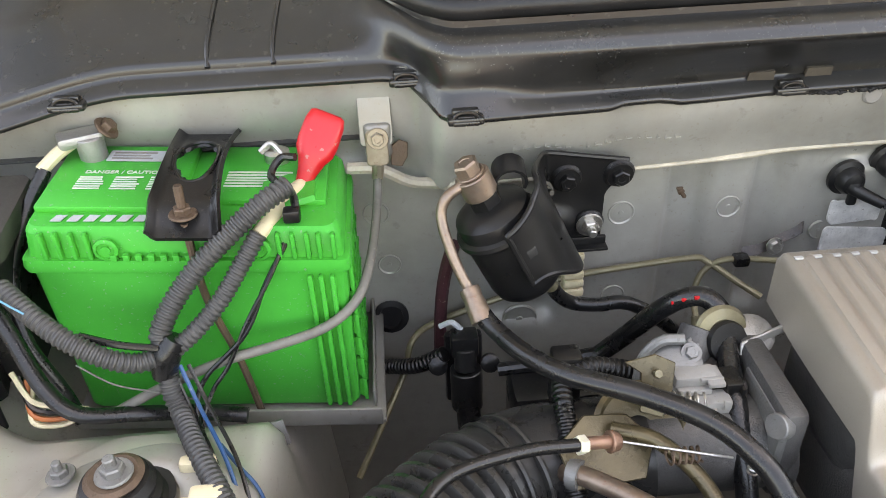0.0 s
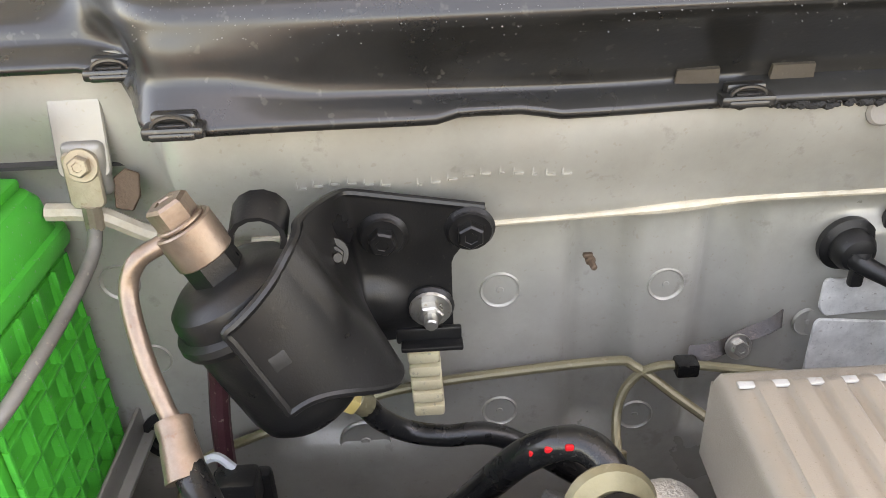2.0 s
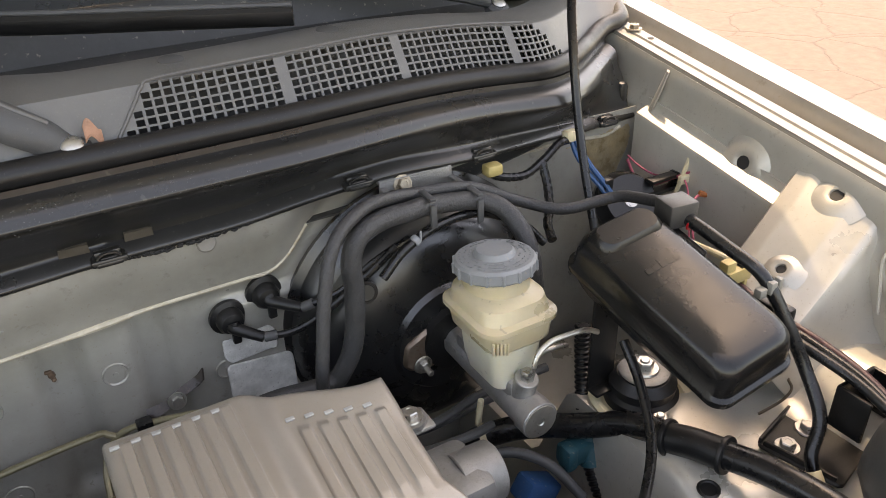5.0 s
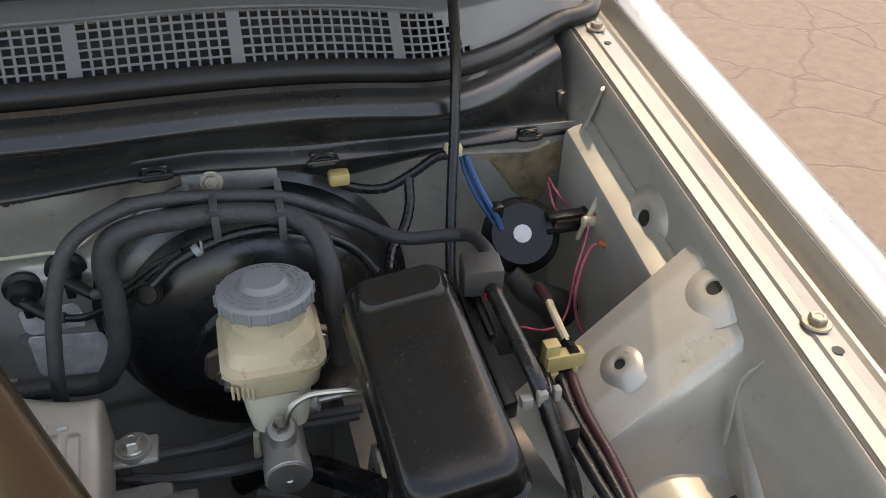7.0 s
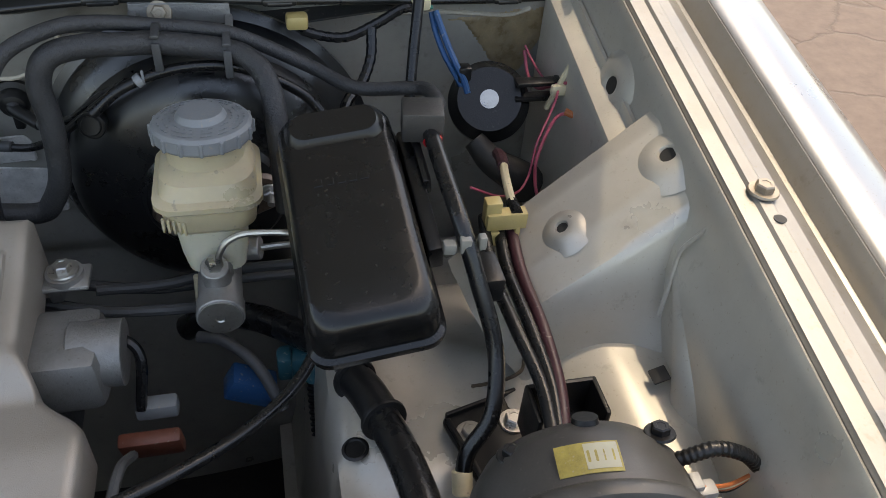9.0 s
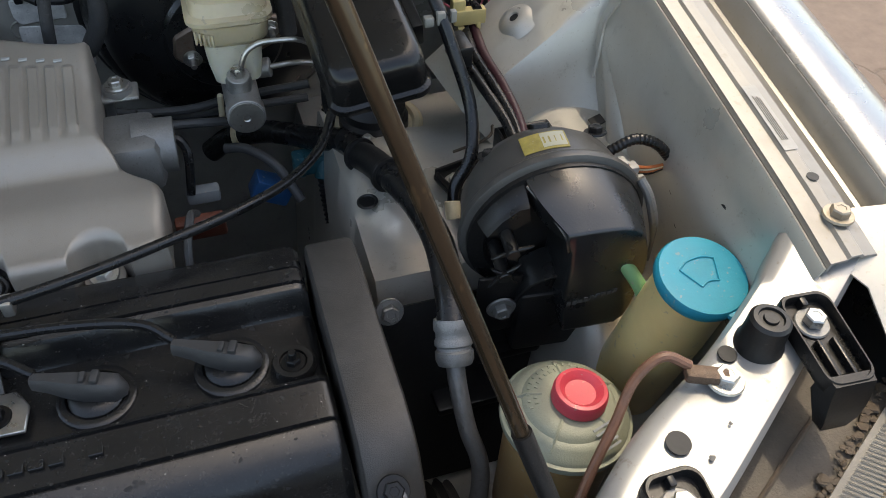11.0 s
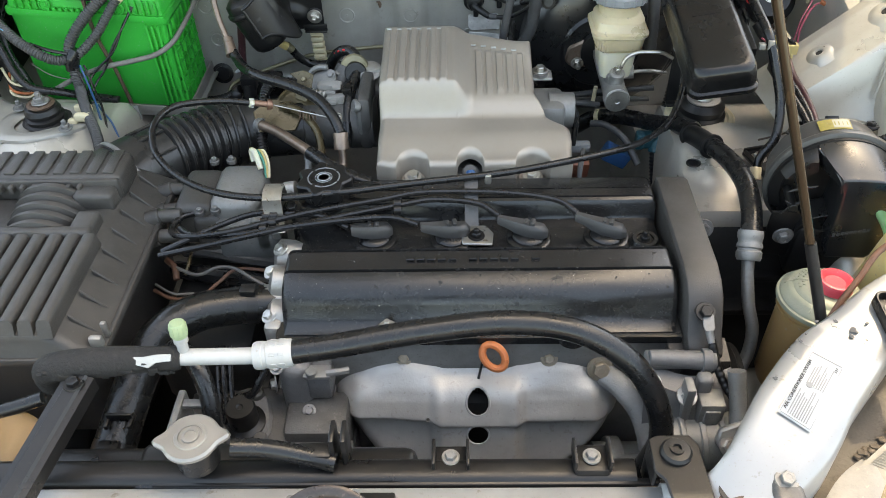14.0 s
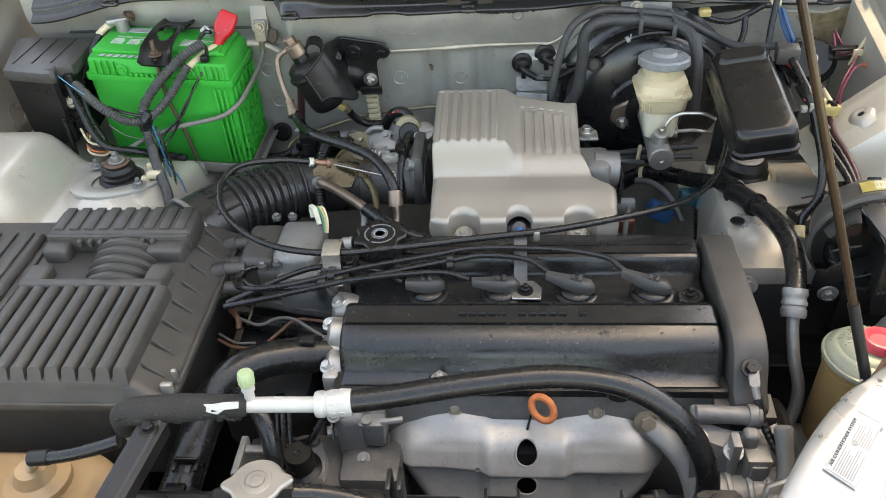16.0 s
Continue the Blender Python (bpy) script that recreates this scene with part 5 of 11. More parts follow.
def lead_clip(x, y, z, n, rot=0):
    part("lead_clip", J(*[lathe([(0.0048, -0.004), (0.0056, -0.004), (0.0056, 0.004), (0.0048, 0.004)], aim((x, y + 0.010 * k, z + 0.001 * k), (1, 0.15, 0)), 14) for k in range(n)]), "black", leads)
lead_clip(-0.062, 0.016, 0.963, 3)
lead_clip(-0.215, -0.008, 0.957, 4)
lead_clip(-0.205, 0.0, 0.960, 3)

# bracket between the plugs that holds the throttle cable
cb = thing("cable_bracket", (0.026, 0.02, 0.94), "bare steel bracket bolted between the spark plugs", "bracket")
part("foot", plate([(-0.016, -0.015), (0.018, -0.016), (0.020, 0.004), (0.012, 0.018), (-0.014, 0.018), (-0.018, 0.004)], 0.003, Matrix.Translation((0.029, -0.001, 0.9345))), "steel", cb)
part("upright", sheet([[(x, 0.018, 0.936), (x, 0.026, 0.944), (x, 0.044, 0.966), (x, 0.062, 0.972), (x, 0.066, 0.968)] for x in (0.016, 0.021, 0.026, 0.032)], 0.002), "casting_dark", cb)
bolt(cb, (0.029, -0.002, 0.9378), (0, 0, 1), 0.0062, "steel_black", "nut", True, 0.010)
part("cable_clamp", J(rbox((0.044, 0.063, 0.973), (0.008, 0.012, 0.013), 0.002)), "steel", cb)

# oil filler cap
oc = thing("oil_filler_cap", (-0.150, 0.055, 0.955), "black ribbed oil filler cap with pale printed rings", "oil cap")
o_pts = [((0.0305 + 0.0035 * math.cos(a * math.pi / 36 * 7)) * math.cos(a * math.pi / 36), (0.0305 + 0.0035 * math.cos(a * math.pi / 36 * 7)) * math.sin(a * math.pi / 36)) for a in range(72)]
part("grip", plate(o_pts, 0.018, Matrix.Translation((-0.150, 0.055, 0.964)), 0.002), "black", oc)
for r0, r1 in ((0.0064, 0.0076), (0.0098, 0.0103)):
    part("printed_ring", lathe([(r0, 0), (r1, 0), (r1, 0.0005), (r0, 0.0005), (r0, 0)], aim((-0.150, 0.055, 0.9823), (0, 0, 1)), 36), "label", oc, "pale printed ring")
for k in range(26):
    if k % 7 == 3:
        continue
    a = 2 * math.pi * k / 26
    part("printed_mark", rbox((-0.150 + 0.0185 * math.cos(a), 0.055 + 0.0185 * math.sin(a), 0.9824), (0.0032 + 0.002 * (k % 3), 0.0016, 0.0004), 0, 1, Matrix.Rotation(a + math.pi / 2, 4, "Z")), "cap_grey", oc)
part("neck", cyl((-0.150, 0.055, 0.945), (-0.150, 0.055, 0.965), 0.026), "valve", oc)

# timing belt cover at the right-hand end
tp = [(0.088, 0.800), (0.088, 0.945), (0.084, 0.955), (0.075, 0.9585), (-0.070, 0.9555), (-0.092, 0.951), (-0.108, 0.941), (-0.120, 0.924), (-0.130, 0.906), (-0.141, 0.900), (-0.146, 0.892), (-0.146, 0.870), (-0.135, 0.80)]
def belt_row(x, k):
    return [(x, -0.02 + (y + 0.02) * (1 - 0.03 * k), z - 0.004 * k) for y, z in tp]
part("belt_cover", loft([belt_row(0.2475, 1), belt_row(0.2495, 0.2), belt_row(0.2515, 0), belt_row(0.2815, 0), belt_row(0.285, 0.3), belt_row(0.287, 1.2)]), "airbox", eng, "dull black plastic timing belt cover", 30)
part("belt_cover_lip", loft([[(x, y, z) for y, z in ((-0.149, 0.872), (-0.149, 0.885), (-0.12, 0.890), (-0.12, 0.872))] for x in (0.232, 0.294)]), "airbox", eng)
gs = thing("ground_strap", (0.264, -0.13, 0.93), "taped ground wire with a ring terminal bolted to the belt cover", "ground wire")
bolt(gs, (0.264, -0.124, 0.934), (0, -0.55, 1), 0.0068, "steel_black", "bolt")
part("lug", J(plate(rrect(0.012, 0.022, 0.005), 0.002, aim((0.266, -0.133, 0.9285), (0, -0.6, 1))), tube([(0.266, -0.140, 0.923), (0.268, -0.150, 0.915)], 0.004, 10, 3)), "alu_grey", gs)
part("wire", tube([(0.268, -0.146, 0.917), (0.274, -0.165, 0.895), (0.284, -0.186, 0.880), (0.298, -0.205, 0.872)], 0.0048, 10, pitch=0.006, depth=0.10), "black", gs)
part("sleeve", tube([(0.297, -0.204, 0.8725), (0.310, -0.215, 0.868), (0.325, -0.225, 0.862)], 0.0048, 10), "orange", gs, "orange-brown sleeve")

# cylinder head and block castings under the cover
part("cylinder_head", rbox((0.03, -0.012, 0.850), (0.42, 0.222, 0.086), 0.006), "alu_grey", eng, "bare aluminium cylinder head")
part("engine_block", rbox((0.02, 0.0, 0.66), (0.46, 0.26, 0.30), 0.02), "alu_grey", eng)
part("head_end", J(*[lathe([(0.018, -0.010), (0.020, 0.0), (0.020, 0.016), (0.014, 0.020), (0, 0.020)], aim((-0.186, y, z), (-1, 0, 0.15)), 22) for y, z in ((-0.085, 0.892), (-0.052, 0.912), (-0.01, 0.915))], rbox((-0.196, -0.05, 0.88), (0.02, 0.13, 0.05), 0.006)), "alu", eng, "cast aluminium camshaft end caps")
for p in ((-0.201, -0.096, 0.905), (-0.203, -0.050, 0.928), (-0.196, -0.020, 0.936)):
    bolt(eng, p, (-0.4, -0.2, 1), 0.006, "steel")
part("gearbox_casting", J(rbox((-0.19, -0.17, 0.70), (0.14, 0.12, 0.22), 0.02), rbox((-0.15, -0.165, 0.80), (0.07, 0.06, 0.05), 0.008), rbox((-0.135, -0.20, 0.755), (0.05, 0.05, 0.07), 0.006), rbox((-0.27, -0.12, 0.68), (0.10, 0.16, 0.20), 0.02)), "casting_dark", eng, "grimy cast gearbox housing")
part("casting_plug", lathe([(0.023, 0), (0.023, 0.006), (0.0175, 0.009), (0.0165, 0.010), (0.0165, 0.032), (0.0150, 0.0345), (0.004, 0.0345), (0.0025, 0.033), (0, 0.033)], aim((-0.230, -0.172, 0.811), (0, -0.05, 1)), 30), "steel_black", eng, "round black plug on the gearbox")
part("casting_flange", plate([(-0.030, -0.024), (-0.008, -0.032), (0.018, -0.028), (0.030, -0.012), (0.028, 0.012), (0.020, 0.036), (0.006, 0.046), (-0.008, 0.040), (-0.014, 0.022), (-0.034, -0.004)], 0.010, Matrix.Translation((-0.230, -0.172, 0.804)), 0.003), "casting_mid", eng, "cast flange round the plug")
for x, y in ((-0.224, -0.134), (-0.252, -0.186), (-0.208, -0.196)):
    part("round_boss", lathe([(0.0085, 0), (0.008, 0.008), (0.006, 0.010), (0, 0.010)], aim((x, y, 0.812), (0, 0, 1)), 16), "casting_dark", eng)
for k in range(6):
    part("casting_rib", rbox((-0.262 + 0.012 * k, -0.226, 0.75), (0.0035, 0.02, 0.11), 0.0012), "casting_mid", eng)
part("bell_casting", J(rbox((-0.172, -0.122, 0.800), (0.036, 0.062, 0.155), 0.012, 3), rbox((-0.172, -0.150, 0.750), (0.040, 0.020, 0.06), 0.008, 3)), "casting_mid", eng, "grey cast bell housing")
part("side_casting", J(rbox((-0.146, -0.126, 0.846), (0.026, 0.050, 0.036), 0.004), rbox((-0.147, -0.142, 0.808), (0.030, 0.040, 0.026), 0.003), rbox((-0.142, -0.158, 0.768), (0.050, 0.050, 0.030), 0.004), rbox((-0.142, -0.150, 0.730), (0.055, 0.060, 0.04), 0.004)), "casting_mid", eng, "stepped casting beside the exhaust")
part("lift_bracket", J(rbox((-0.146, -0.146, 0.868), (0.030, 0.018, 0.006), 0.002), cyl((-0.152, -0.150, 0.868), (-0.152, -0.150, 0.876), 0.006), tube([(-0.135, -0.150, 0.872), (-0.122, -0.150, 0.874), (-0.112, -0.146, 0.872)], 0.004, 8)), "alu_grey", eng)
bolt(eng, (-0.198, -0.135, 0.836), (-1, -0.3, 0.1), 0.0065, "alu")
part("vent_pipe", tube([(-0.192, -0.135, 0.885), (-0.205, -0.150, 0.868), (-0.218, -0.160, 0.850), (-0.240, -0.150, 0.83)], 0.0045, 10), "hose", eng)
for k in range(3):
    part("gearbox_cable", tube([(-0.268 + 0.007 * k, -0.10, 0.86), (-0.262 + 0.007 * k, -0.135, 0.842 + 0.004 * (k % 2)), (-0.256 + 0.006 * k, -0.17, 0.822), (-0.262, -0.21, 0.80)], 0.003, 7), "hose", eng)
for p in ((-0.188, -0.150, 0.881), (-0.158, -0.165, 0.826), (-0.128, -0.178, 0.786), (-0.185, -0.160, 0.775)):
    bolt(eng, p, (0, -0.6, 1), 0.0048, "alu_grey")
# accessory castings at the front right corner: bracket arms and compressor
part("accessory_bracket", sheet([[(0.196 + 0.10 * k, -0.146 - 0.02 * math.sin(k * 3), 0.890 - 0.014 * k), (0.198 + 0.10 * k, -0.168 - 0.02 * math.sin(k * 3), 0.884 - 0.014 * k), (0.20 + 0.10 * k, -0.180 - 0.02 * math.sin(k * 3), 0.862 - 0.02 * k), (0.205 + 0.09 * k, -0.186, 0.80)] for k in [i / 8 for i in range(9)]], 0.006), "casting_mid", eng, "curved cast accessory bracket", 50)
part("bracket_barrel", J(cyl((0.205, -0.156, 0.900), (0.272, -0.160, 0.899), 0.0085, 0.0105, seg=26), cyl((0.258, -0.159, 0.899), (0.268, -0.1595, 0.899), 0.0125, seg=26), rbox((0.222, -0.152, 0.893), (0.040, 0.022, 0.012), 0.005, 3), rbox((0.258, -0.180, 0.880), (0.016, 0.016, 0.040), 0.005, 3)), "casting_mid", eng, "cast bracket barrel")
part("accessory_block", J(rbox((0.264, -0.193, 0.862), (0.026, 0.024, 0.040), 0.003), rbox((0.240, -0.190, 0.870), (0.010, 0.020, 0.060), 0.003), rbox((0.264, -0.2055, 0.862), (0.016, 0.004, 0.026), 0.002)), "alu_grey", eng, "square cast block")
part("bracket_arm", tube([(0.168, -0.132, 0.846), (0.186, -0.150, 0.842), (0.204, -0.172, 0.828), (0.214, -0.198, 0.80), (0.216, -0.215, 0.765), (0.214, -0.222, 0.72)], 0.013, 14, 6, flat=0.45), "alu_grey", eng, "curved silver bracket arm")
part("pump_body", J(cyl((0.226, -0.205, 0.822), (0.292, -0.205, 0.826), 0.030, seg=28), cyl((0.236, -0.205, 0.8225), (0.242, -0.205, 0.823), 0.033, seg=28), cyl((0.256, -0.205, 0.8235), (0.262, -0.205, 0.824), 0.033, seg=28), cyl((0.276, -0.205, 0.8245), (0.282, -0.205, 0.825), 0.033, seg=28)), "alu_grey", eng, "ribbed cast pump body", 40)
part("pump_outlet", tube([(0.288, -0.178, 0.905), (0.290, -0.192, 0.886), (0.290, -0.210, 0.866), (0.288, -0.226, 0.845)], 0.009, 16), "alu_grey", eng)
part("outlet_flange", plate([(-0.022, -0.010), (-0.012, -0.016), (0.012, -0.012), (0.030, -0.006), (0.032, 0.006), (0.012, 0.014), (-0.016, 0.014), (-0.024, 0.004)], 0.010, frame_of((0.288, -0.222, 0.858), (1, 0.2, 0.35), (0, 0.6, 0.8)), 0.002), "alu", eng, "oval pipe flange")
part("compressor", J(cyl((0.16, -0.20, 0.72), (0.285, -0.20, 0.72), 0.055, seg=32), cyl((0.175, -0.20, 0.72), (0.19, -0.20, 0.72), 0.061, seg=32), cyl((0.25, -0.20, 0.72), (0.262, -0.20, 0.72), 0.061, seg=32), rbox((0.205, -0.215, 0.77), (0.06, 0.05, 0.03), 0.012, 3)), "alu", eng, "cast aluminium compressor body", 40)
for p in ((0.276, -0.236, 0.858), (0.310, -0.222, 0.872), (0.212, -0.214, 0.800), (0.24, -0.19, 0.880), (0.206, -0.176, 0.884)):
    bolt(eng, p, (0, -0.6, 1), 0.0068, "steel")
part("pulley", lathe([(0.0, 0), (0.052, 0), (0.058, 0.004), (0.052, 0.008), (0.058, 0.012), (0.052, 0.016), (0.055, 0.02), (0, 0.02)], aim((0.30, -0.12, 0.80), (1, 0, 0)), 36), "dark", eng)

# exhaust heat shield: pressed steel, stepped and funnelled
hs = thing("heat_shield", (0.02, -0.16, 0.75), "pressed grey steel exhaust heat shield with two holes", "heat shield")
def ramp_of(table, z):
    """Value between the rows of a table of (height, value), heights falling."""
    for (a, p), (c, q) in zip(table, table[1:]):
        if z >= c:
            return q + (p - q) * (min(z, a) - c) / (a - c)
    return table[-1][1]
EDGE_L = [(0.870, -0.085), (0.850, -0.108), (0.836, -0.128), (0.818, -0.139), (0.800, -0.138), (0.785, -0.127), (0.760, -0.110), (0.735, -0.090), (0.700, -0.064), (0.64, -0.05)]
EDGE_R = [(0.870, 0.140), (0.850, 0.166), (0.836, 0.184), (0.818, 0.193), (0.795, 0.191), (0.775, 0.184), (0.757, 0.168), (0.735, 0.140), (0.70, 0.112), (0.64, 0.09)]
FACE_Y = [(0.870, -0.112), (0.848, -0.124), (0.830, -0.147), (0.806, -0.163), (0.783, -0.174), (0.75, -0.190), (0.70, -0.208), (0.64, -0.225)]
# near-black box added so that the shield's holes look deep and unlit
part("exhaust_manifold", rbox((0.03, -0.130, 0.750), (0.19, 0.03, 0.12), 0.012), "dark", hs, "added near-black box that darkens the holes of the shield")
shield_holes = ((0.028, 0.8265, 0.0125, 0.95), (0.028, 0.7885, 0.0120, 0.85), (-0.028, 0.808, 0.0024, 1.2))
NV, NX = 110, 190
sb = bmesh.new()
def shield_place(u, v):
    z = 0.848 - 0.19 * v
    l, r = (sum(ramp_of(tb, z + q) for q in (-0.008, -0.004, 0, 0.004, 0.008)) / 5 for tb in (EDGE_L, EDGE_R))
    x = l + (r - l) * u
    edge = min(x - l, r - x)
    y = sum(ramp_of(FACE_Y, z + q) for q in (-0.004, 0, 0.004)) / 3
    y += 0.06 * (1 - math.sqrt(max(0.0, 1 - (1 - min(1.0, edge / 0.035)) ** 2)))
    mid = smoothstep(0.056, 0.040, abs(x - 0.028))
    for cx in (-0.062, 0.112):
        y -= 0.004 * smoothstep(0.060, 0.040, abs(x - cx)) * smoothstep(0.843, 0.833, z) * smoothstep(0.800, 0.808, z)
    y += 0.013 * (1 - mid) * smoothstep(0.811 - 0.006 * smoothstep(-0.08, 0.0, x), 0.800 - 0.006 * smoothstep(-0.08, 0.0, x), z)
    y -= 0.007 * mid * smoothstep(0.845, 0.835, z) * smoothstep(0.798, 0.803, z)
    top = smoothstep(0.03, 0.0, v)
    lobe = smoothstep(0.048, 0.0, abs(x + 0.054)) + smoothstep(0.048, 0.0, abs(x - 0.107))
    return V((x, y + 0.012 * lobe * top, z + 0.013 * lobe * smoothstep(0.10, 0.0, v)))
sg = [[shield_place(i / NX, j / NV) for i in range(NX + 1)] for j in range(NV + 1)]
def hole_of(p):
    for hx, hz, hr, st in shield_holes:
        if math.hypot(p.x - hx, (p.z - hz) / st) < hr:
            return hx, hz, hr, st
sverts = {}
def sv(i, j):
    if (i, j) not in sverts:
        p = sg[j][i]
        h = hole_of(p)
        if h:
            dx, dz = p.x - h[0], (p.z - h[1]) / h[3]
            k = h[2] / max(1e-6, math.hypot(dx, dz))
            p = V((h[0] + dx * k, p.y, h[1] + dz * k * h[3]))
        sverts[(i, j)] = sb.verts.new(p)
    return sverts[(i, j)]
for i in range(NX):
    for j in range(NV):
        if all(hole_of(sg[q][p]) for p, q in ((i, j), (i + 1, j), (i + 1, j + 1), (i, j + 1))):
            continue
        sb.faces.new((sv(i, j), sv(i + 1, j), sv(i + 1, j + 1), sv(i, j + 1)))
bmesh.ops.recalc_face_normals(sb, faces=sb.faces)
bmesh.ops.solidify(sb, geom=sb.faces[:], thickness=0.0015)
part("pressed_sheet", sb, "shield", hs, "", 60)
for hx, hz, hr, st in shield_holes[:2]:
    part("hole_rim", tube([(hx + (hr + 0.0004) * math.cos(a), ramp_of(FACE_Y, hz + hr * st * math.sin(a)) - 0.0006 - 0.007 * smoothstep(0.798, 0.803, hz + hr * st * math.sin(a)), hz + (hr + 0.0004) * st * math.sin(a)) for a in [2 * math.pi * i / 24 for i in range(25)]], 0.0013, 6, 2), "shield", hs)
# second box painting shade behind the pressed sheet
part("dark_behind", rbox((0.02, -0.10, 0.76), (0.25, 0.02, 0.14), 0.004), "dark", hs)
for x, y, z in ((-0.054, -0.117, 0.862), (0.107, -0.120, 0.862)):
    bolt(hs, (x, y - 0.003, z), (0, -0.8, 0.5), 0.0062, "bolt_tan", "nut")
for x, y, z, r in ((0.164, -0.128, 0.850, 0.0095), (0.005, -0.106, 0.868, 0.007), (0.072, -0.106, 0.872, 0.008), (0.135, -0.106, 0.874, 0.007), (-0.10, -0.108, 0.862, 0.007)):
    bolt(eng, (x, y, z), (0, -0.8, 0.45), r, "bolt_tan", "nut", True, r)
part("exhaust_flange", sheet([[(x, -0.100, 0.880), (x, -0.104, 0.872 + 0.006 * math.cos((x - 0.005) / 0.066 * 2 * math.pi)), (x, -0.110, 0.852 + 0.008 * math.cos((x - 0.005) / 0.066 * 2 * math.pi))] for x in [-0.15 + 0.008 * i for i in range(42)]], 0.006), "alu_grey", eng, "scalloped exhaust manifold flange")
ds = thing("dipstick", (0.030, -0.135, 0.84), "oil dipstick with an orange rubber ring handle", "dipstick")
ring = [(0.045 + 0.0122 * math.cos(a), -0.139 + 0.007 * math.sin(a) - 0.004 * math.cos(a), 0.884 + 0.0105 * math.sin(a) - 0.002 * math.cos(a)) for a in [2 * math.pi * i / 14 for i in range(15)]]
part("ring_handle", tube(ring, 0.0042, 10, 4), "orange", ds)
part("stem", tube([(0.034, -0.138, 0.880), (0.030, -0.135, 0.850), (0.027, -0.128, 0.815), (0.026, -0.115, 0.76)], 0.0016, 8), "steel_black", ds)

# air-conditioning hose across the front of the engine, with its pale pipe and sleeve
ah = thing("air_conditioning_hose", (0.0, -0.21, 0.97), "thick black hose crimped to a white painted pipe", "hose")
part("hose", tube([(-0.150, -0.216, 0.982), (-0.105, -0.212, 0.986), (-0.03, -0.203, 0.994), (0.05, -0.197, 0.999), (0.115, -0.201, 0.992), (0.165, -0.215, 0.967), (0.193, -0.232, 0.928), (0.202, -0.243, 0.885), (0.195, -0.245, 0.845), (0.185, -0.240, 0.80)], 0.0116, 18), "hose", ah)
cr = part("crimp_sleeve", lathe([(0.0, 0), (0.0122, 0), (0.0132, 0.002), (0.0132, 0.008), (0.0124, 0.009), (0.0124, 0.012), (0.0132, 0.013), (0.0132, 0.034), (0.0122, 0.036), (0.0, 0.036)], aim((-0.180, -0.218, 0.980), V((0.036, 0.002, 0.002))), 24), "white_pipe", ah, "pale crimped sleeve")
part("pipe", tube([(-0.178, -0.218, 0.980), (-0.235, -0.224, 0.986), (-0.29, -0.229, 0.990), (-0.345, -0.236, 0.991), (-0.366, -0.234, 0.982), (-0.374, -0.226, 0.955), (-0.376, -0.220, 0.92)], 0.0078, 16), "white_pipe", ah, "white painted metal pipe")
part("foam_wrap", tube([(-0.246, -0.2245, 0.985), (-0.252, -0.2255, 0.986), (-0.275, -0.228, 0.988), (-0.305, -0.231, 0.989), (-0.345, -0.236, 0.990), (-0.366, -0.234, 0.981), (-0.374, -0.226, 0.955)], 0.0125, 20, radii=[0.0100, 0.0112, 0.0118, 0.0140, 0.0140, 0.0135, 0.013]), "foam", ah, "crumbling black foam wrap")
part("torn_gap", plate([(-0.030, 0.0070), (-0.020, 0.0010), (-0.010, 0.0), (0.000, -0.002), (0.009, -0.004), (0.016, 0.001), (0.030, 0.003), (0.030, 0.0095), (0.016, 0.0085), (0.004, 0.006), (-0.008, 0.0060), (-0.018, 0.0065)], 0.002, frame_of((-0.278, -0.2375, 0.9935), (1, -0.06, 0.02), (0, 0.62, 0.78)), 0.0006), "white_pipe", ah, "white pipe showing through torn foam")
flake_rnd = random.Random(31)
for i in range(26):
    k, a = flake_rnd.random(), -1.9 + 2.6 * flake_rnd.random()
    part("foam_flake", rbox((-0.250 - 0.115 * k, -0.2255 - 0.011 * k - 0.0125 * math.cos(a), 0.986 + 0.004 * k + 0.0125 * math.sin(a)), (0.004 + 0.006 * flake_rnd.random(), 0.003, 0.003 + 0.003 * flake_rnd.random()), 0.001, 1), "foam", ah)
part("clamp", lathe([(0.014, -0.009), (0.0155, -0.009), (0.0155, 0.009), (0.014, 0.009)], aim((-0.340, -0.2355, 0.985), (1, 0.1, -0.06)), 24), "rubber", ah)
VA, VD = V((-0.2420, -0.223, 0.988)), V((0.0, 0.16, 1)).normalized()
vl = part("service_valve", cyl(VA, VA + VD * 0.022, 0.0050), "white_pipe", ah)
part("collar", cyl(VA + VD * 0.015, VA + VD * 0.021, 0.0066), "white_pipe", vl)
vcp = part("cap", lathe([(0.0, 0), (0.0070, 0), (0.0076, 0.0015), (0.0076, 0.013), (0.0066, 0.015), (0.004, 0.0155), (0, 0.0148)], aim(VA + VD * 0.022, VD), 24), "valve_cap", vl, "pale green valve cap")
me = finish(cyl((0.0076, 0, 0.002), (0.0076, 0, 0.013), 0.0006, seg=6)); me.materials.append(M["valve_cap"])
for k in range(10):
    placed("grip_rib", me, vcp, aim(VA + VD * 0.022, VD, 36 * k))
for a in range(8):
    for d in (0.0185, 0.027):
        m = aim((-0.180, -0.218, 0.980), V((0.036, 0.002, 0.002)))
        q = m @ V((0.0122 * math.cos(a * math.pi / 4), 0.0122 * math.sin(a * math.pi / 4), d))
        part("crimp_mark", rbox((0, 0, 0), (0.006, 0.0030, 0.0030), 0.0004, 1, Matrix.Rotation(a * math.pi / 4, 4, "X")), "white_pipe", cr).location = q

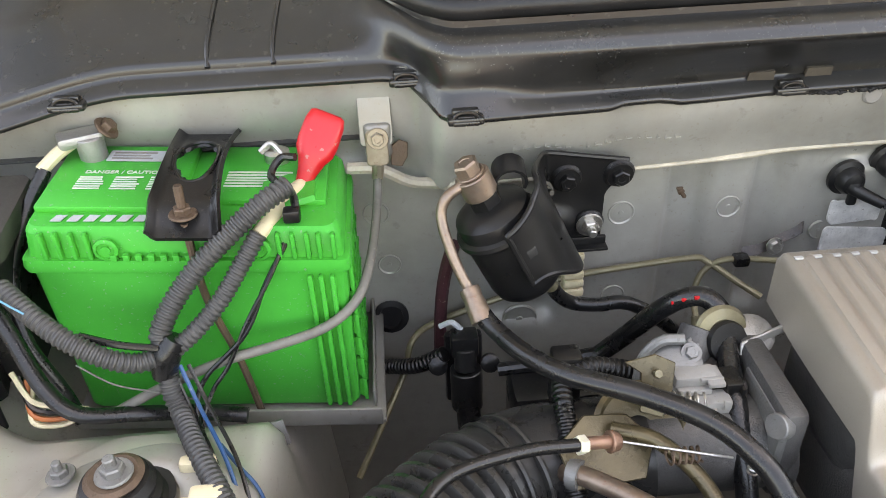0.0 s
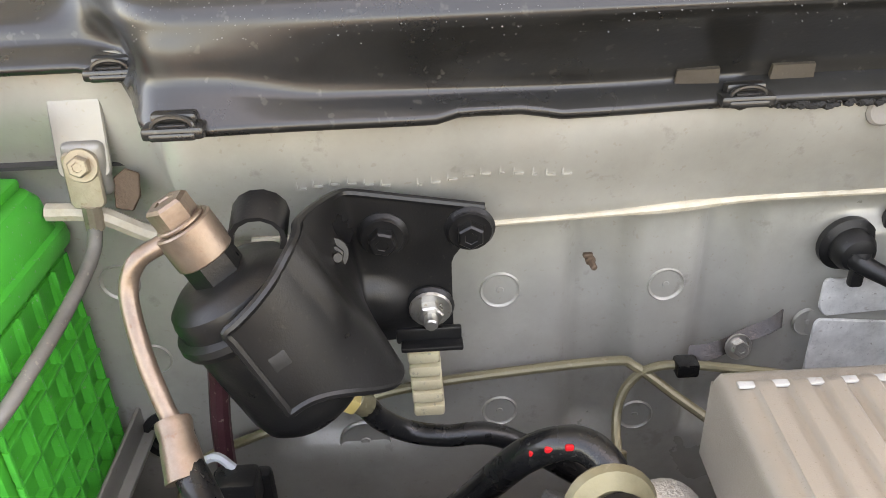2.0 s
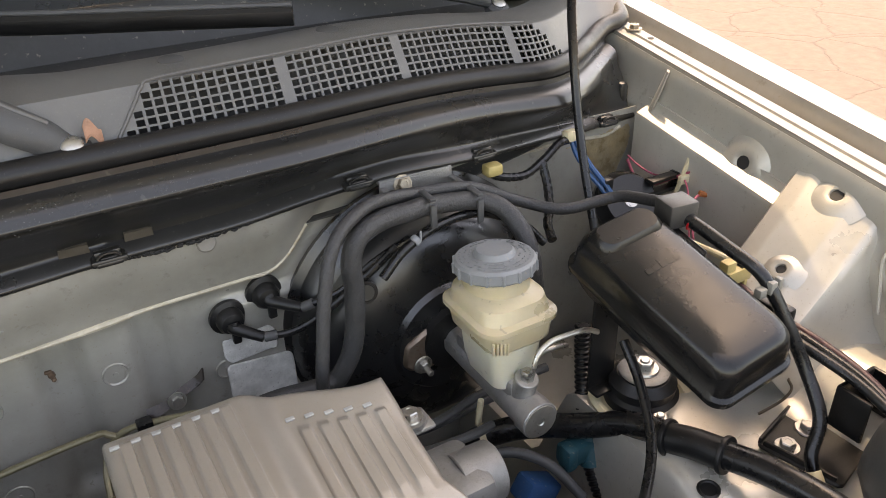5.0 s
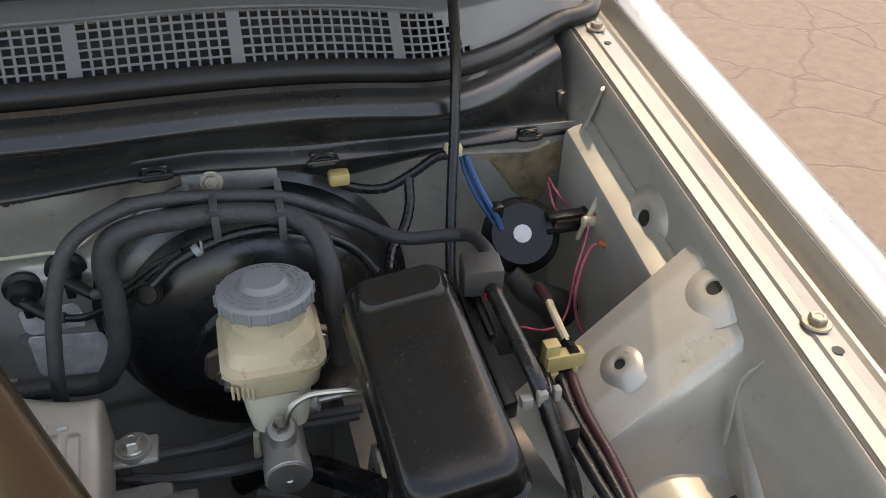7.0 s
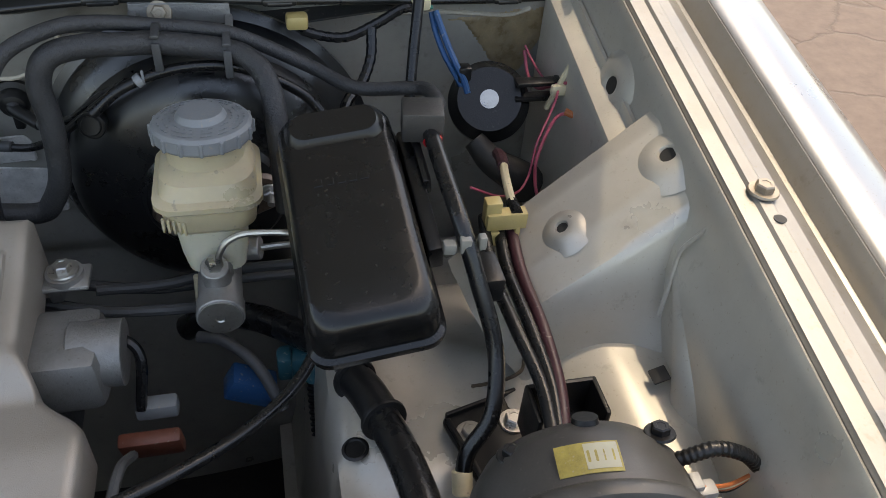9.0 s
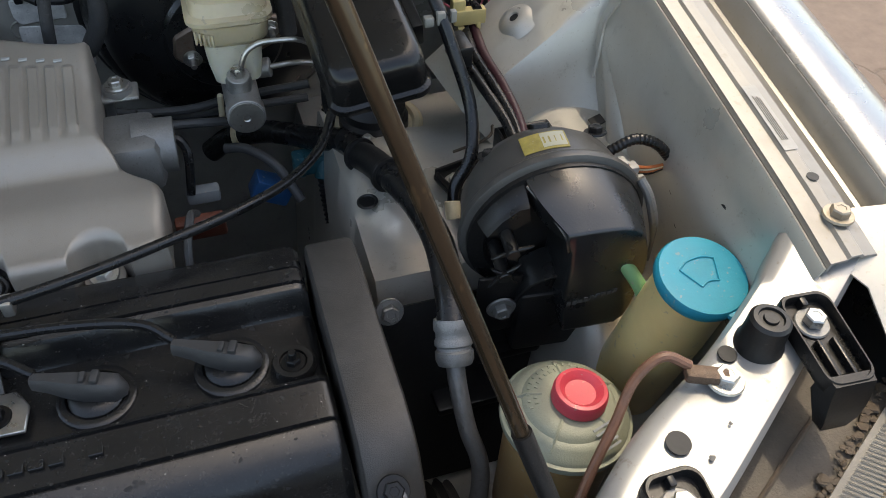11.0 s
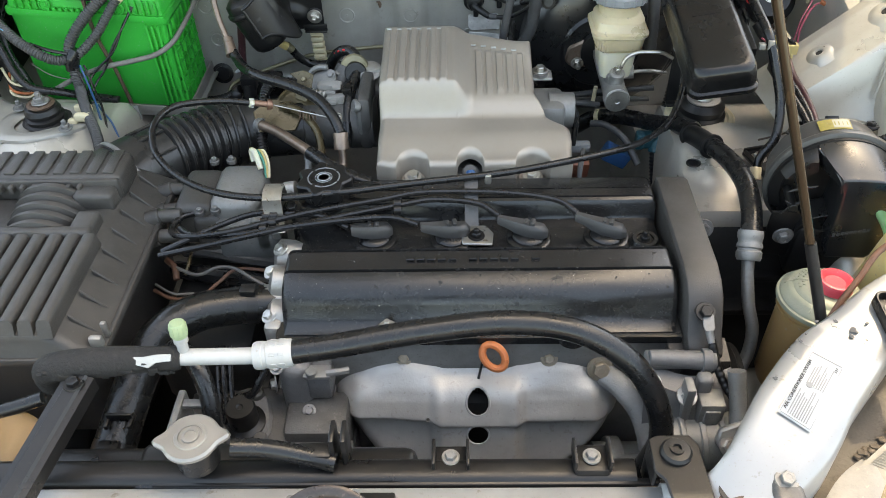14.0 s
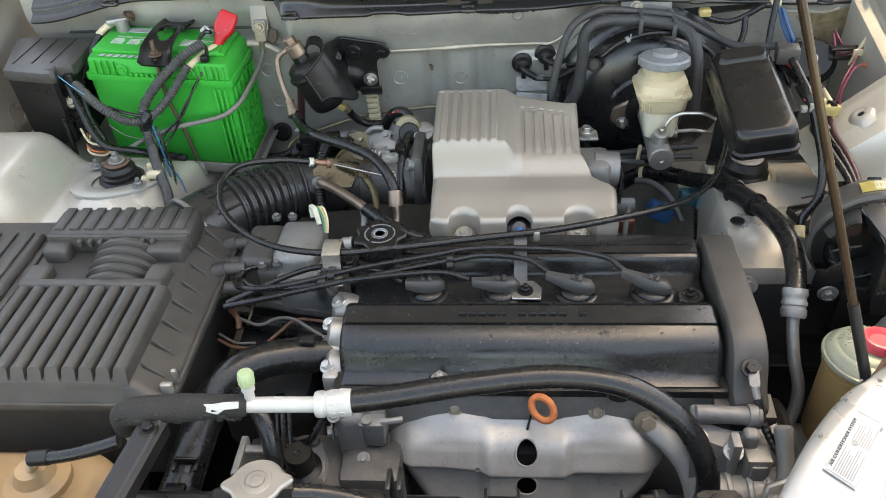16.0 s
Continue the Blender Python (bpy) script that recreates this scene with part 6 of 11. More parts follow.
# intake manifold cover, bronze silver with ribs, stepped top and front notches
ic = thing("intake_cover", (0.03, 0.2, 0.93), "bronze-silver ribbed intake manifold cover held by two bolts", "engine cover")
def cover_top(x, y):
    # the left bay stands higher towards the rear, the right bay lower; both fall to a flat front
    left = 0.984 + (0.044 + 0.0125 * max(0.0, y - 0.197) / 0.124) * smoothstep(0.180, 0.201, y)
    right = 0.984 + 0.017 * smoothstep(0.176, 0.207, y) + 0.022 * max(0.0, y - 0.202) / 0.1
    k = smoothstep(0.030, 0.002, x)
    z = left * k + right * (1 - k)
    z -= 0.010 * smoothstep(0.150, 0.100, y)
    return z
def cover_edge_r(y):
    return 0.150 - 0.042 * smoothstep(0.165, 0.225, y) + 0.002 * smoothstep(0.12, 0.16, y)
NX, NY = 176, 120
Y0, Y1 = 0.094, 0.333
cbm = bmesh.new()
cg = {}
def front_y(x):
    """Front edge, cut back in half rounds over the two bolts and the sensor."""
    y = Y0 + 0.004 * smoothstep(0.02, 0.0, x + 0.0925) + 0.005 * smoothstep(0.02, 0.0, 0.150 - x)
    for cx, w, dep in ((-0.047, 0.0195, 1.0), (0.0235, 0.0165, 1.35), (0.101, 0.0205, 1.0)):
        d = abs(x - cx) / w
        if d < 1:
            y += dep * w * math.sqrt(1 - d * d)
        elif d < 1.35:
            y += 0.0012 * (1.35 - d)
    return y
def ribs(x, y):
    h = 0.0
    if 0.198 < y < 0.324 and -0.086 < x < -0.004:
        f = (x + 0.0845) / 0.0137
        h += 0.0026 * smoothstep(0.15, 0.24, abs(f - round(f))) * smoothstep(0.198, 0.204, y) * smoothstep(0.324, 0.319, y) if abs(x + 0.045) < 0.041 else 0
    if 0.205 < y < 0.30 and 0.030 < x < 0.100:
        f = (x - 0.031) / 0.0137
        h += 0.0026 * smoothstep(0.15, 0.24, abs(f - round(f))) * smoothstep(0.205, 0.22, y) * smoothstep(0.298, 0.288, y)
    return h
def cvv(i, j):
    if (i, j) not in cg:
        y = Y0 + (Y1 - Y0) * j / NY
        xl, xr = -0.0925, cover_edge_r(y)
        x = xl + (xr - xl) * i / NX
        yf = front_y(x)
        y = yf + (Y1 - yf) * (j / NY) ** 1.25
        yy = y - (0.012 * smoothstep(0.02, 0.10, x) if y > 0.25 else 0) * smoothstep(0.25, 0.326, y) * 2.0
        z = cover_top(x, y)
        e = min(x - xl, xr - x, y - yf, Y1 - y)
        rr = 0.009
        if e < rr:
            z -= rr - math.sqrt(max(0.0, rr * rr - (rr - e) ** 2))
        z += ribs(x, y) - 0.0014
        cg[(i, j)] = cbm.verts.new((x, yy, z))
    return cg[(i, j)]
for i in range(NX):
    for j in range(NY):
        cbm.faces.new((cvv(i, j), cvv(i + 1, j), cvv(i + 1, j + 1), cvv(i, j + 1)))
skirt = [e for e in cbm.edges if len(e.link_faces) == 1]
ex = bmesh.ops.extrude_edge_only(cbm, edges=skirt)
for g in ex["geom"]:
    if isinstance(g, bmesh.types.BMVert):
        g.co.z -= (0.030 + 0.010 * smoothstep(0.14, 0.3, g.co.y)) * (0.12 if abs(g.co.x - 0.0235) < 0.0160 and g.co.y < 0.13 else 1.0)
part("shell", cbm, "cover", ic, "", 60)
part("manifold", J(rbox((0.02, 0.215, 0.905), (0.20, 0.205, 0.085), 0.02, 3), rbox((-0.035, 0.262, 0.955), (0.095, 0.11, 0.07), 0.02, 3), rbox((0.055, 0.24, 0.945), (0.09, 0.12, 0.05), 0.018, 3)), "casting_dark", ic, "grimy cast intake manifold under the cover")
for k in range(6):
    part("rib_end", rbox((-0.0845 + 0.0137 * k, 0.3195, cover_top(-0.08, 0.3195) - 0.0004), (0.0068, 0.0036, 0.0016), 0.0006), "white_pipe", ic, "white rib end")
for k in range(5):
    x, y = 0.031 + 0.0137 * k, 0.303
    part("rib_end", rbox((x, y - 0.024 * smoothstep(0.02, 0.10, x) * smoothstep(0.25, 0.326, y), cover_top(x, y) - 0.0004), (0.0068, 0.0036, 0.0016), 0.0006), "white_pipe", ic, "white rib end")
for x in (-0.048, 0.100):
    part("bolt_pad", lathe([(0.015, 0), (0.015, 0.004), (0.011, 0.006), (0, 0.006)], aim((x, 0.104, 0.939), (0, -0.2, 1)), 22), "cover", ic)
    bolt(ic, (x, 0.103, 0.946), (0, -0.2, 1), 0.0072, "steel")
part("side_tab", J(rbox((0.124, 0.292, 0.980), (0.034, 0.026, 0.005), 0.003), lathe([(0.013, 0), (0.013, 0.006), (0, 0.006)], aim((0.124, 0.292, 0.981), (0, 0, 1)), 20), rbox((0.112, 0.30, 0.968), (0.01, 0.012, 0.03), 0.003)), "alu", ic)
bolt(ic, (0.124, 0.292, 0.988), (0, 0, 1), 0.0068, "steel")
part("side_block", J(rbox((0.128, 0.235, 0.955), (0.05, 0.06, 0.05), 0.010), cyl((0.13, 0.235, 0.96), (0.165, 0.235, 0.958), 0.024)), "alu_grey", ic, "cast throttle motor block beside the cover")
bc = thing("coolant_sensor", (0.0235, 0.100, 0.945), "grey sensor with a bright blue connector", "sensor")
part("body", J(cyl((0.0235, 0.116, 0.940), (0.0235, 0.100, 0.956), 0.0085), cyl((0.0235, 0.110, 0.946), (0.0235, 0.107, 0.949), 0.0108)), "casting_dark", bc)
part("connector", tube([(0.0238, 0.099, 0.955), (0.0245, 0.091, 0.951), (0.0248, 0.084, 0.940), (0.0248, 0.083, 0.928)], 0.0060, 10), "blue", bc, "blue plastic connector")

# ---- brake booster and master cylinder ----
bo = thing("brake_booster", (0.229, 0.45, 0.84), "large glossy black brake booster drum on the firewall", "brake booster")
BX = aim((0.227, 0.505, 0.962), (0, -1, -0.03)) @ Matrix.Diagonal((1.05, 1.05, 1.0, 1.0))
part("drum", lathe([(0.0, 0.0), (0.124, 0.0), (0.130, 0.012), (0.130, 0.026), (0.137, 0.030), (0.138, 0.036), (0.131, 0.041), (0.128, 0.052), (0.122, 0.060), (0.116, 0.064), (0.112, 0.078), (0.104, 0.088), (0.090, 0.096), (0.070, 0.101), (0.058, 0.102), (0.054, 0.107), (0.0, 0.107)], BX, 72), "gloss_black", bo, "", 30)
part("pushrod_collar", lathe([(0.036, 0), (0.034, 0.010), (0.026, 0.012), (0, 0.012)], aim((0.229, 0.400, 0.962), (0, -1, -0.03)), 32), "steel_black", bo)
part("hose_nipple", J(cyl((0.145, 0.415, 1.035), (0.142, 0.398, 1.040), 0.008), cyl((0.143, 0.405, 1.038), (0.142, 0.400, 1.039), 0.011)), "black", bo)

mc = thing("master_cylinder", (0.229, 0.33, 0.94), "cast master cylinder under a yellowed reservoir with a grey cap", "master cylinder")
MA = V((0.2295, 0.402, 0.962)); MB = V((0.2295, 0.262, 0.957))
part("body", J(cyl(MA, MB, 0.0165, seg=28), cyl(MB + V((0, 0.012, 0)), MB + V((0, -0.003, 0)), 0.0178, seg=28), cyl((0.229, 0.285, 0.968), (0.229, 0.279, 0.990), 0.0105), cyl((0.247, 0.325, 0.965), (0.262, 0.322, 0.967), 0.0095), rbox((0.229, 0.33, 0.972), (0.024, 0.09, 0.022), 0.005)), "alu", mc, "", 30)
part("end_plug", lathe([(0.0, 0.0), (0.0158, 0), (0.0158, 0.0012), (0.004, 0.0014), (0.003, 0.0006), (0, 0.0006)], aim(MB + V((0, -0.003, 0)), (0, -1, 0)), 28), "steel", mc)
part("flange", plate([(-0.058, -0.010), (-0.050, -0.020), (-0.025, -0.024), (0.02, -0.026), (0.045, -0.018), (0.058, -0.008), (0.058, 0.010), (0.045, 0.018), (0.02, 0.024), (-0.02, 0.024), (-0.052, 0.012)], 0.012, frame_of((0.229, 0.405, 0.962), (1, 0, 0.10), (0, 0.03, 1)), 0.003), "pipe_tan", mc)
for p in ((0.191, 0.391, 0.945), (0.273, 0.391, 0.968)):
    bolt(mc, p, (0, -1, -0.03), 0.0062, "steel", "nut", True, 0.016)
for k in range(9):
    part("cast_mark", rbox((0.2135 + 0.0005 * k, 0.385 - 0.013 * k, 0.9655), (0.0012, 0.007, 0.0045), 0.0005), "alu", mc)
def rsq(cx, cy, z, w, d, r, k=5):
    return [(cx + x, cy + y, z) for x, y in rrect(w, d, r, k)]
rv = part("reservoir", loft([rsq(0.230, 0.321, 1.0125, 0.050, 0.060, 0.012), rsq(0.2305, 0.322, 1.0160, 0.060, 0.069, 0.014), rsq(0.2305, 0.322, 1.0190, 0.064, 0.073, 0.014), rsq(0.2305, 0.323, 1.034, 0.068, 0.076, 0.014), rsq(0.2305, 0.324, 1.0365, 0.076, 0.083, 0.016), rsq(0.2305, 0.324, 1.0405, 0.076, 0.083, 0.016), rsq(0.231, 0.325, 1.0425, 0.068, 0.074, 0.017), rsq(0.231, 0.327, 1.053, 0.065, 0.070, 0.020), rsq(0.231, 0.330, 1.058, 0.055, 0.058, 0.026), rsq(0.231, 0.331, 1.072, 0.054, 0.056, 0.026)]), "milky", mc, "yellowed translucent fluid reservoir", 40)
part("lower_tank", loft([rsq(0.230, 0.318, 0.974, 0.042, 0.052, 0.010), rsq(0.230, 0.320, 0.990, 0.048, 0.058, 0.011), rsq(0.230, 0.321, 1.0130, 0.0520, 0.0620, 0.012)]), "milky_b", rv, "whitish lower tank")
for k in range(5):
    part("moulded_tab", rbox((0.199 + 0.0035 * k, 0.2855, 1.027 - 0.0012 * k), (0.0022, 0.003, 0.012), 0.001), "milky", rv)
ct = V((0.0, 0.10, 1)).normalized()
C0 = V((0.231, 0.331, 1.070))
cp = part("cap", lathe([(0.0, 0), (0.0335, 0), (0.035, 0.002), (0.035, 0.010), (0.0328, 0.0125), (0.0180, 0.0145), (0.0165, 0.0175), (0.0150, 0.019), (0.0, 0.019)], aim(C0, ct), 48), "cap_grey", mc, "grey ribbed plastic cap with raised print", 30)
me = finish(rbox((0, 0, 0.0055), (0.0025, 0.003, 0.010), 0.0008, 1)); me.materials.append(M["cap_grey"])
for i in range(16):
    a = 2 * math.pi * i / 16
    placed("grip_rib", me, cp, aim(C0, ct) @ Matrix.Rotation(a, 4, "Z") @ Matrix.Translation((0.0353, 0, 0)))
me = finish(rbox((0, 0, 0.0148), (0.0012, 0.0032, 0.0006), 0, 1)); me.materials.append(M["cap_grey"])
for ring_r, n in ((0.021, 30), (0.0255, 38), (0.0295, 46)):
    for i in range(n):
        a = 2 * math.pi * i / n
        if (i * 7 + n) % 11 < 3:
            continue
        placed("raised_print", me, cp, aim(C0 - ct * (ring_r - 0.018) * 0.11, ct) @ Matrix.Rotation(a, 4, "Z") @ Matrix.Translation((ring_r, 0, 0)))
bl = thing("brake_pipe", (0.229, 0.28, 0.97), "thin steel brake pipe with a flare nut", "brake pipe")
part("pipe", tube([(0.231, 0.276, 0.990), (0.234, 0.276, 1.004), (0.240, 0.277, 1.014), (0.251, 0.277, 1.020), (0.265, 0.275, 1.022), (0.284, 0.272, 1.022), (0.30, 0.275, 1.012)], 0.0025, 10), "steel", bl)
part("flare_nut", lathe([(0.0065, 0), (0.0065, 0.010), (0.005, 0.013), (0, 0.013)], aim((0.229, 0.2795, 0.985), (0, -0.05, 1)), 6), "steel", bl)
part("pipe", tube([(0.262, 0.322, 0.967), (0.285, 0.322, 0.968), (0.31, 0.325, 0.962)], 0.0028, 10), "steel", bl)

# ---- hoses over the booster ----
hh = thing("heater_hose", (0.16, 0.38, 0.98), "thick woven grey rubber hose looping over the brake booster", "hose")
part("hose", tube([(-0.04, 0.385, 0.955), (0.0, 0.385, 0.970), (0.044, 0.382, 0.976), (0.091, 0.378, 0.975), (0.106, 0.376, 0.988), (0.117, 0.376, 1.014), (0.1215, 0.376, 1.060), (0.121, 0.376, 1.090), (0.131, 0.378, 1.110), (0.155, 0.384, 1.1145), (0.182, 0.388, 1.113), (0.203, 0.394, 1.110), (0.252, 0.396, 1.101), (0.272, 0.385, 1.094), (0.281, 0.368, 1.080), (0.283, 0.352, 1.060), (0.284, 0.345, 1.03), (0.285, 0.34, 0.99)], 0.0086, 16), "grey_hose", hh)
for x, y, z in ((0.203, 0.394, 1.108), (0.252, 0.396, 1.099)):
    part("clip", J(rbox((x, y - 0.011, z - 0.004), (0.006, 0.003, 0.022), 0.001), rbox((x, y + 0.0, z + 0.0115), (0.006, 0.022, 0.003), 0.001)), "grille", hh)
vh = thing("vacuum_hose", (0.1, 0.35, 0.99), "long grey rubber hose running along the firewall to the fuse box", "hose")
part("hose", tube([(0.072, 0.343, 0.965), (0.0735, 0.345, 1.002), (0.079, 0.348, 1.041), (0.087, 0.354, 1.079), (0.098, 0.362, 1.108), (0.113, 0.372, 1.122), (0.142, 0.388, 1.128), (0.170, 0.400, 1.124), (0.200, 0.408, 1.117), (0.254, 0.410, 1.108), (0.312, 0.410, 1.078), (0.346, 0.386, 1.070), (0.385, 0.374, 1.074), (0.399, 0.360, 1.080), (0.398, 0.32, 1.092), (0.388, 0.292, 1.104), (0.380, 0.275, 1.106)], 0.0056, 14), "grey_hose", vh)
part("bracket", J(rbox((0.218, 0.445, 1.118), (0.075, 0.012, 0.004), 0.001), rbox((0.218, 0.440, 1.110), (0.075, 0.003, 0.016), 0.001), rbox((0.183, 0.425, 1.113), (0.006, 0.030, 0.003), 0.001), rbox((0.254, 0.425, 1.108), (0.006, 0.030, 0.003), 0.001)), "alu_grey", vh, "folded metal hose bracket")
bolt(vh, (0.203, 0.438, 1.113), (0, -1, 0.4), 0.006, "bolt_tan")
part("lower_hose", tube([(0.150, 0.380, 1.062), (0.175, 0.385, 1.080), (0.215, 0.392, 1.090), (0.26, 0.396, 1.086), (0.305, 0.395, 1.062), (0.325, 0.385, 1.04)], 0.0042, 12), "hose", vh)
part("white_clip", J(cyl((0.184, 0.386, 1.083), (0.189, 0.387, 1.086), 0.0052), rbox((0.19, 0.384, 1.089), (0.002, 0.002, 0.010), 0.0005)), "cap_grey", vh, "white hose clip")
tcg = thing("throttle_cables", (0.07, 0.48, 0.99), "two black control cables through rubber grommets", "control cables")
for gx, gy, gz, pts in ((0.036, 0.472, 1.013, [(0.038, 0.455, 1.008), (0.058, 0.440, 1.000), (0.085, 0.432, 1.002), (0.112, 0.42, 1.020), (0.15, 0.405, 1.055), (0.175, 0.402, 1.075)]), (0.072, 0.474, 1.026, [(0.075, 0.456, 1.023), (0.095, 0.437, 1.020), (0.125, 0.42, 1.035), (0.155, 0.408, 1.062), (0.19, 0.404, 1.078)])):
    part("grommet", lathe([(0.017, 0), (0.017, 0.004), (0.0125, 0.006), (0.0125, 0.012), (0.010, 0.016), (0.0045, 0.018), (0, 0.018)], aim((gx, gy, gz), (0.05, -1, -0.05)), 26), "rubber", tcg, "black rubber grommet")
    part("boot", tube([(gx + 0.001, gy - 0.014, gz - 0.001), pts[0], pts[1]], 0.0055, 12, radii=[0.0075, 0.006, 0.0048]), "rubber", tcg)
    part("grommet_lug", rbox((gx + 0.002, gy - 0.016, gz - 0.013), (0.008, 0.006, 0.016), 0.002), "rubber", tcg)
    part("cable", tube(pts[1:], 0.0034, 10), "hose", tcg)
    part("ferrule", cyl(pts[1], V(pts[1]) + (V(pts[2]) - V(pts[1])).normalized() * 0.012, 0.0046), "grille", tcg)

# ---- under-bonnet fuse box, tilted ----
fb = thing("fuse_box", (0.325, 0.22, 1.02), "scuffed black plastic fuse box with a domed lid", "fuse box")
FX = V((0.076, 0.001, 0.010)).normalized(); FY = V((-0.024, 0.151, 0.036))
FM = frame_of((0.3245, 0.219, 1.062), FX, FY)
def fsq(w, d, r, z, dy=0.0):
    return [(x, y + dy, z) for x, y in rrect(w, d, r, 6)]
part("lid", move(loft([fsq(0.083, 0.176, 0.014, -0.006), fsq(0.0835, 0.1765, 0.014, -0.003), fsq(0.083, 0.176, 0.014, 0.000), fsq(0.078, 0.170, 0.013, 0.002), fsq(0.0765, 0.168, 0.014, 0.016), fsq(0.074, 0.165, 0.016, 0.024), fsq(0.068, 0.158, 0.018, 0.0295), fsq(0.058, 0.146, 0.018, 0.0315), fsq(0.03, 0.11, 0.01, 0.0325)]), FM), "fuse", fb, "", 50)
part("lid_step", move(loft([fsq(0.066, 0.032, 0.010, 0.024, 0.063), fsq(0.064, 0.030, 0.012, 0.032, 0.063), fsq(0.056, 0.022, 0.010, 0.0365, 0.063)]), FM), "fuse", fb)
part("base", move(loft([fsq(0.046, 0.090, 0.012, -0.040, 0.034), fsq(0.060, 0.110, 0.014, -0.028, 0.026), fsq(0.074, 0.160, 0.014, -0.012, 0.004), fsq(0.078, 0.170, 0.014, -0.007)]), FM), "fuse", fb)
part("foot", J(rbox((0.318, 0.285, 0.995), (0.030, 0.004, 0.110), 0.0015), rbox((0.318, 0.279, 0.940), (0.030, 0.016, 0.004), 0.0015)), "steel_black", fb, "black steel foot under the box")
FT = FM @ Matrix.Rotation(math.pi, 4, "Z")
me = finish(rbox((0, 0, 0), (0.0052, 0.0058, 0.0007), 0.0002, 1)); me.materials.append(M["fuse"])
for i in range(5):
    placed("raised_mark", me, fb, FT @ Matrix.Translation((-0.012 + 0.0072 * i, -0.019, 0.0327)))
lettering("PP-GF30", 0.0085, FT @ Matrix.Translation((0.002, -0.0285, 0.0322)), "fuse", fb, 0.0004, "raised_lettering")
lettering("TER", 0.0085, FT @ Matrix.Translation((-0.004, 0.010, 0.0322)), "fuse", fb, 0.0004, "raised_lettering")
part("lid_bead", tube([FM @ V((x, -0.078, 0.004)) for x in (-0.03, 0.0, 0.03)], 0.0016, 6, 4), "fuse", fb)
part("side_latch", J(move(rbox((0.046, 0.02, -0.002), (0.010, 0.10, 0.022), 0.002), FM), move(rbox((0.052, 0.045, 0.006), (0.006, 0.05, 0.014), 0.002), FM)), "black", fb)

# cables and connectors beside the fuse box
hb = thing("cable_bundle", (0.39, 0.22, 1.05), "black cables with pale ties and yellow connectors beside the fuse box", "cable bundle")
part("clip_block", rbox((0.377, 0.276, 1.107), (0.028, 0.024, 0.022), 0.002, 2, Matrix.Rotation(-0.15, 4, "Z")), "airbox", hb, "black cable clip block")
part("red_ring", lathe([(0.0062, 0), (0.0068, 0.001), (0.0062, 0.002)], aim((0.3815, 0.262, 1.100), (0.05, -1, -0.3)), 16), "red", hb)
part("cable", tube([(0.378, 0.285, 1.106), (0.381, 0.262, 1.102), (0.383, 0.225, 1.095), (0.386, 0.190, 1.085), (0.394, 0.170, 1.056), (0.404, 0.148, 1.015), (0.398, 0.122, 0.985), (0.382, 0.112, 0.962), (0.377, 0.100, 0.945)], 0.0056, 12), "hose", hb)
for k, (dx, dz, mt) in enumerate(((0.0, 0.0, "hose"), (0.012, -0.002, "hose"), (0.022, -0.004, "maroon"))):
    part("cable", tube([(0.424 + dx * 0.9, 0.262, 1.030 + dz), (0.418 + dx, 0.215, 1.022 + dz), (0.420 + dx * 0.9, 0.165, 1.02 + dz), (0.426 + dx * 0.5, 0.12, 1.012), (0.424 + dx * 0.3, 0.085, 1.005)], 0.0045, 12), mt, hb)
part("yellow_connector", J(rbox((0.4365, 0.2495, 1.0370), (0.030, 0.010, 0.014), 0.0012), rbox((0.4265, 0.2520, 1.0430), (0.012, 0.010, 0.020), 0.0012), rbox((0.4290, 0.2470, 1.0230), (0.012, 0.008, 0.012), 0.0012), rbox((0.4450, 0.2470, 1.0270), (0.004, 0.006, 0.010), 0.001)), "yellow", hb, "yellow plastic connector")
part("pale_tie", J(rbox((0.3865, 0.181, 1.0785), (0.007, 0.008, 0.011), 0.0012), rbox((0.3770, 0.182, 1.0760), (0.008, 0.007, 0.008), 0.0012), rbox((0.3975, 0.182, 1.0780), (0.005, 0.006, 0.010), 0.0012)), "lens_rib", hb, "pale cable tie clip")
part("black_connector", rbox((0.405, 0.185, 1.045), (0.016, 0.03, 0.02), 0.003), "black", hb)
part("riser_wire", tube([(0.4435, 0.254, 1.043), (0.4445, 0.268, 1.042), (0.4520, 0.305, 1.034), (0.4570, 0.325, 1.029)], 0.0034, 10), "cream", hb)
part("riser_sleeve", tube([(0.4432, 0.246, 1.043), (0.4440, 0.262, 1.0415)], 0.0046, 10, 3), "hose", hb)
part("riser_boot", tube([(0.4560, 0.322, 1.0295), (0.4610, 0.345, 1.022), (0.4640, 0.362, 1.014)], 0.0050, 10), "maroon", hb)
part("tie_sleeve", cyl((0.3775, 0.106, 0.952), (0.3765, 0.096, 0.940), 0.0068), "cream", hb)

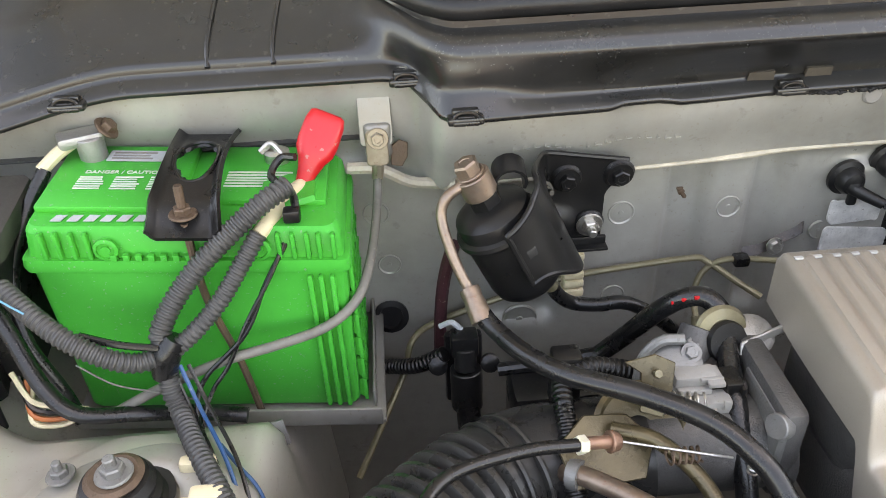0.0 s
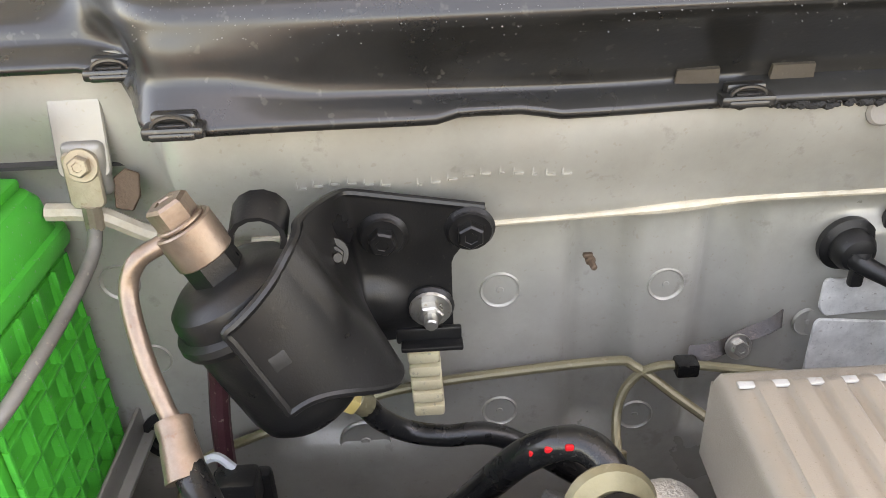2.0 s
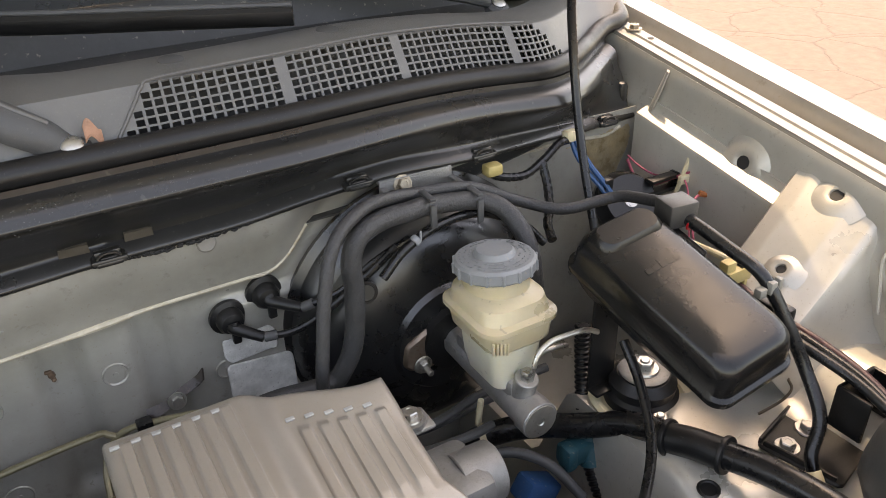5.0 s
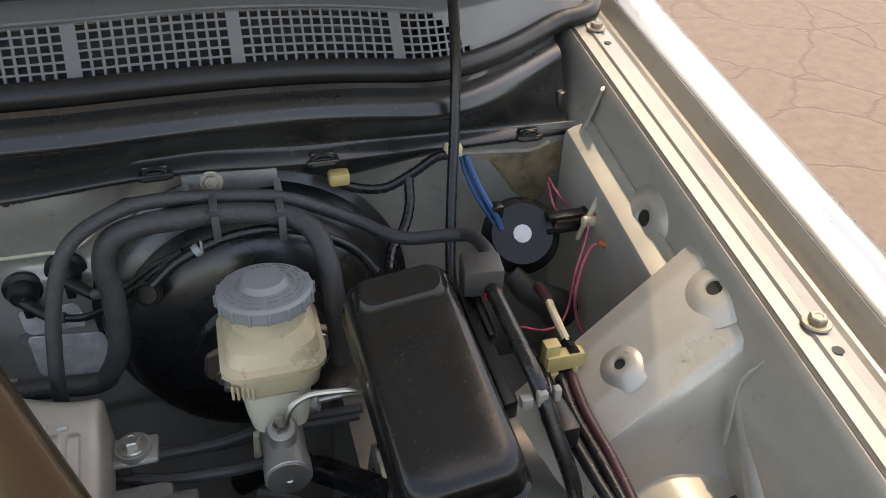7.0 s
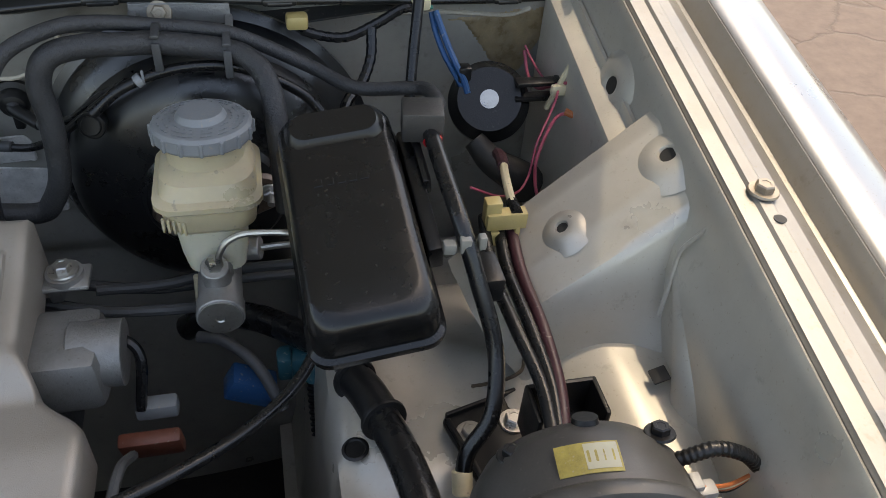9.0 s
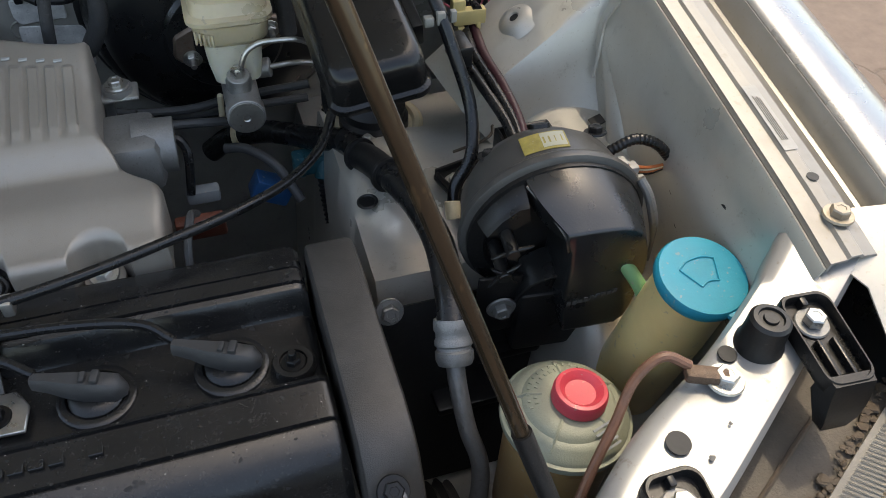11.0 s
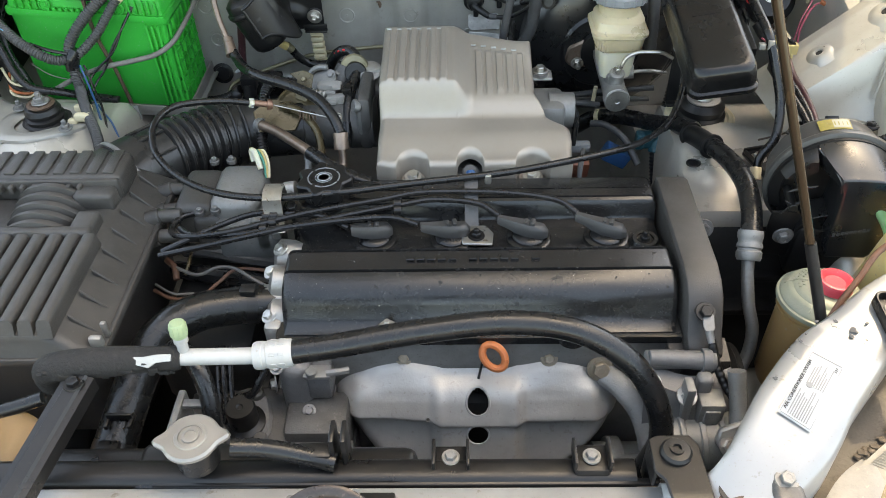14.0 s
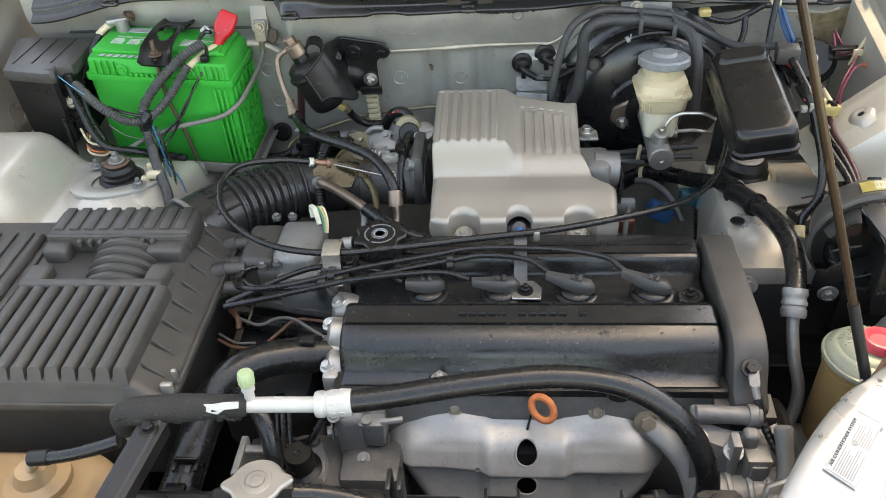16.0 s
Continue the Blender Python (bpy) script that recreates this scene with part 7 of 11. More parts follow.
# horn in the rear corner
ho = thing("horn", (0.478, 0.425, 1.0), "round black horn with a silver sticker in the firewall corner", "horn")
HD = V((-0.20, -0.70, 0.62)).normalized()
HC = V((0.470, 0.420, 1.032))
part("body", lathe([(0.0, -0.05), (0.020, -0.05), (0.032, -0.035), (0.037, -0.022), (0.037, -0.014), (0.0335, -0.010), (0.030, -0.002), (0.0285, 0.0), (0.0, 0.0)], aim(HC, HD), 44), "black", ho, "", 30)
part("sticker", lathe([(0, 0), (0.0085, 0), (0.0085, 0.0006), (0, 0.0006)], aim(HC + HD * 0.0002, HD), 24), "steel", ho, "round silver sticker")
part("mount", J(rbox((0.512, 0.418, 1.0335), (0.040, 0.012, 0.004), 0.001), rbox((0.512, 0.418, 1.0480), (0.040, 0.012, 0.004), 0.001), rbox((0.531, 0.419, 1.041), (0.005, 0.012, 0.019), 0.001), rbox((0.498, 0.424, 1.041), (0.010, 0.006, 0.016), 0.001)), "black", ho, "black looped mounting strap")
part("mount", rbox((0.45, 0.44, 1.03), (0.012, 0.012, 0.05), 0.002), "black", ho)
part("trumpet_neck", tube([(0.455, 0.405, 1.000), (0.470, 0.392, 0.985), (0.490, 0.388, 0.972), (0.505, 0.395, 0.955)], 0.014, 14, 5, radii=[0.010, 0.013, 0.016, 0.020]), "dark", ho)

wr = thing("corner_wiring", (0.5, 0.42, 1.03), "loose red, blue and brown wires tied in the rear corner", "wiring")
for pts, mt, r in (([(0.5195, 0.482, 1.050), (0.5226, 0.470, 1.0430), (0.526, 0.448, 1.038), (0.527, 0.425, 1.043), (0.526, 0.406, 1.050), (0.521, 0.392, 1.047), (0.509, 0.375, 1.036), (0.498, 0.362, 1.024), (0.494, 0.356, 1.010), (0.490, 0.350, 0.996), (0.478, 0.338, 0.990), (0.455, 0.322, 1.000), (0.425, 0.304, 1.025)], "pink_wire", 0.0011),
                   ([(0.5195, 0.482, 1.045), (0.521, 0.468, 1.028), (0.523, 0.445, 1.026), (0.527, 0.420, 1.042), (0.532, 0.400, 1.056), (0.539, 0.388, 1.062), (0.541, 0.380, 1.056), (0.538, 0.374, 1.046), (0.531, 0.372, 1.040)], "pink_wire", 0.0016),
                   ([(0.531, 0.372, 1.040), (0.521, 0.376, 1.040), (0.511, 0.370, 1.034), (0.500, 0.358, 1.020), (0.495, 0.350, 1.006), (0.497, 0.344, 0.985), (0.505, 0.335, 0.965)], "pink_wire", 0.0015),
                   ([(0.541, 0.381, 1.057), (0.5385, 0.374, 1.047), (0.532, 0.372, 1.041), (0.524, 0.376, 1.043)], "orange", 0.0032),
                   ([(0.427, 0.468, 1.094), (0.431, 0.462, 1.083), (0.437, 0.452, 1.068), (0.443, 0.440, 1.055), (0.449, 0.434, 1.044), (0.452, 0.428, 1.034)], "blue", 0.0030),
                   ([(0.424, 0.470, 1.092), (0.427, 0.464, 1.078), (0.433, 0.452, 1.062), (0.440, 0.442, 1.050), (0.446, 0.436, 1.040), (0.450, 0.430, 1.030)], "blue", 0.0026),
                   ([(0.385, 0.458, 1.094), (0.398, 0.462, 1.098), (0.412, 0.466, 1.100), (0.424, 0.468, 1.097)], "green_wire", 0.0018)):
    part("wire", tube(pts, r, 8), mt, wr)
part("tie", J(rbox((0.5265, 0.404, 1.052), (0.004, 0.004, 0.050), 0.001, 2, Matrix.Rotation(0.35, 4, "Y")), rbox((0.5255, 0.401, 1.049), (0.014, 0.006, 0.010), 0.002)), "cream", wr, "pale cable tie")
part("taped_loom", tube([(0.300, 0.455, 1.098), (0.315, 0.448, 1.088), (0.345, 0.446, 1.083), (0.372, 0.450, 1.092), (0.395, 0.456, 1.102), (0.41, 0.458, 1.102)], 0.0045, 10, pitch=0.007, depth=0.08), "hose", wr, "taped black loom")
part("taped_loom", tube([(0.368, 0.448, 1.090), (0.366, 0.435, 1.070), (0.356, 0.418, 1.055), (0.342, 0.402, 1.048), (0.335, 0.385, 1.04)], 0.0048, 10, pitch=0.008, depth=0.08), "hose", wr)
part("plug", rbox((0.307, 0.448, 1.098), (0.018, 0.014, 0.012), 0.003), "yellow", wr, "cream plug")
part("plug", rbox((0.412, 0.459, 1.106), (0.016, 0.012, 0.012), 0.003), "cream", wr)
def smear(x, z):
    """Thickness of the sealant on the firewall at x, z; nothing where it is below zero."""
    n = noise.noise(V((x * 60, z * 60, 3.0))) * 0.5 + noise.noise(V((x * 190, z * 190, 8.0))) * 0.3
    top = 1.073 + 0.10 * (x - 0.50)
    low = 1.062 - 0.058 * smoothstep(0.455, 0.515, x) + 0.038 * smoothstep(0.523, 0.549, x)
    edge = min((top - z) / 0.006, (z - low) / 0.007, (x - 0.40) / 0.02, (0.549 - x) / 0.006)
    wave = math.sin((z - 0.15 * (x - 0.45) + 0.006 * n) * 700) * (0.5 + n)
    return min(1.0, edge + n) * 0.0022 + 0.0003 * wave
sbm = bmesh.new()
grid = {}
for i in range(100):
    for j in range(60):
        x, z = 0.398 + 0.0016 * i, 0.998 + 0.0015 * j
        h = smear(x, z)
        if h > 0.0006:
            grid[(i, j)] = sbm.verts.new((x, firewall_y(x, z) - 0.0012 - h, z))
for i in range(99):
    for j in range(59):
        q = [grid.get(c) for c in ((i, j), (i + 1, j), (i + 1, j + 1), (i, j + 1))]
        if all(q):
            sbm.faces.new(q)
bmesh.ops.solidify(sbm, geom=sbm.faces[:], thickness=0.0015)
part("sealant", sbm, "glue", wr, "rippled smear of dried tan sealant", 60)
part("sealant_ridge", tube([(x, firewall_y(x, z) - 0.002, z) for x, z in ((0.36, 1.079), (0.40, 1.076), (0.44, 1.074), (0.48, 1.070), (0.51, 1.068), (0.53, 1.074))], 0.0026, 7, 5, flat=0.7), "sealer", wr)

wh = thing("washer_hose", (0.40, 0.42, 1.05), "thin black washer hose hanging from the bonnet", "hose")
part("hose", tube([(0.391, 0.375, 1.000), (0.391, 0.389, 1.037), (0.399, 0.418, 1.085), (0.408, 0.445, 1.135), (0.412, 0.462, 1.19), (0.408, 0.466, 1.25), (0.395, 0.455, 1.34), (0.38, 0.45, 1.44)], 0.0046, 12), "hose", wh)

# ---- cruise control actuator: grey dome with a rolled rim and black moulded front ----
ac = thing("cruise_control_actuator", (0.42, 0.0, 0.92), "round black actuator with a rolled grey rim and a yellow label", "actuator")
AD = V((-0.098, -0.992, -0.082)).normalized()
A0 = V((0.4259, 0.0237, 0.9908))
AM = aim(A0, AD, 0)
U3 = V((0, 0, 1)) - AD * AD.z; U3.normalize()
R3 = AD.cross(U3); R3 = R3 if R3.x > 0 else -R3
def AP(u, w, d):
    return A0 + R3 * u + U3 * w + AD * d
def AR(r, a, d):
    return AP(r * math.cos(radians(a)), r * math.sin(radians(a)), d)
part("dome", lathe([(0.0, -0.058), (0.030, -0.056), (0.052, -0.047), (0.061, -0.034), (0.0645, -0.016), (0.0660, -0.006), (0.0690, -0.004), (0.0712, 0.0), (0.0706, 0.004), (0.0670, 0.0065), (0.0, 0.0065)], AM, 64), "dome_grey", ac, "dark grey pressed dome with a rolled rim", 40)
part("front_case", lathe([(0.0, 0.006), (0.0665, 0.006), (0.0665, 0.010), (0.055, 0.013), (0.052, 0.009), (0.0, 0.009)], AM, 48), "black", ac)
# moulded shroud: the rear edge follows the rim, the front edge is a straight bevel over a flat face
def shroud(rear, front, d0, d1, k=0.94):
    cu, cw = sum(p[0] for p in front) / len(front), sum(p[1] for p in front) / len(front)
    rings = []
    for j in range(7):
        t = j / 6
        rings.append([AP(a[0] + (b[0] - a[0]) * t ** 1.6, a[1] + (b[1] - a[1]) * t ** 1.6, d0 + (d1 - d0) * t) for a, b in zip(rear, front)])
    rings.append([AP(cu + (u - cu) * 0.98, cw + (w - cw) * 0.98, d1 + 0.0018) for u, w in front])
    rings.append([AP(cu + (u - cu) * k, cw + (w - cw) * k, d1 + 0.0026) for u, w in front])
    return loft(rings)
rear = [(-0.030, 0.058)] + [(0.0655 * math.cos(radians(a)), 0.0655 * math.sin(radians(a))) for a in (110, 100, 90, 80, 70, 60, 50, 40, 30, 18, 5, -10, -25, -40, -55, -68)] + [(0.004, -0.066), (-0.004, -0.035), (-0.004, 0.010), (-0.006, 0.028), (-0.024, 0.034)]
front = [(-0.012, 0.0475), (-0.007, 0.0485), (0.002, 0.049), (0.011, 0.0492), (0.020, 0.049), (0.028, 0.0484), (0.035, 0.047), (0.041, 0.043), (0.046, 0.036), (0.050, 0.026), (0.053, 0.014), (0.055, 0.0), (0.055, -0.015), (0.055, -0.03), (0.054, -0.045), (0.052, -0.058), (0.046, -0.066), (0.004, -0.068), (-0.002, -0.035), (-0.005, 0.010), (-0.0075, 0.030), (-0.012, 0.040)]
part("shroud", shroud(rear, front, 0.009, 0.053), "gloss_black", ac, "glossy moulded black plastic shroud", 40)
part("shroud_lip", tube([AP(-0.030, 0.056, 0.014), AP(-0.020, 0.0505, 0.034), AP(-0.0125, 0.044, 0.052), AP(-0.0085, 0.030, 0.054)], 0.0013, 7, 4), "gloss_black", ac)
wing_r = [(-0.061, 0.022), (-0.052, 0.038), (-0.038, 0.052), (-0.031, 0.055), (-0.027, 0.036), (-0.040, 0.026)]
wing_f = [(-0.058, 0.022), (-0.049, 0.036), (-0.037, 0.047), (-0.030, 0.048), (-0.027, 0.034), (-0.040, 0.025)]
part("wing", shroud(wing_r, wing_f, 0.009, 0.024), "black", ac, "black moulded wing under the rim")
part("lower_case", J(move(rbox((0, 0, 0), (0.090, 0.075, 0.050), 0.006), frame_of(AP(0.018, -0.080, 0.012), R3, U3)), cyl(AP(0.005, -0.045, 0.006), AP(0.005, -0.050, 0.032), 0.034, seg=28)), "black", ac)
part("side_rod", tube([AP(0.060, 0.040, 0.004), AP(0.066, 0.030, 0.012), AP(0.072, 0.010, 0.020), AP(0.076, -0.012, 0.022), AP(0.077, -0.032, 0.024)], 0.0032, 10, radii=[0.0034, 0.0036, 0.0036, 0.0016, 0.0014]), "alu_grey", ac, "thin grey steel rod")
def star(u, w, d, r, spin):
    pts = []
    for i in range(8):
        rr = r * (1.0 if i % 4 == 0 else 0.8) if i % 2 == 0 else r * 0.22
        pts.append((rr * math.cos(i * math.pi / 4 + spin), rr * math.sin(i * math.pi / 4 + spin)))
    return plate(pts, 0.003, frame_of(AP(u, w, d), R3 + AD * 0.15, U3))
part("star_clip", star(-0.044, 0.024, 0.042, 0.0165, 0.45), "black", ac, "dusty star-shaped clip")
part("star_clip", star(-0.046, -0.004, 0.040, 0.0175, 0.9), "black", ac, "dusty star-shaped clip")
part("clip_post", J(cyl(AP(-0.044, 0.024, 0.010), AP(-0.044, 0.024, 0.047), 0.005), cyl(AP(-0.046, -0.004, 0.010), AP(-0.046, -0.004, 0.045), 0.005)), "black", ac)
bolt(ac, AP(-0.039, -0.060, 0.030), AD, 0.0075, "alu_grey", "nut")
part("nut_arm", J(move(rbox((0, 0, 0), (0.034, 0.070, 0.004), 0.0015), frame_of(AP(-0.042, -0.060, 0.026), R3, U3))), "steel_black", ac)
lab = [[AR(0.0656 + (0.0008 if 0.1 < k < 0.9 else 0.0004), a, d) for a in [84 + 3.6 * i for i in range(9)]] for k, d in ((0, -0.027), (0.3, -0.022), (0.7, -0.016), (1, -0.010))]
part("label", sheet(lab, 0.0004), "label_y", ac, "worn yellow label")
part("label_patch", sheet([[AR(0.0664, a, d) for a in [85 + 3.0 * i for i in range(6)]] for d in (-0.026, -0.019, -0.012)], 0.0003), "label_pale", ac, "bleached part of the label")
me = finish(rbox((0, 0, 0), (0.0030, 0.0045, 0.0006), 0, 1)); me.materials.append(M["grille"])
for i in range(9):
    placed("raised_mark", me, ac, frame_of(AP(0.002 + 0.0042 * i, -0.030 + 0.0012 * i, 0.0560), R3, U3))
part("harness_sleeve", tube([(0.470, 0.046, 1.024), (0.480, 0.043, 1.034), (0.495, 0.041, 1.041), (0.513, 0.039, 1.034), (0.528, 0.038, 1.018)], 0.0044, 10, pitch=0.0034, depth=0.10), "black", ac, "corrugated sleeve")
for k in range(4):
    part("wire", tube([(0.482, 0.026 + 0.003 * k, 1.031 - 0.003 * k), (0.503, 0.030, 1.021 - 0.002 * k), (0.527, 0.039, 1.012 - 0.001 * k)], 0.0013, 6), ("orange", "cream", "orange", "hose")[k], ac)
part("plug", J(rbox((0.485, 0.026, 1.026), (0.012, 0.010, 0.010), 0.002), rbox((0.491, 0.020, 1.018), (0.010, 0.008, 0.010), 0.002), rbox((0.480, 0.029, 1.031), (0.006, 0.010, 0.006), 0.001)), "conn_grey", ac, "grey plastic plug")
part("mount_bracket", J(rbox((0.442, 0.125, 0.985), (0.045, 0.004, 0.040), 0.002), rbox((0.420, 0.112, 0.985), (0.004, 0.03, 0.040), 0.002), rbox((0.464, 0.112, 0.985), (0.004, 0.03, 0.040), 0.002)), "black", ac, "black pressed bracket")
part("cable_boot", lathe([(0.018, 0), (0.016, 0.006), (0.009, 0.010), (0.007, 0.022), (0, 0.022)], aim((0.428, 0.056, 1.030), (0, 0.5, 0.8)), 22), "rubber", ac)
for p in ((0.388, 0.062, 1.03), (0.468, 0.055, 1.042)):
    bolt(ac, p, (0, 0.3, 1), 0.0055, "steel_black")

# ---- power steering tank and washer filler ----
ps = thing("power_steering_tank", (0.395, -0.10, 0.86), "amber stained fluid tank with a grey-green lid and faded red cap", "fluid tank")
PT = V((0.05, 0.03, 1)).normalized()
PC = V((0.395, -0.098, 0.930))
part("tank", lathe([(0.0, -0.13), (0.034, -0.13), (0.038, -0.12), (0.040, -0.03), (0.040, -0.002), (0.0, -0.002)], aim(PC, PT), 40), "amber", ps)
pl = part("lid", lathe([(0.0430, -0.006), (0.0442, -0.003), (0.0430, 0.001), (0.0405, 0.003), (0.0385, 0.0065), (0.0360, 0.0085), (0.0330, 0.0090), (0.0315, 0.0115), (0.0290, 0.0135), (0.0200, 0.0150), (0.0, 0.0155)], aim(PC, PT), 44), "sage", ps, "grey-green plastic lid")
for k in range(5):
    m = aim(PC, PT, 36 + 72 * k)
    part("lid_ridge", tube([m @ V((r, 0, h)) for r, h in ((0.020, 0.0150), (0.029, 0.0135), (0.033, 0.0098), (0.0405, 0.0038))], 0.0012, 6, 3), "sage", pl)
for k in range(26):
    m = aim(PC, PT, -70 + 5.2 * k)
    part("raised_print", move(rbox((0.0245 + 0.0045 * (k % 2), 0, 0.0146 - 0.0008 * (k % 2)), (0.0024, 0.0014, 0.0010), 0, 1), m), "sage", pl)
part("lid_rim", lathe([(0.043, -0.009), (0.0462, -0.008), (0.0468, -0.0055), (0.0462, -0.003), (0.043, -0.002)], aim(PC, PT), 48), "sage", ps)
part("lid_rim", lathe([(0.040, -0.022), (0.0425, -0.021), (0.0425, -0.018), (0.040, -0.017)], aim(PC, PT), 48), "amber", ps)
CC = PC + PT * 0.0145 + V((0.004, -0.003, 0))
part("cap", lathe([(0.0175, 0), (0.0190, 0.002), (0.0188, 0.010), (0.0175, 0.0125), (0.0150, 0.0130), (0.0120, 0.0105), (0.0105, 0.0085), (0.0, 0.008)], aim(CC, PT), 36), "pink", ps, "faded red filler cap")

part("print", bars(5, 0.018, 0.0035, 0, frame_of(PC + PT * 0.0155 + V((0.012, -0.026, -0.001)), (1, 0.3, 0), (-0.3, 1, 0.4))), "cap_grey", ps)
wa = thing("washer_filler", (0.488, -0.075, 0.93), "beige washer filler neck with a turquoise snap cap", "washer filler")
WT = V((0.03, -0.20, 1)).normalized()
W0 = V((0.4875, -0.077, 1.018))
part("neck", lathe([(0.0, -0.17), (0.030, -0.17), (0.029, -0.06), (0.027, -0.004), (0.0, -0.004)], aim(W0, WT), 36), "filler", wa)
wcap = part("cap", lathe([(0.0, -0.009), (0.030, -0.009), (0.0315, -0.006), (0.0315, -0.001), (0.030, 0.0015), (0.024, 0.002), (0.0, 0.0018)], aim(W0, WT), 40), "cyan", wa, "turquoise plastic cap with a raised wiper symbol")
part("thumb_tab", rbox((0.500, -0.106, 1.010), (0.020, 0.010, 0.004), 0.0015, 2, Matrix.Rotation(0.4, 4, "Z")), "cyan", wcap)
WMx = aim(W0 + WT * 0.0022, WT)
part("raised_symbol", move(J(tube([(-0.014, 0.008, 0), (-0.006, 0.012, 0), (0.006, 0.012, 0), (0.014, 0.008, 0)], 0.0007, 6, 4), tube([(-0.014, 0.008, 0), (-0.007, -0.008, 0)], 0.0007, 6, 2), tube([(0.014, 0.008, 0), (0.007, -0.008, 0)], 0.0007, 6, 2), tube([(-0.007, -0.008, 0), (0, -0.006, 0), (0.007, -0.008, 0)], 0.0007, 6, 3)), WMx), "cyan", wcap)
wb = thing("bonnet_rest_wire", (0.43, -0.16, 1.03), "brown tubed wire with a rusty ring terminal bolted to the panel", "ground wire")
part("tube", tube([(0.352, -0.187, 0.99), (0.362, -0.178, 1.005), (0.378, -0.165, 1.022), (0.393, -0.152, 1.040), (0.410, -0.148, 1.050), (0.424, -0.155, 1.046)], 0.0030, 10), "brown_dark", wb)
part("terminal", rbox((0.432, -0.162, 1.043), (0.026, 0.010, 0.008), 0.003, 2, Matrix.Rotation(-0.4, 4, "Z")), "rust", wb, "rusty terminal")
bolt(wb, (0.441, -0.166, 1.0405), (0, 0, 1), 0.0068, "steel")

# ---- prop rod ----
pr = thing("prop_rod", (0.345, -0.21, 0.95), "dark steel prop rod, brown reflection painted in, holding the bonnet up", "prop rod")
def rod_at(z):
    return (0.334 - 0.32 * (z - 1), -0.212 + 0.277 * (z - 1), z)
part("rod", tube([rod_at(0.94), rod_at(1.0), rod_at(1.3), rod_at(1.6), rod_at(2.035)], 0.0039, 14), "rod", pr)
part("rubber_grip", tube([rod_at(0.94), rod_at(1.0), rod_at(1.085)], 0.0050, 14), "rubber", pr)

# ---- right-hand air-conditioning pipe ----
ar = thing("refrigerant_hose", (0.33, 0.1, 0.92), "thick black hose crimped to a grey pipe by the tower", "hose")
part("hose", tube([(0.190, 0.345, 0.86), (0.215, 0.335, 0.882), (0.252, 0.312, 0.898), (0.290, 0.272, 0.912), (0.314, 0.235, 0.930), (0.330, 0.170, 0.948), (0.342, 0.110, 0.962), (0.347, 0.055, 0.966), (0.343, 0.010, 0.960), (0.337, -0.020, 0.948)], 0.0118, 16), "hose", ar)
part("sleeve", tube([(0.322, 0.198, 0.940), (0.328, 0.180, 0.9455), (0.334, 0.155, 0.951)], 0.0134, 16), "rubber", ar, "outer rubber sleeve")
for p, w in (((0.321, 0.200, 0.9395), (0.3, -1, 0.3)), ((0.3345, 0.153, 0.9515), (0.25, -1, 0.2))):
    part("sleeve_lip", lathe([(0.012, -0.002), (0.0160, -0.002), (0.0165, 0.0), (0.0160, 0.002), (0.012, 0.002)], aim(p, w), 24), "rubber", ar)
part("crimp", lathe([(0.0, 0), (0.0135, 0), (0.0142, 0.003), (0.0142, 0.008), (0.0130, 0.010), (0.0130, 0.014), (0.0142, 0.016), (0.0142, 0.019), (0.0128, 0.0205), (0.0128, 0.0225), (0.0142, 0.024), (0.0142, 0.030), (0.0125, 0.034), (0, 0.034)], aim((0.338, -0.014, 0.951), (-0.1, -0.62, -0.72)), 24), "alu_grey", ar, "crimped metal collar")
part("pipe", tube([(0.335, -0.033, 0.928), (0.334, -0.046, 0.912), (0.336, -0.066, 0.885), (0.342, -0.080, 0.860), (0.340, -0.092, 0.835), (0.330, -0.105, 0.812), (0.320, -0.120, 0.795), (0.316, -0.14, 0.775)], 0.0070, 14), "alu_grey", ar, "grey metal pipe")
part("fitting", J(rbox((0.316, -0.150, 0.775), (0.030, 0.034, 0.030), 0.008), cyl((0.30, -0.165, 0.785), (0.30, -0.180, 0.795), 0.010)), "alu", ar)
part("tie", J(cyl((0.208, 0.322, 0.915), (0.210, 0.320, 0.945), 0.003), lathe([(0.0125, -0.003), (0.0135, -0.003), (0.0135, 0.003), (0.0125, 0.003)], aim((0.222, 0.331, 0.885), (1, -0.5, 0.4)), 20)), "cream", ar, "pale cable tie")

# ---- lower clutter under the master cylinder ----
lc = thing("lower_harness", (0.26, 0.27, 0.88), "dark corrugated harness with blue connectors below the master cylinder", "wiring harness")
part("conduit", tube([(0.322, 0.318, 0.985), (0.320, 0.314, 0.962), (0.312, 0.300, 0.925), (0.302, 0.282, 0.895), (0.296, 0.262, 0.865), (0.296, 0.235, 0.83)], 0.0078, 12, pitch=0.005, depth=0.16), "black", lc)
part("blue_connector", rbox((0.242, 0.276, 0.855), (0.040, 0.024, 0.024), 0.003, 2, Matrix.Rotation(0.5, 4, "Y")), "blue", lc, "blue connector")
part("pipe", tube([(0.205, 0.300, 0.895), (0.225, 0.290, 0.898), (0.250, 0.268, 0.888), (0.268, 0.24, 0.862)], 0.005, 12), "grille", lc)
part("teal_connector", J(rbox((0.284, 0.272, 0.884), (0.034, 0.020, 0.022), 0.004), rbox((0.272, 0.268, 0.886), (0.012, 0.016, 0.026), 0.003), cyl((0.30, 0.276, 0.895), (0.296, 0.262, 0.868), 0.0105)), "teal", lc, "dark teal connector")
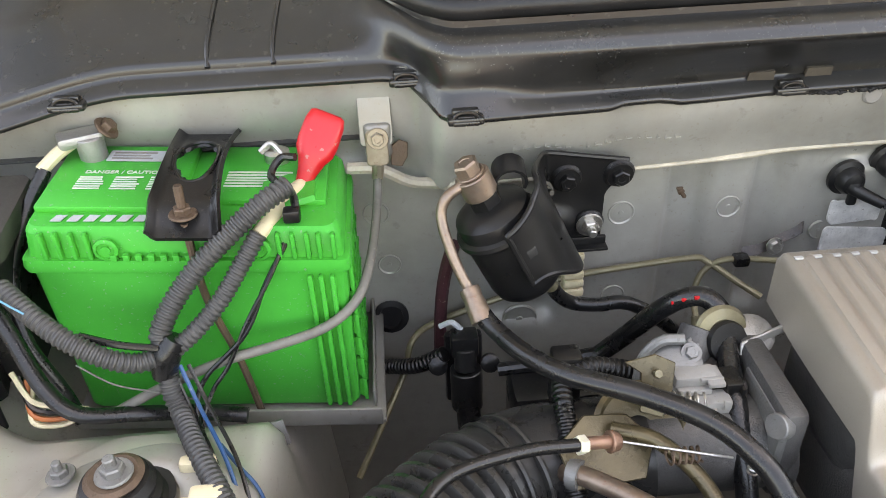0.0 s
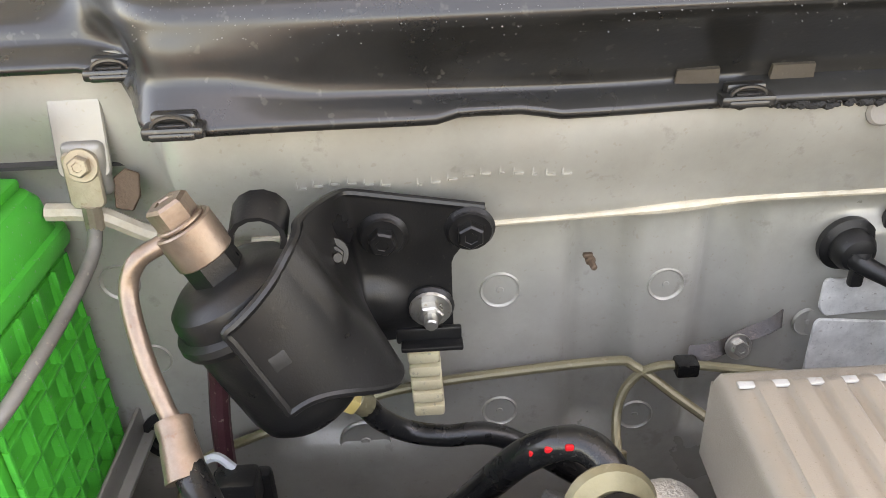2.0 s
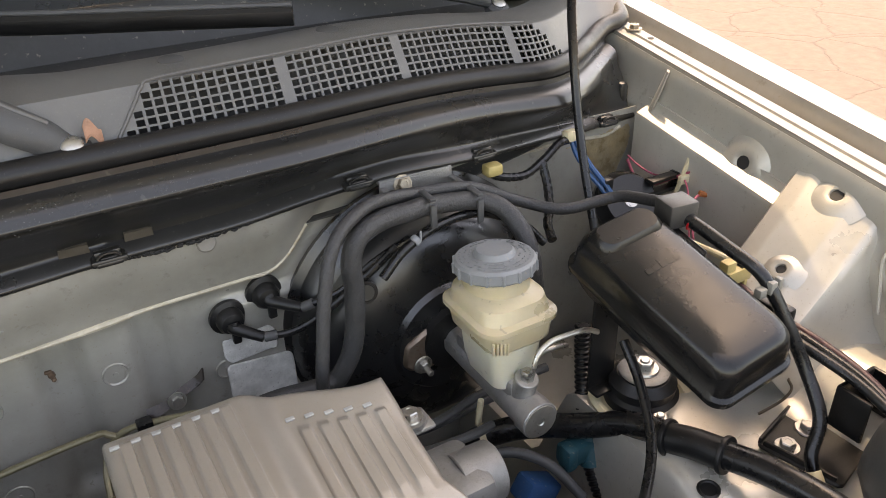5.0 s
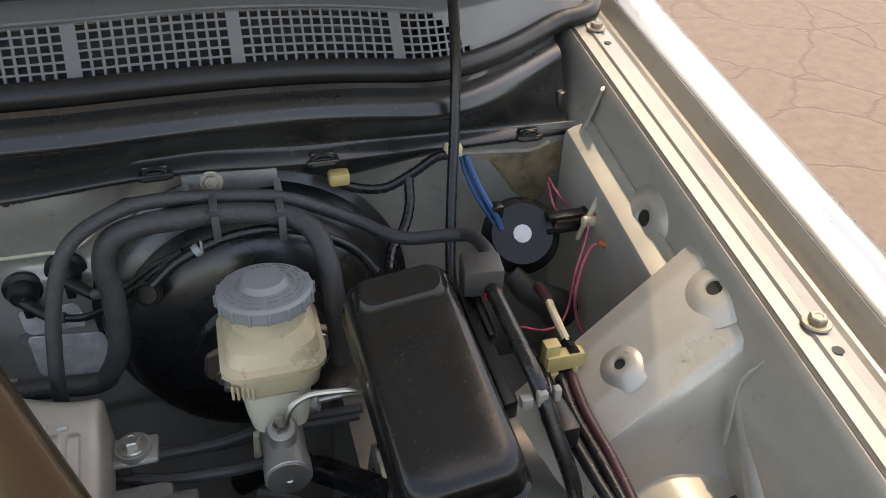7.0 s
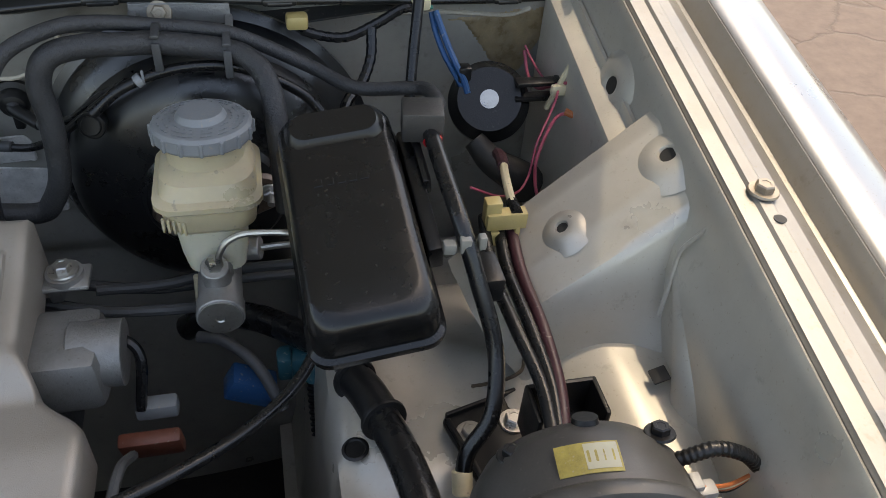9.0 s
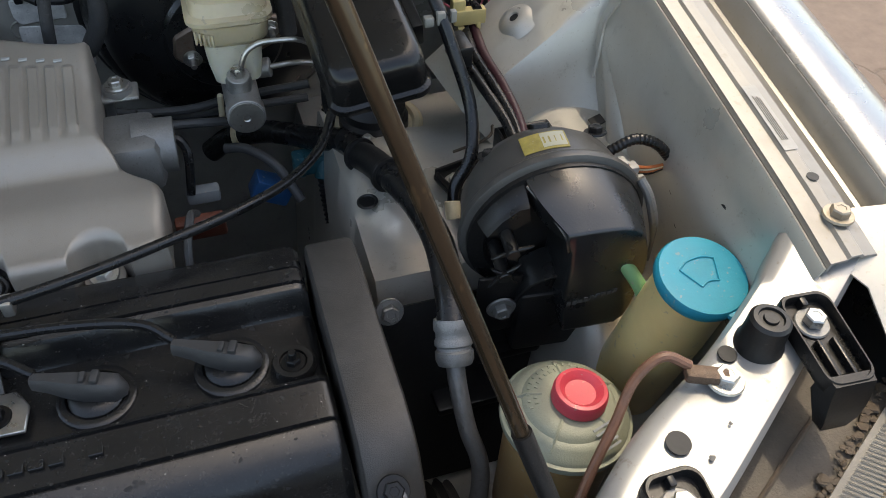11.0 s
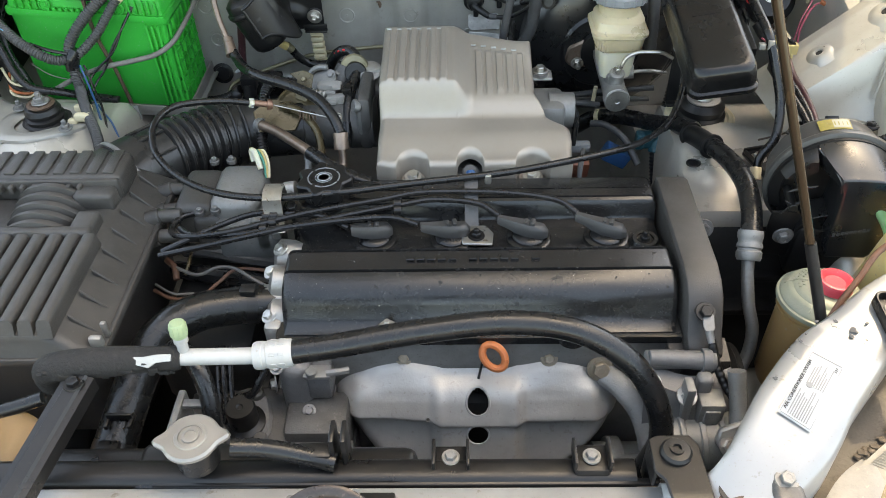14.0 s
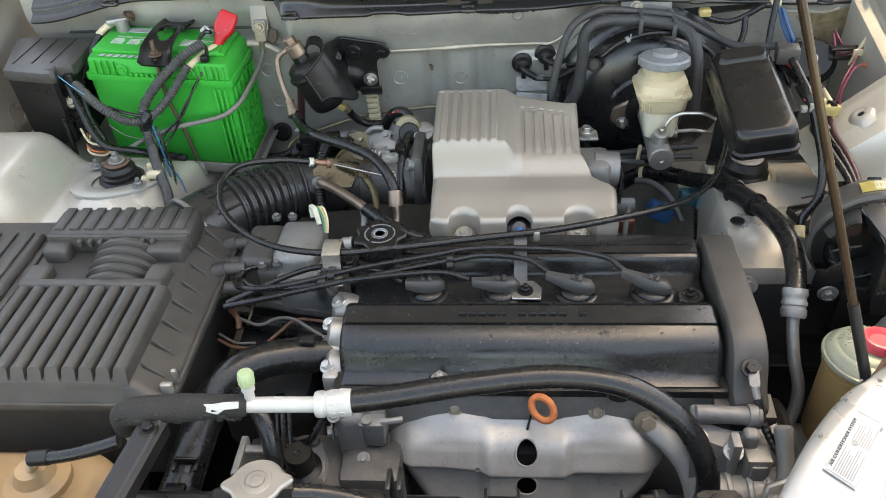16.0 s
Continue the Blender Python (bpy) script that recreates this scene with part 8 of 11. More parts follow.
part("brown_plate", rbox((0.17, 0.215, 0.875), (0.045, 0.012, 0.03), 0.003, 2, Matrix.Rotation(0.3, 4, "X")), "brown", lc)
part("white_connector", rbox((0.178, 0.225, 0.905), (0.03, 0.014, 0.014), 0.003), "cap_grey", lc)
for pts in ([(0.13, 0.33, 0.93), (0.18, 0.34, 0.92), (0.23, 0.35, 0.92), (0.30, 0.34, 0.93)], [(0.11, 0.345, 0.925), (0.17, 0.352, 0.905), (0.24, 0.36, 0.90), (0.30, 0.36, 0.90)], [(0.10, 0.30, 0.95), (0.14, 0.30, 0.935), (0.185, 0.30, 0.93), (0.215, 0.31, 0.92)]):
    part("pipe", tube(pts, 0.0045, 10), "grille", lc)
part("cable_end", J(cyl((0.16, 0.10, 0.91), (0.16, 0.10, 0.925), 0.018), cyl((0.16, 0.10, 0.925), (0.16, 0.10, 0.928), 0.012)), "alu", lc)
part("sensor_lead", tube([(0.16, 0.10, 0.925), (0.162, 0.115, 0.945), (0.168, 0.14, 0.955), (0.172, 0.16, 0.94)], 0.0035, 8), "grille", lc)
part("slack_cable", tube([(0.14, 0.27, 0.93), (0.16, 0.25, 0.955), (0.172, 0.24, 0.945), (0.168, 0.22, 0.91)], 0.004, 8), "hose", lc)

# ---- headlight, dirt-filled gap, bumpers on the corner support ----
hl = thing("headlight", (0.47, -0.30, 0.93), "yellowed headlight lens with a ribbed edge beside a grimy gap", "headlight")
HD0, HD1, HD2 = V((0.335, -0.302, 0.950)), V((0.430, -0.238, 0.983)), V((0.55, -0.170, 1.010))
def lamp_line(k):
    return HD0 * (1 - k) * (1 - k) + HD1 * 2 * k * (1 - k) + HD2 * k * k
OUT = V((0.64, -0.74, -0.12)).normalized()
part("lens", sheet([[lamp_line(k) + OUT * d + V((0, 0, h)) for d, h in ((0.038, -0.001), (0.055, 0.0), (0.080, -0.004), (0.11, -0.02), (0.135, -0.06), (0.145, -0.12))] for k in [-0.35 + 1.35 * i / 27 for i in range(28)]], 0.003), "lens", hl, "yellowed clear lens", 60)
part("reflector", sheet([[lamp_line(k) + OUT * d + V((0, 0, h)) for d, h in ((0.042, -0.02), (0.075, -0.035), (0.105, -0.07))] for k in [i / 9 for i in range(10)]], 0.003), "amber", hl)
part("ribbed_strip", sheet([[lamp_line(k) + OUT * d for d in (0.017, 0.028, 0.039)] for k in [-0.4 + 1.4 * i / 16 for i in range(17)]], 0.003), "lens_edge", hl, "pale ribbed lens border")
for i in range(84):
    p = lamp_line(0.02 + 0.96 * i / 83)
    wide = 0.012 + 0.022 * smoothstep(5, 50, i)
    part("lens_rib", tube([p + OUT * 0.021 + V((0, 0, 0.0012)), p + OUT * (0.021 + wide) + V((0.005, 0.0025, 0.0012))], 0.0004, 5, 2), "lens_edge", hl)
part("gap_sheet", sheet([[lamp_line(k) - OUT * d + V((0, 0, h)) for d, h in ((-0.019, -0.003), (-0.008, -0.005), (0.012, -0.006), (0.030, -0.012), (0.05, -0.02))] for k in [-0.4 + 1.4 * i / 16 for i in range(17)]], 0.002), "dirt_sheet", hl, "dusty brown sheet between panel and lens")
gr2 = random.Random(11)
clots = []
for i in range(280):
    k0, w = gr2.random() * 1.02, 0.0007 + 0.0019 * gr2.random() ** 2
    c = lamp_line(k0) + OUT * (0.009 + 0.011 * gr2.random()) + V((0, 0, -0.0015))
    b0 = bmesh.new()
    bmesh.ops.create_icosphere(b0, subdivisions=1, radius=1.0)
    for q in b0.verts:
        q.co = c + V((q.co.x * w * (1.0 + gr2.random()), q.co.y * w * (1.0 + gr2.random()), q.co.z * w * (0.4 + 0.5 * gr2.random())))
    clots.append(b0)
grime = part("gap_grime", J(*clots), "mud", hl, "crusted grime along the lens edge")
tagged(grime, "crusted grime along the lens edge", kind="stuff")
part("sheet_seam", tube([lamp_line(k) - OUT * 0.012 + V((0, 0, -0.004)) for k in (0.45, 0.6, 0.8, 1.0)], 0.0016, 6, 3), "mud", hl)
trim = []
for k in [i / 10 for i in range(11)]:
    a = V((0.296, -0.360, 0.942)).lerp(V((0.368, -0.300, 0.948)), k) + V((-0.006, 0.006, 0)) * math.sin(k * 3.1)
    b2 = V((0.330, -0.372, 0.936)).lerp(V((0.384, -0.318, 0.944)), k)
    trim.append([a - V((0, 0, 0.02)), a, a.lerp(b2, 0.3) + V((0, 0, 0.004)), a.lerp(b2, 0.75) + V((0, 0, 0.003)), b2 - V((0, 0, 0.004)), b2 - V((0, 0, 0.02))])
part("trim_edge", sheet(trim, 0.002), "grey_trim", hl, "grey plastic trim edge")
part("pale_edge", tube([V((0.338, -0.372, 0.930)), V((0.360, -0.348, 0.936)), V((0.384, -0.326, 0.940))], 0.008, 10, 4, flat=0.6, radii=[0.010, 0.010, 0.006]), "white_pipe", hl, "worn pale moulding")
part("closing_plate", sheet([[(0.20 + 0.05 * k, -0.40, 0.88), (0.22 + 0.05 * k, -0.36, 0.905), (0.24 + 0.05 * k, -0.32, 0.915)] for k in range(6)], 0.002), "dirt_sheet", hl, "dusty plate below the trim")
for p in ((0.452, -0.262, 0.990),):
    bolt(hl, p, (0, 0, 1), 0.0040, "bolt_tan", "screw")

def rest_bracket(at, yaw):
    t = thing("headlight_bracket", at, "black plastic headlight bracket bolted to the pale panel", "bracket", "headlight brackets")
    m = Matrix.Translation(at) @ Matrix.Rotation(radians(yaw), 4, "Z") @ Matrix.Rotation(radians(6), 4, "X")
    out = [(x * (1 - 0.08 * smoothstep(0.0, -0.04, y)), y - 0.012) for x, y in rrect(0.032, 0.060, 0.008, 5)]
    wall = [[m @ V((x * k, -0.012 + (y + 0.012) * k, z)) for k, z in ((1.0, 0.0), (1.0, 0.009), (0.97, 0.0105), (0.91, 0.0105), (0.89, 0.009), (0.89, 0.003))] for x, y in out + out[:1]]
    part("tray", J(plate(out, 0.0035, m, 0.0008), loft(wall, close=False)), "black", t, "", 40)
    for c, q in (((0.0, 0.0135, 0.006), (0.004, 0.008, 0.007)), ((-0.005, -0.025, 0.0055), (0.0025, 0.026, 0.006)), ((0.005, -0.025, 0.0055), (0.0025, 0.026, 0.006))):
        part("web", move(rbox(c, q, 0.001), m), "black", t)
    part("tail", loft([[m @ V((x, y, z)) for x, y in ((-w, ya), (w, ya), (w * 0.92, yb), (-w * 0.92, yb))] for w, ya, yb, z in ((0.0135, -0.036, -0.0425, 0.0095), (0.0140, -0.032, -0.0450, 0.002), (0.0135, -0.032, -0.0480, -0.008), (0.0115, -0.038, -0.0500, -0.018), (0.0090, -0.043, -0.0500, -0.028))]), "black", t)
    part("washer", lathe([(0, 0), (0.0100, 0), (0.0103, 0.001), (0.0095, 0.0018), (0, 0.0018)], m @ Matrix.Translation((0, 0, 0.0038)), 24), "alu_grey", t, "large steel washer")
    bolt(t, m @ V((0.0, 0.0, 0.0062)), (0, 0, 1), 0.0062, "steel", "bolt", False)
    return t
rest_bracket((0.3805, -0.224, 1.0345), 0)
rest_bracket((0.5035, -0.151, 1.0465), -4)
rb = thing("rubber_stop", (0.474, -0.149, 1.038), "round black rubber bonnet stop", "rubber stop")
part("stop", lathe([(0.0140, 0), (0.0140, 0.005), (0.0125, 0.008), (0.0118, 0.024), (0.0100, 0.026), (0.0075, 0.0262), (0.007, 0.0245), (0.0045, 0.0245), (0.004, 0.026), (0, 0.026)], aim((0.474, -0.149, 1.037), (0, 0, 1)), 30), "rubber", rb)

# sticker on the corner panel
st = thing("service_label", (0.290, -0.288, 1.026), "white air conditioner system label with dense small print", "label")
tl, tr, bl_, = V((0.3015, -0.2570, 1.0228)), V((0.3212, -0.2760, 1.0218)), V((0.2632, -0.3055, 1.0066))
LX, LY = (tr - tl), (tl - bl_)
SM = frame_of((tl + tr + bl_ + (tr + bl_ - tl)) / 4 + V((0, 0, 0.0022)), LY, -LX)
LW, LH = LY.length, LX.length
stick = []
for i in range(13):
    stick.append([SM @ V((LW * (i / 12 - 0.5), LH * (j / 6 - 0.5), 0)) for j in range(7)])
part("sticker", sheet(stick, 0.0004), "label", st)
part("printed_border", move(J(rbox((0, LH / 2 - 0.0012, 0.0007), (LW - 0.004, 0.0005, 0.0003), 0, 1), rbox((0, -LH / 2 + 0.0012, 0.0007), (LW - 0.004, 0.0005, 0.0003), 0, 1), rbox((LW / 2 - 0.0012, 0, 0.0007), (0.0005, LH - 0.003, 0.0003), 0, 1), rbox((-LW / 2 + 0.0012, 0, 0.0007), (0.0005, LH - 0.003, 0.0003), 0, 1)), SM), "cap_grey", st)
part("printed_sign", lathe([(0, 0), (0.0026, 0), (0.0026, 0.0006), (0, 0.0006)], SM @ Matrix.Translation((LW * 0.02, LH * 0.10, 0.0003)), 9), "cap_grey", st)
lettering("AIR CONDITIONER SYSTEM", 0.0040, SM @ Matrix.Translation((-0.002, LH / 2 - 0.0032, 0.0006)), "boot", st)
lettering("ST7", 0.003, SM @ Matrix.Translation((LW / 2 - 0.0065, -LH / 2 + 0.004, 0.0006)) , "ink", st)
part("small_print", J(bars(9, LW * 0.42, 0.0019, 0, SM @ Matrix.Translation((-LW * 0.24, LH / 2 - 0.0066, 0.0005)), 0.5), bars(8, LW * 0.36, 0.0019, 0, SM @ Matrix.Translation((LW * 0.20, LH / 2 - 0.0085, 0.0005)), 0.5, random.Random(9))), "cap_grey", st)
up_z = (SM.to_3x3() @ V((0, 0, 1))).normalized()
for ob in list(st.children):
    m = ob.matrix_basis.copy()
    for q in ob.data.vertices:
        w = m @ q.co
        flat = SM.translation.z - (up_z.x * (w.x - SM.translation.x) + up_z.y * (w.y - SM.translation.y)) / up_z.z
        q.co = m.inverted() @ (w + V((0, 0, panel_z(w.x, w.y) + 0.0034 - flat)))
# sticker on the bolt rail
rl = thing("rail_label", (0.563, -0.01, 1.085), "aged cream label with small print on the fender rail", "label")
SM2 = frame_of((rail_c(-0.012)[0] - 0.001, -0.012, rail_c(-0.012)[1] + 0.0029), (rail_c(0.021)[0] - rail_c(-0.044)[0], 0.065, rail_c(0.021)[1] - rail_c(-0.044)[1]), (-1, 0, 0))
part("sticker", plate(rrect(0.062, 0.0105, 0.001), 0.0003, SM2, 0), "conn_grey", rl)
part("small_print", bars(4, 0.044, 0.0014, 0, SM2 @ Matrix.Translation((0, 0.0022, 0.0003)), 0.15), "grey_trim", rl)

# black bracket plate with two bolts on the strut tower
tpl = thing("bracket_plate", (0.415, 0.139, 0.937), "black steel bracket plate with two bolts on the strut tower", "bracket")
part("plate", plate(rrect(0.060, 0.070, 0.006), 0.004, Matrix.Translation((0.412, 0.128, 0.9385)) @ Matrix.Rotation(0.25, 4, "Z"), 0.001), "steel_black", tpl)
part("raised_edge", J(rbox((0.386, 0.122, 0.9435), (0.003, 0.06, 0.007), 0.001, 2, Matrix.Rotation(0.25, 4, "Z")), rbox((0.405, 0.161, 0.9435), (0.056, 0.003, 0.007), 0.001, 2, Matrix.Rotation(0.25, 4, "Z"))), "steel_black", tpl)
for p in ((0.392, 0.138, 0.943), (0.424, 0.143, 0.943)):
    bolt(tpl, p, (0, 0, 1), 0.0066, "steel")

gp2 = thing("washer_tube", (0.47, -0.035, 0.97), "pale green tube beside the washer filler neck", "tube")
part("tube", tube([(0.452, -0.022, 1.000), (0.462, -0.036, 0.988), (0.472, -0.048, 0.968), (0.474, -0.052, 0.935)], 0.0055, 12), "green_pipe", gp2)

# ---- battery ----
bt = thing("battery", (-0.515, 0.405, 0.91), "bright green car battery with a black hold-down bar", "battery")
def B(u, v, w):
    """Battery place: u to the outside, v to the rear, w up."""
    return V((-0.405 - u, 0.347 + v + 0.03 * u, 0.902 + w + 0.07 * u))
BW, BD = 0.222, 0.124
def bring(w, grow=0.0, r=0.006, n=3):
    return [B(BW / 2 + x, BD / 2 + y, w) for x, y in rrect(BW + 2 * grow, BD + 2 * grow, r, n)]
case = part("case", loft([bring(0.0, -0.006), bring(0.004, -0.004), bring(0.140, -0.001), bring(0.142, -0.001)]), "green", bt, "", 30)
def bbox(u, v, w, su, sv, sw, r=0.0015):
    bm = rbox((0, 0, 0), (su, sv, sw), r, 2)
    for q in bm.verts:
        q.co = B(u + q.co.x, v + q.co.y, w + q.co.z)
    return bm
for u in (0.012, 0.020, 0.028):
    part("front_rib", bbox(u, 0.0, 0.070, 0.004, 0.006, 0.13), "green", case)
# raised lattice on the right-hand end
me_l = None
for i in range(5):
    for j in range(6):
        v, w = 0.020 + 0.0215 * i, 0.012 + 0.0225 * j
        bm = bmesh.new()
        c = [(-0.010, -0.0105), (0.010, -0.0105), (0.010, 0.0105), (-0.010, 0.0105)]
        base = [bm.verts.new(B(-0.0005 + 0.006 * (1 - (w + 0.07) / 0.14) * 0, v + a, w + b)) for a, b in c]
        mid = [bm.verts.new(B(0.0042, v + a * 0.75 - 0.001, w + b * 0.75)) for a, b in c]
        for k in range(4):
            bm.faces.new((base[k], base[(k + 1) % 4], mid[(k + 1) % 4], mid[k]))
        ex2 = [bm.verts.new(B(-0.0012, v + a * 1.0, w + b * 1.0)) for a, b in c]
        for k in range(4):
            bm.faces.new((base[k], base[(k + 1) % 4], ex2[(k + 1) % 4], ex2[k]))
        part("lattice_cell", J(bm, bbox(-0.0012, v, w - 0.0110, 0.003, 0.0215, 0.0022, 0.0004), bbox(-0.0012, v - 0.0105, w, 0.003, 0.0022, 0.0215, 0.0004)), "green", case)
lid = part("lid", loft([bring(0.139, 0.0022), bring(0.143, 0.0030), bring(0.149, 0.0022), bring(0.1495, -0.0015), bring(0.168, -0.0030, 0.010), bring(0.1725, -0.006, 0.010), bring(0.1735, -0.014, 0.010)]), "green", bt, "moulded green lid", 30)
part("lid_top", J(bbox(0.165, 0.07, 0.1755, 0.10, 0.095, 0.006, 0.002), bbox(0.055, 0.075, 0.1755, 0.085, 0.085, 0.006, 0.002)), "green", lid)
for u in (0.008, 0.018, 0.026, 0.036, 0.046, 0.176, 0.186, 0.196, 0.206):
    part("lid_rib", bbox(u, 0.0005, 0.160, 0.0035, 0.006, 0.021), "green", lid)
for i in range(9):
    part("lid_tooth", bbox(0.092 + 0.0085 * i, -0.002, 0.152, 0.0045, 0.004, 0.005, 0.0006), "green", lid)
for u in (0.060, 0.164):
    part("lid_eye", lathe([(0.0085, 0), (0.0085, 0.002), (0.0062, 0.003), (0.0060, 0.0015), (0.0035, 0.0015), (0.0032, 0.0028), (0, 0.0028)], aim(B(u, -0.0005, 0.158), (0, -1, 0.05)), 20), "green", lid)
part("hex_pad", lathe([(0.024, 0), (0.022, 0.004), (0, 0.004)], aim(B(0.040, 0.045, 0.177), (0.05, 0, 1)), 6), "green", lid)
part("paper_label", plate(rrect(0.044, 0.017, 0.001), 0.0006, frame_of(B(0.160, 0.098, 0.1790), (1, -0.04, -0.07), (0, 1, 0)), 0), "label", lid, "white sticker with small print")
part("label_print", bars(3, 0.036, 0.0045, 0, frame_of(B(0.160, 0.102, 0.1796), (1, -0.04, -0.07), (0, 1, 0))), "grey_trim", lid)
PM = frame_of(B(0.158, 0.058, 0.1790), (1, -0.04, -0.07), (0, 1, 0))
lettering("DANGER / CAUTION", 0.0062, PM @ Matrix.Translation((-0.006, 0.014, 0)), "pale_ink", lid)
for k, dx in enumerate((-0.026, 0.0, 0.026)):
    part("warning_print", bars(6, 0.021, 0.0034, 0, PM @ Matrix.Translation((dx, 0.006, 0)), 0.25, random.Random(k)), "pale_ink", lid)
part("warning_print", bars(6, 0.050, 0.0042, 0, frame_of(B(0.062, 0.072, 0.1790), (1, -0.04, -0.07), (0, 1, 0)), 0.15), "pale_ink", lid)
# trade mark as plain slanted shapes
for k in range(6):
    part("trade_mark", plate([(-0.0042, -0.004), (0.003, -0.004), (0.0052, 0.004), (-0.002, 0.004)], 0.0005, frame_of(B(0.196 - 0.0112 * k, 0.014, 0.1740), (1, -0.04, -0.07), (0, 1, 0.0)), 0), "label", lid, "white trade mark shape")
# hold-down bar with an oval opening, studs
hb_m = bmesh.new()
bar_v = {}
def bar_place(i, j):
    """i across (-12 to 12), j along (0 to 32): a shallow trough with turned-up sides, bowed over the lid."""
    t = j / 32
    v = -0.012 + 0.146 * t
    half = 0.024 - 0.0035 * math.sin(math.pi * t)
    x = half * i / 12
    o = math.hypot(x / 0.0150, (v - 0.066) / 0.031)
    if o < 1.0 and o > 1e-6:
        x, v = x / o, 0.066 + (v - 0.066) / o
    w = 0.1845 + 0.010 * math.sin(math.pi * t) - 0.010 * smoothstep(0.16, 0.0, t)
    return B(0.106 + x, v, w + 0.006 * smoothstep(half - 0.006, half, abs(x)))
for i in range(-12, 12):
    for j in range(32):
        c = [(i, j), (i + 1, j), (i + 1, j + 1), (i, j + 1)]
        inside = [math.hypot((0.024 - 0.0035 * math.sin(math.pi * q / 32)) * p / 12 / 0.0150, (-0.012 + 0.146 * q / 32 - 0.066) / 0.031) < 1.0 for p, q in c]
        if all(inside):
            continue
        for k in c:
            if k not in bar_v:
                bar_v[k] = hb_m.verts.new(bar_place(*k))
        hb_m.faces.new([bar_v[k] for k in c])
bmesh.ops.recalc_face_normals(hb_m, faces=hb_m.faces)
bmesh.ops.solidify(hb_m, geom=hb_m.faces[:], thickness=0.0035)
hold = part("hold_down_bar", hb_m, "black", bt, "black plastic hold-down bar with an oval opening", 40)
part("opening_rim", tube([B(0.106 + 0.0156 * math.cos(a), 0.066 + 0.0318 * math.sin(a), 0.1955 - 0.004 * abs(math.sin(a)) ** 2) for a in [2 * math.pi * i / 24 for i in range(25)]], 0.0018, 7, 2), "black", hold)
for v, h in ((0.0, 0.028), (0.135, 0.026)):
    p = B(0.106, v, 0.186)
    bolt(hold, p, (0.05, 0, 1), 0.0062, "rust", "nut", True, h * 0.8, "rusty nut and threaded rod")
part("hook_rod", tube([B(0.106, -0.002, 0.18), B(0.103, -0.006, 0.12), B(0.09, -0.006, 0.06), B(0.082, -0.006, 0.0)], 0.003, 8), "rust", bt, "rusty hook rod")
# terminals
part("negative_clamp", J(cyl(B(0.193, 0.098, 0.172), B(0.193, 0.098, 0.196), 0.0105), rbox(B(0.200, 0.100, 0.194), (0.034, 0.020, 0.010), 0.003, 2, Matrix.Rotation(0.4, 4, "Z"))), "alu", bt, "corroded lead clamp")
bolt(bt, B(0.180, 0.104, 0.200), (0.6, 0, 0.5), 0.0065, "rust")
part("negative_sleeve", tube([B(0.205, 0.096, 0.192), B(0.216, 0.086, 0.186), B(0.226, 0.075, 0.178)], 0.005, 10), "cream", bt)
part("positive_post", J(lathe([(0.010, 0), (0.010, 0.01), (0.007, 0.012), (0, 0.012)], aim(B(0.052, 0.094, 0.176), (0, 0, 1)), 18), tube([B(0.046, 0.088, 0.184), B(0.055, 0.094, 0.192), B(0.064, 0.092, 0.186)], 0.003, 8)), "steel", bt)
# red vinyl boot over the positive clamp
def boot_ring(c, w, d, n, s, k=6):
    e = n.cross(s).normalized()
    return [c + s * x + e * y for x, y in rrect(w, d, min(w, d) * 0.42, k)]
ra, rb2 = V((-0.436, 0.406, 1.080)), V((-0.412, 0.431, 1.126))
rn = (rb2 - ra).normalized(); rs = V((1, 0.05, -0.1)); rs = (rs - rn * rs.dot(rn)).normalized()
part("terminal_boot", loft([boot_ring(ra + (rb2 - ra) * k, w, d, rn, rs) for k, w, d in ((0.0, 0.012, 0.012), (0.18, 0.015, 0.013), (0.34, 0.021, 0.016), (0.46, 0.029, 0.017), (0.60, 0.031, 0.016), (0.85, 0.030, 0.013), (0.97, 0.026, 0.010), (1.0, 0.020, 0.006))]), "red", bt, "glossy red terminal boot", 60)

ty = thing("battery_tray", (-0.51, 0.40, 0.885), "pale painted steel battery tray", "battery tray")
part("tray", J(bbox(BW / 2 - 0.004, BD / 2, -0.006, BW + 0.025, BD + 0.02, 0.004), bbox(-0.008, BD / 2 + 0.01, 0.003, 0.003, BD + 0.01, 0.020), bbox(BW / 2 - 0.004, -0.010, 0.000, BW + 0.02, 0.003, 0.018), bbox(BW / 2, BD + 0.01, 0.02, BW, 0.003, 0.05)), "rail", ty)
part("front_bracket", J(rbox((-0.488, 0.312, 0.913), (0.050, 0.004, 0.022), 0.002, 2, Matrix.Rotation(-0.25, 4, "Y") @ Matrix.Rotation(-0.3, 4, "X")), rbox((-0.515, 0.318, 0.905), (0.010, 0.02, 0.012), 0.002)), "alu_grey", ty, "greasy steel bracket")
bolt(ty, (-0.494, 0.306, 0.912), (0, -1, 0.5), 0.005, "brass")
part("bracket_hole", lathe([(0, 0), (0.0045, 0), (0.0045, 0.001), (0, 0.001)], aim((-0.472, 0.309, 0.920), (0, -1, 0.3)), 14), "dark", ty)
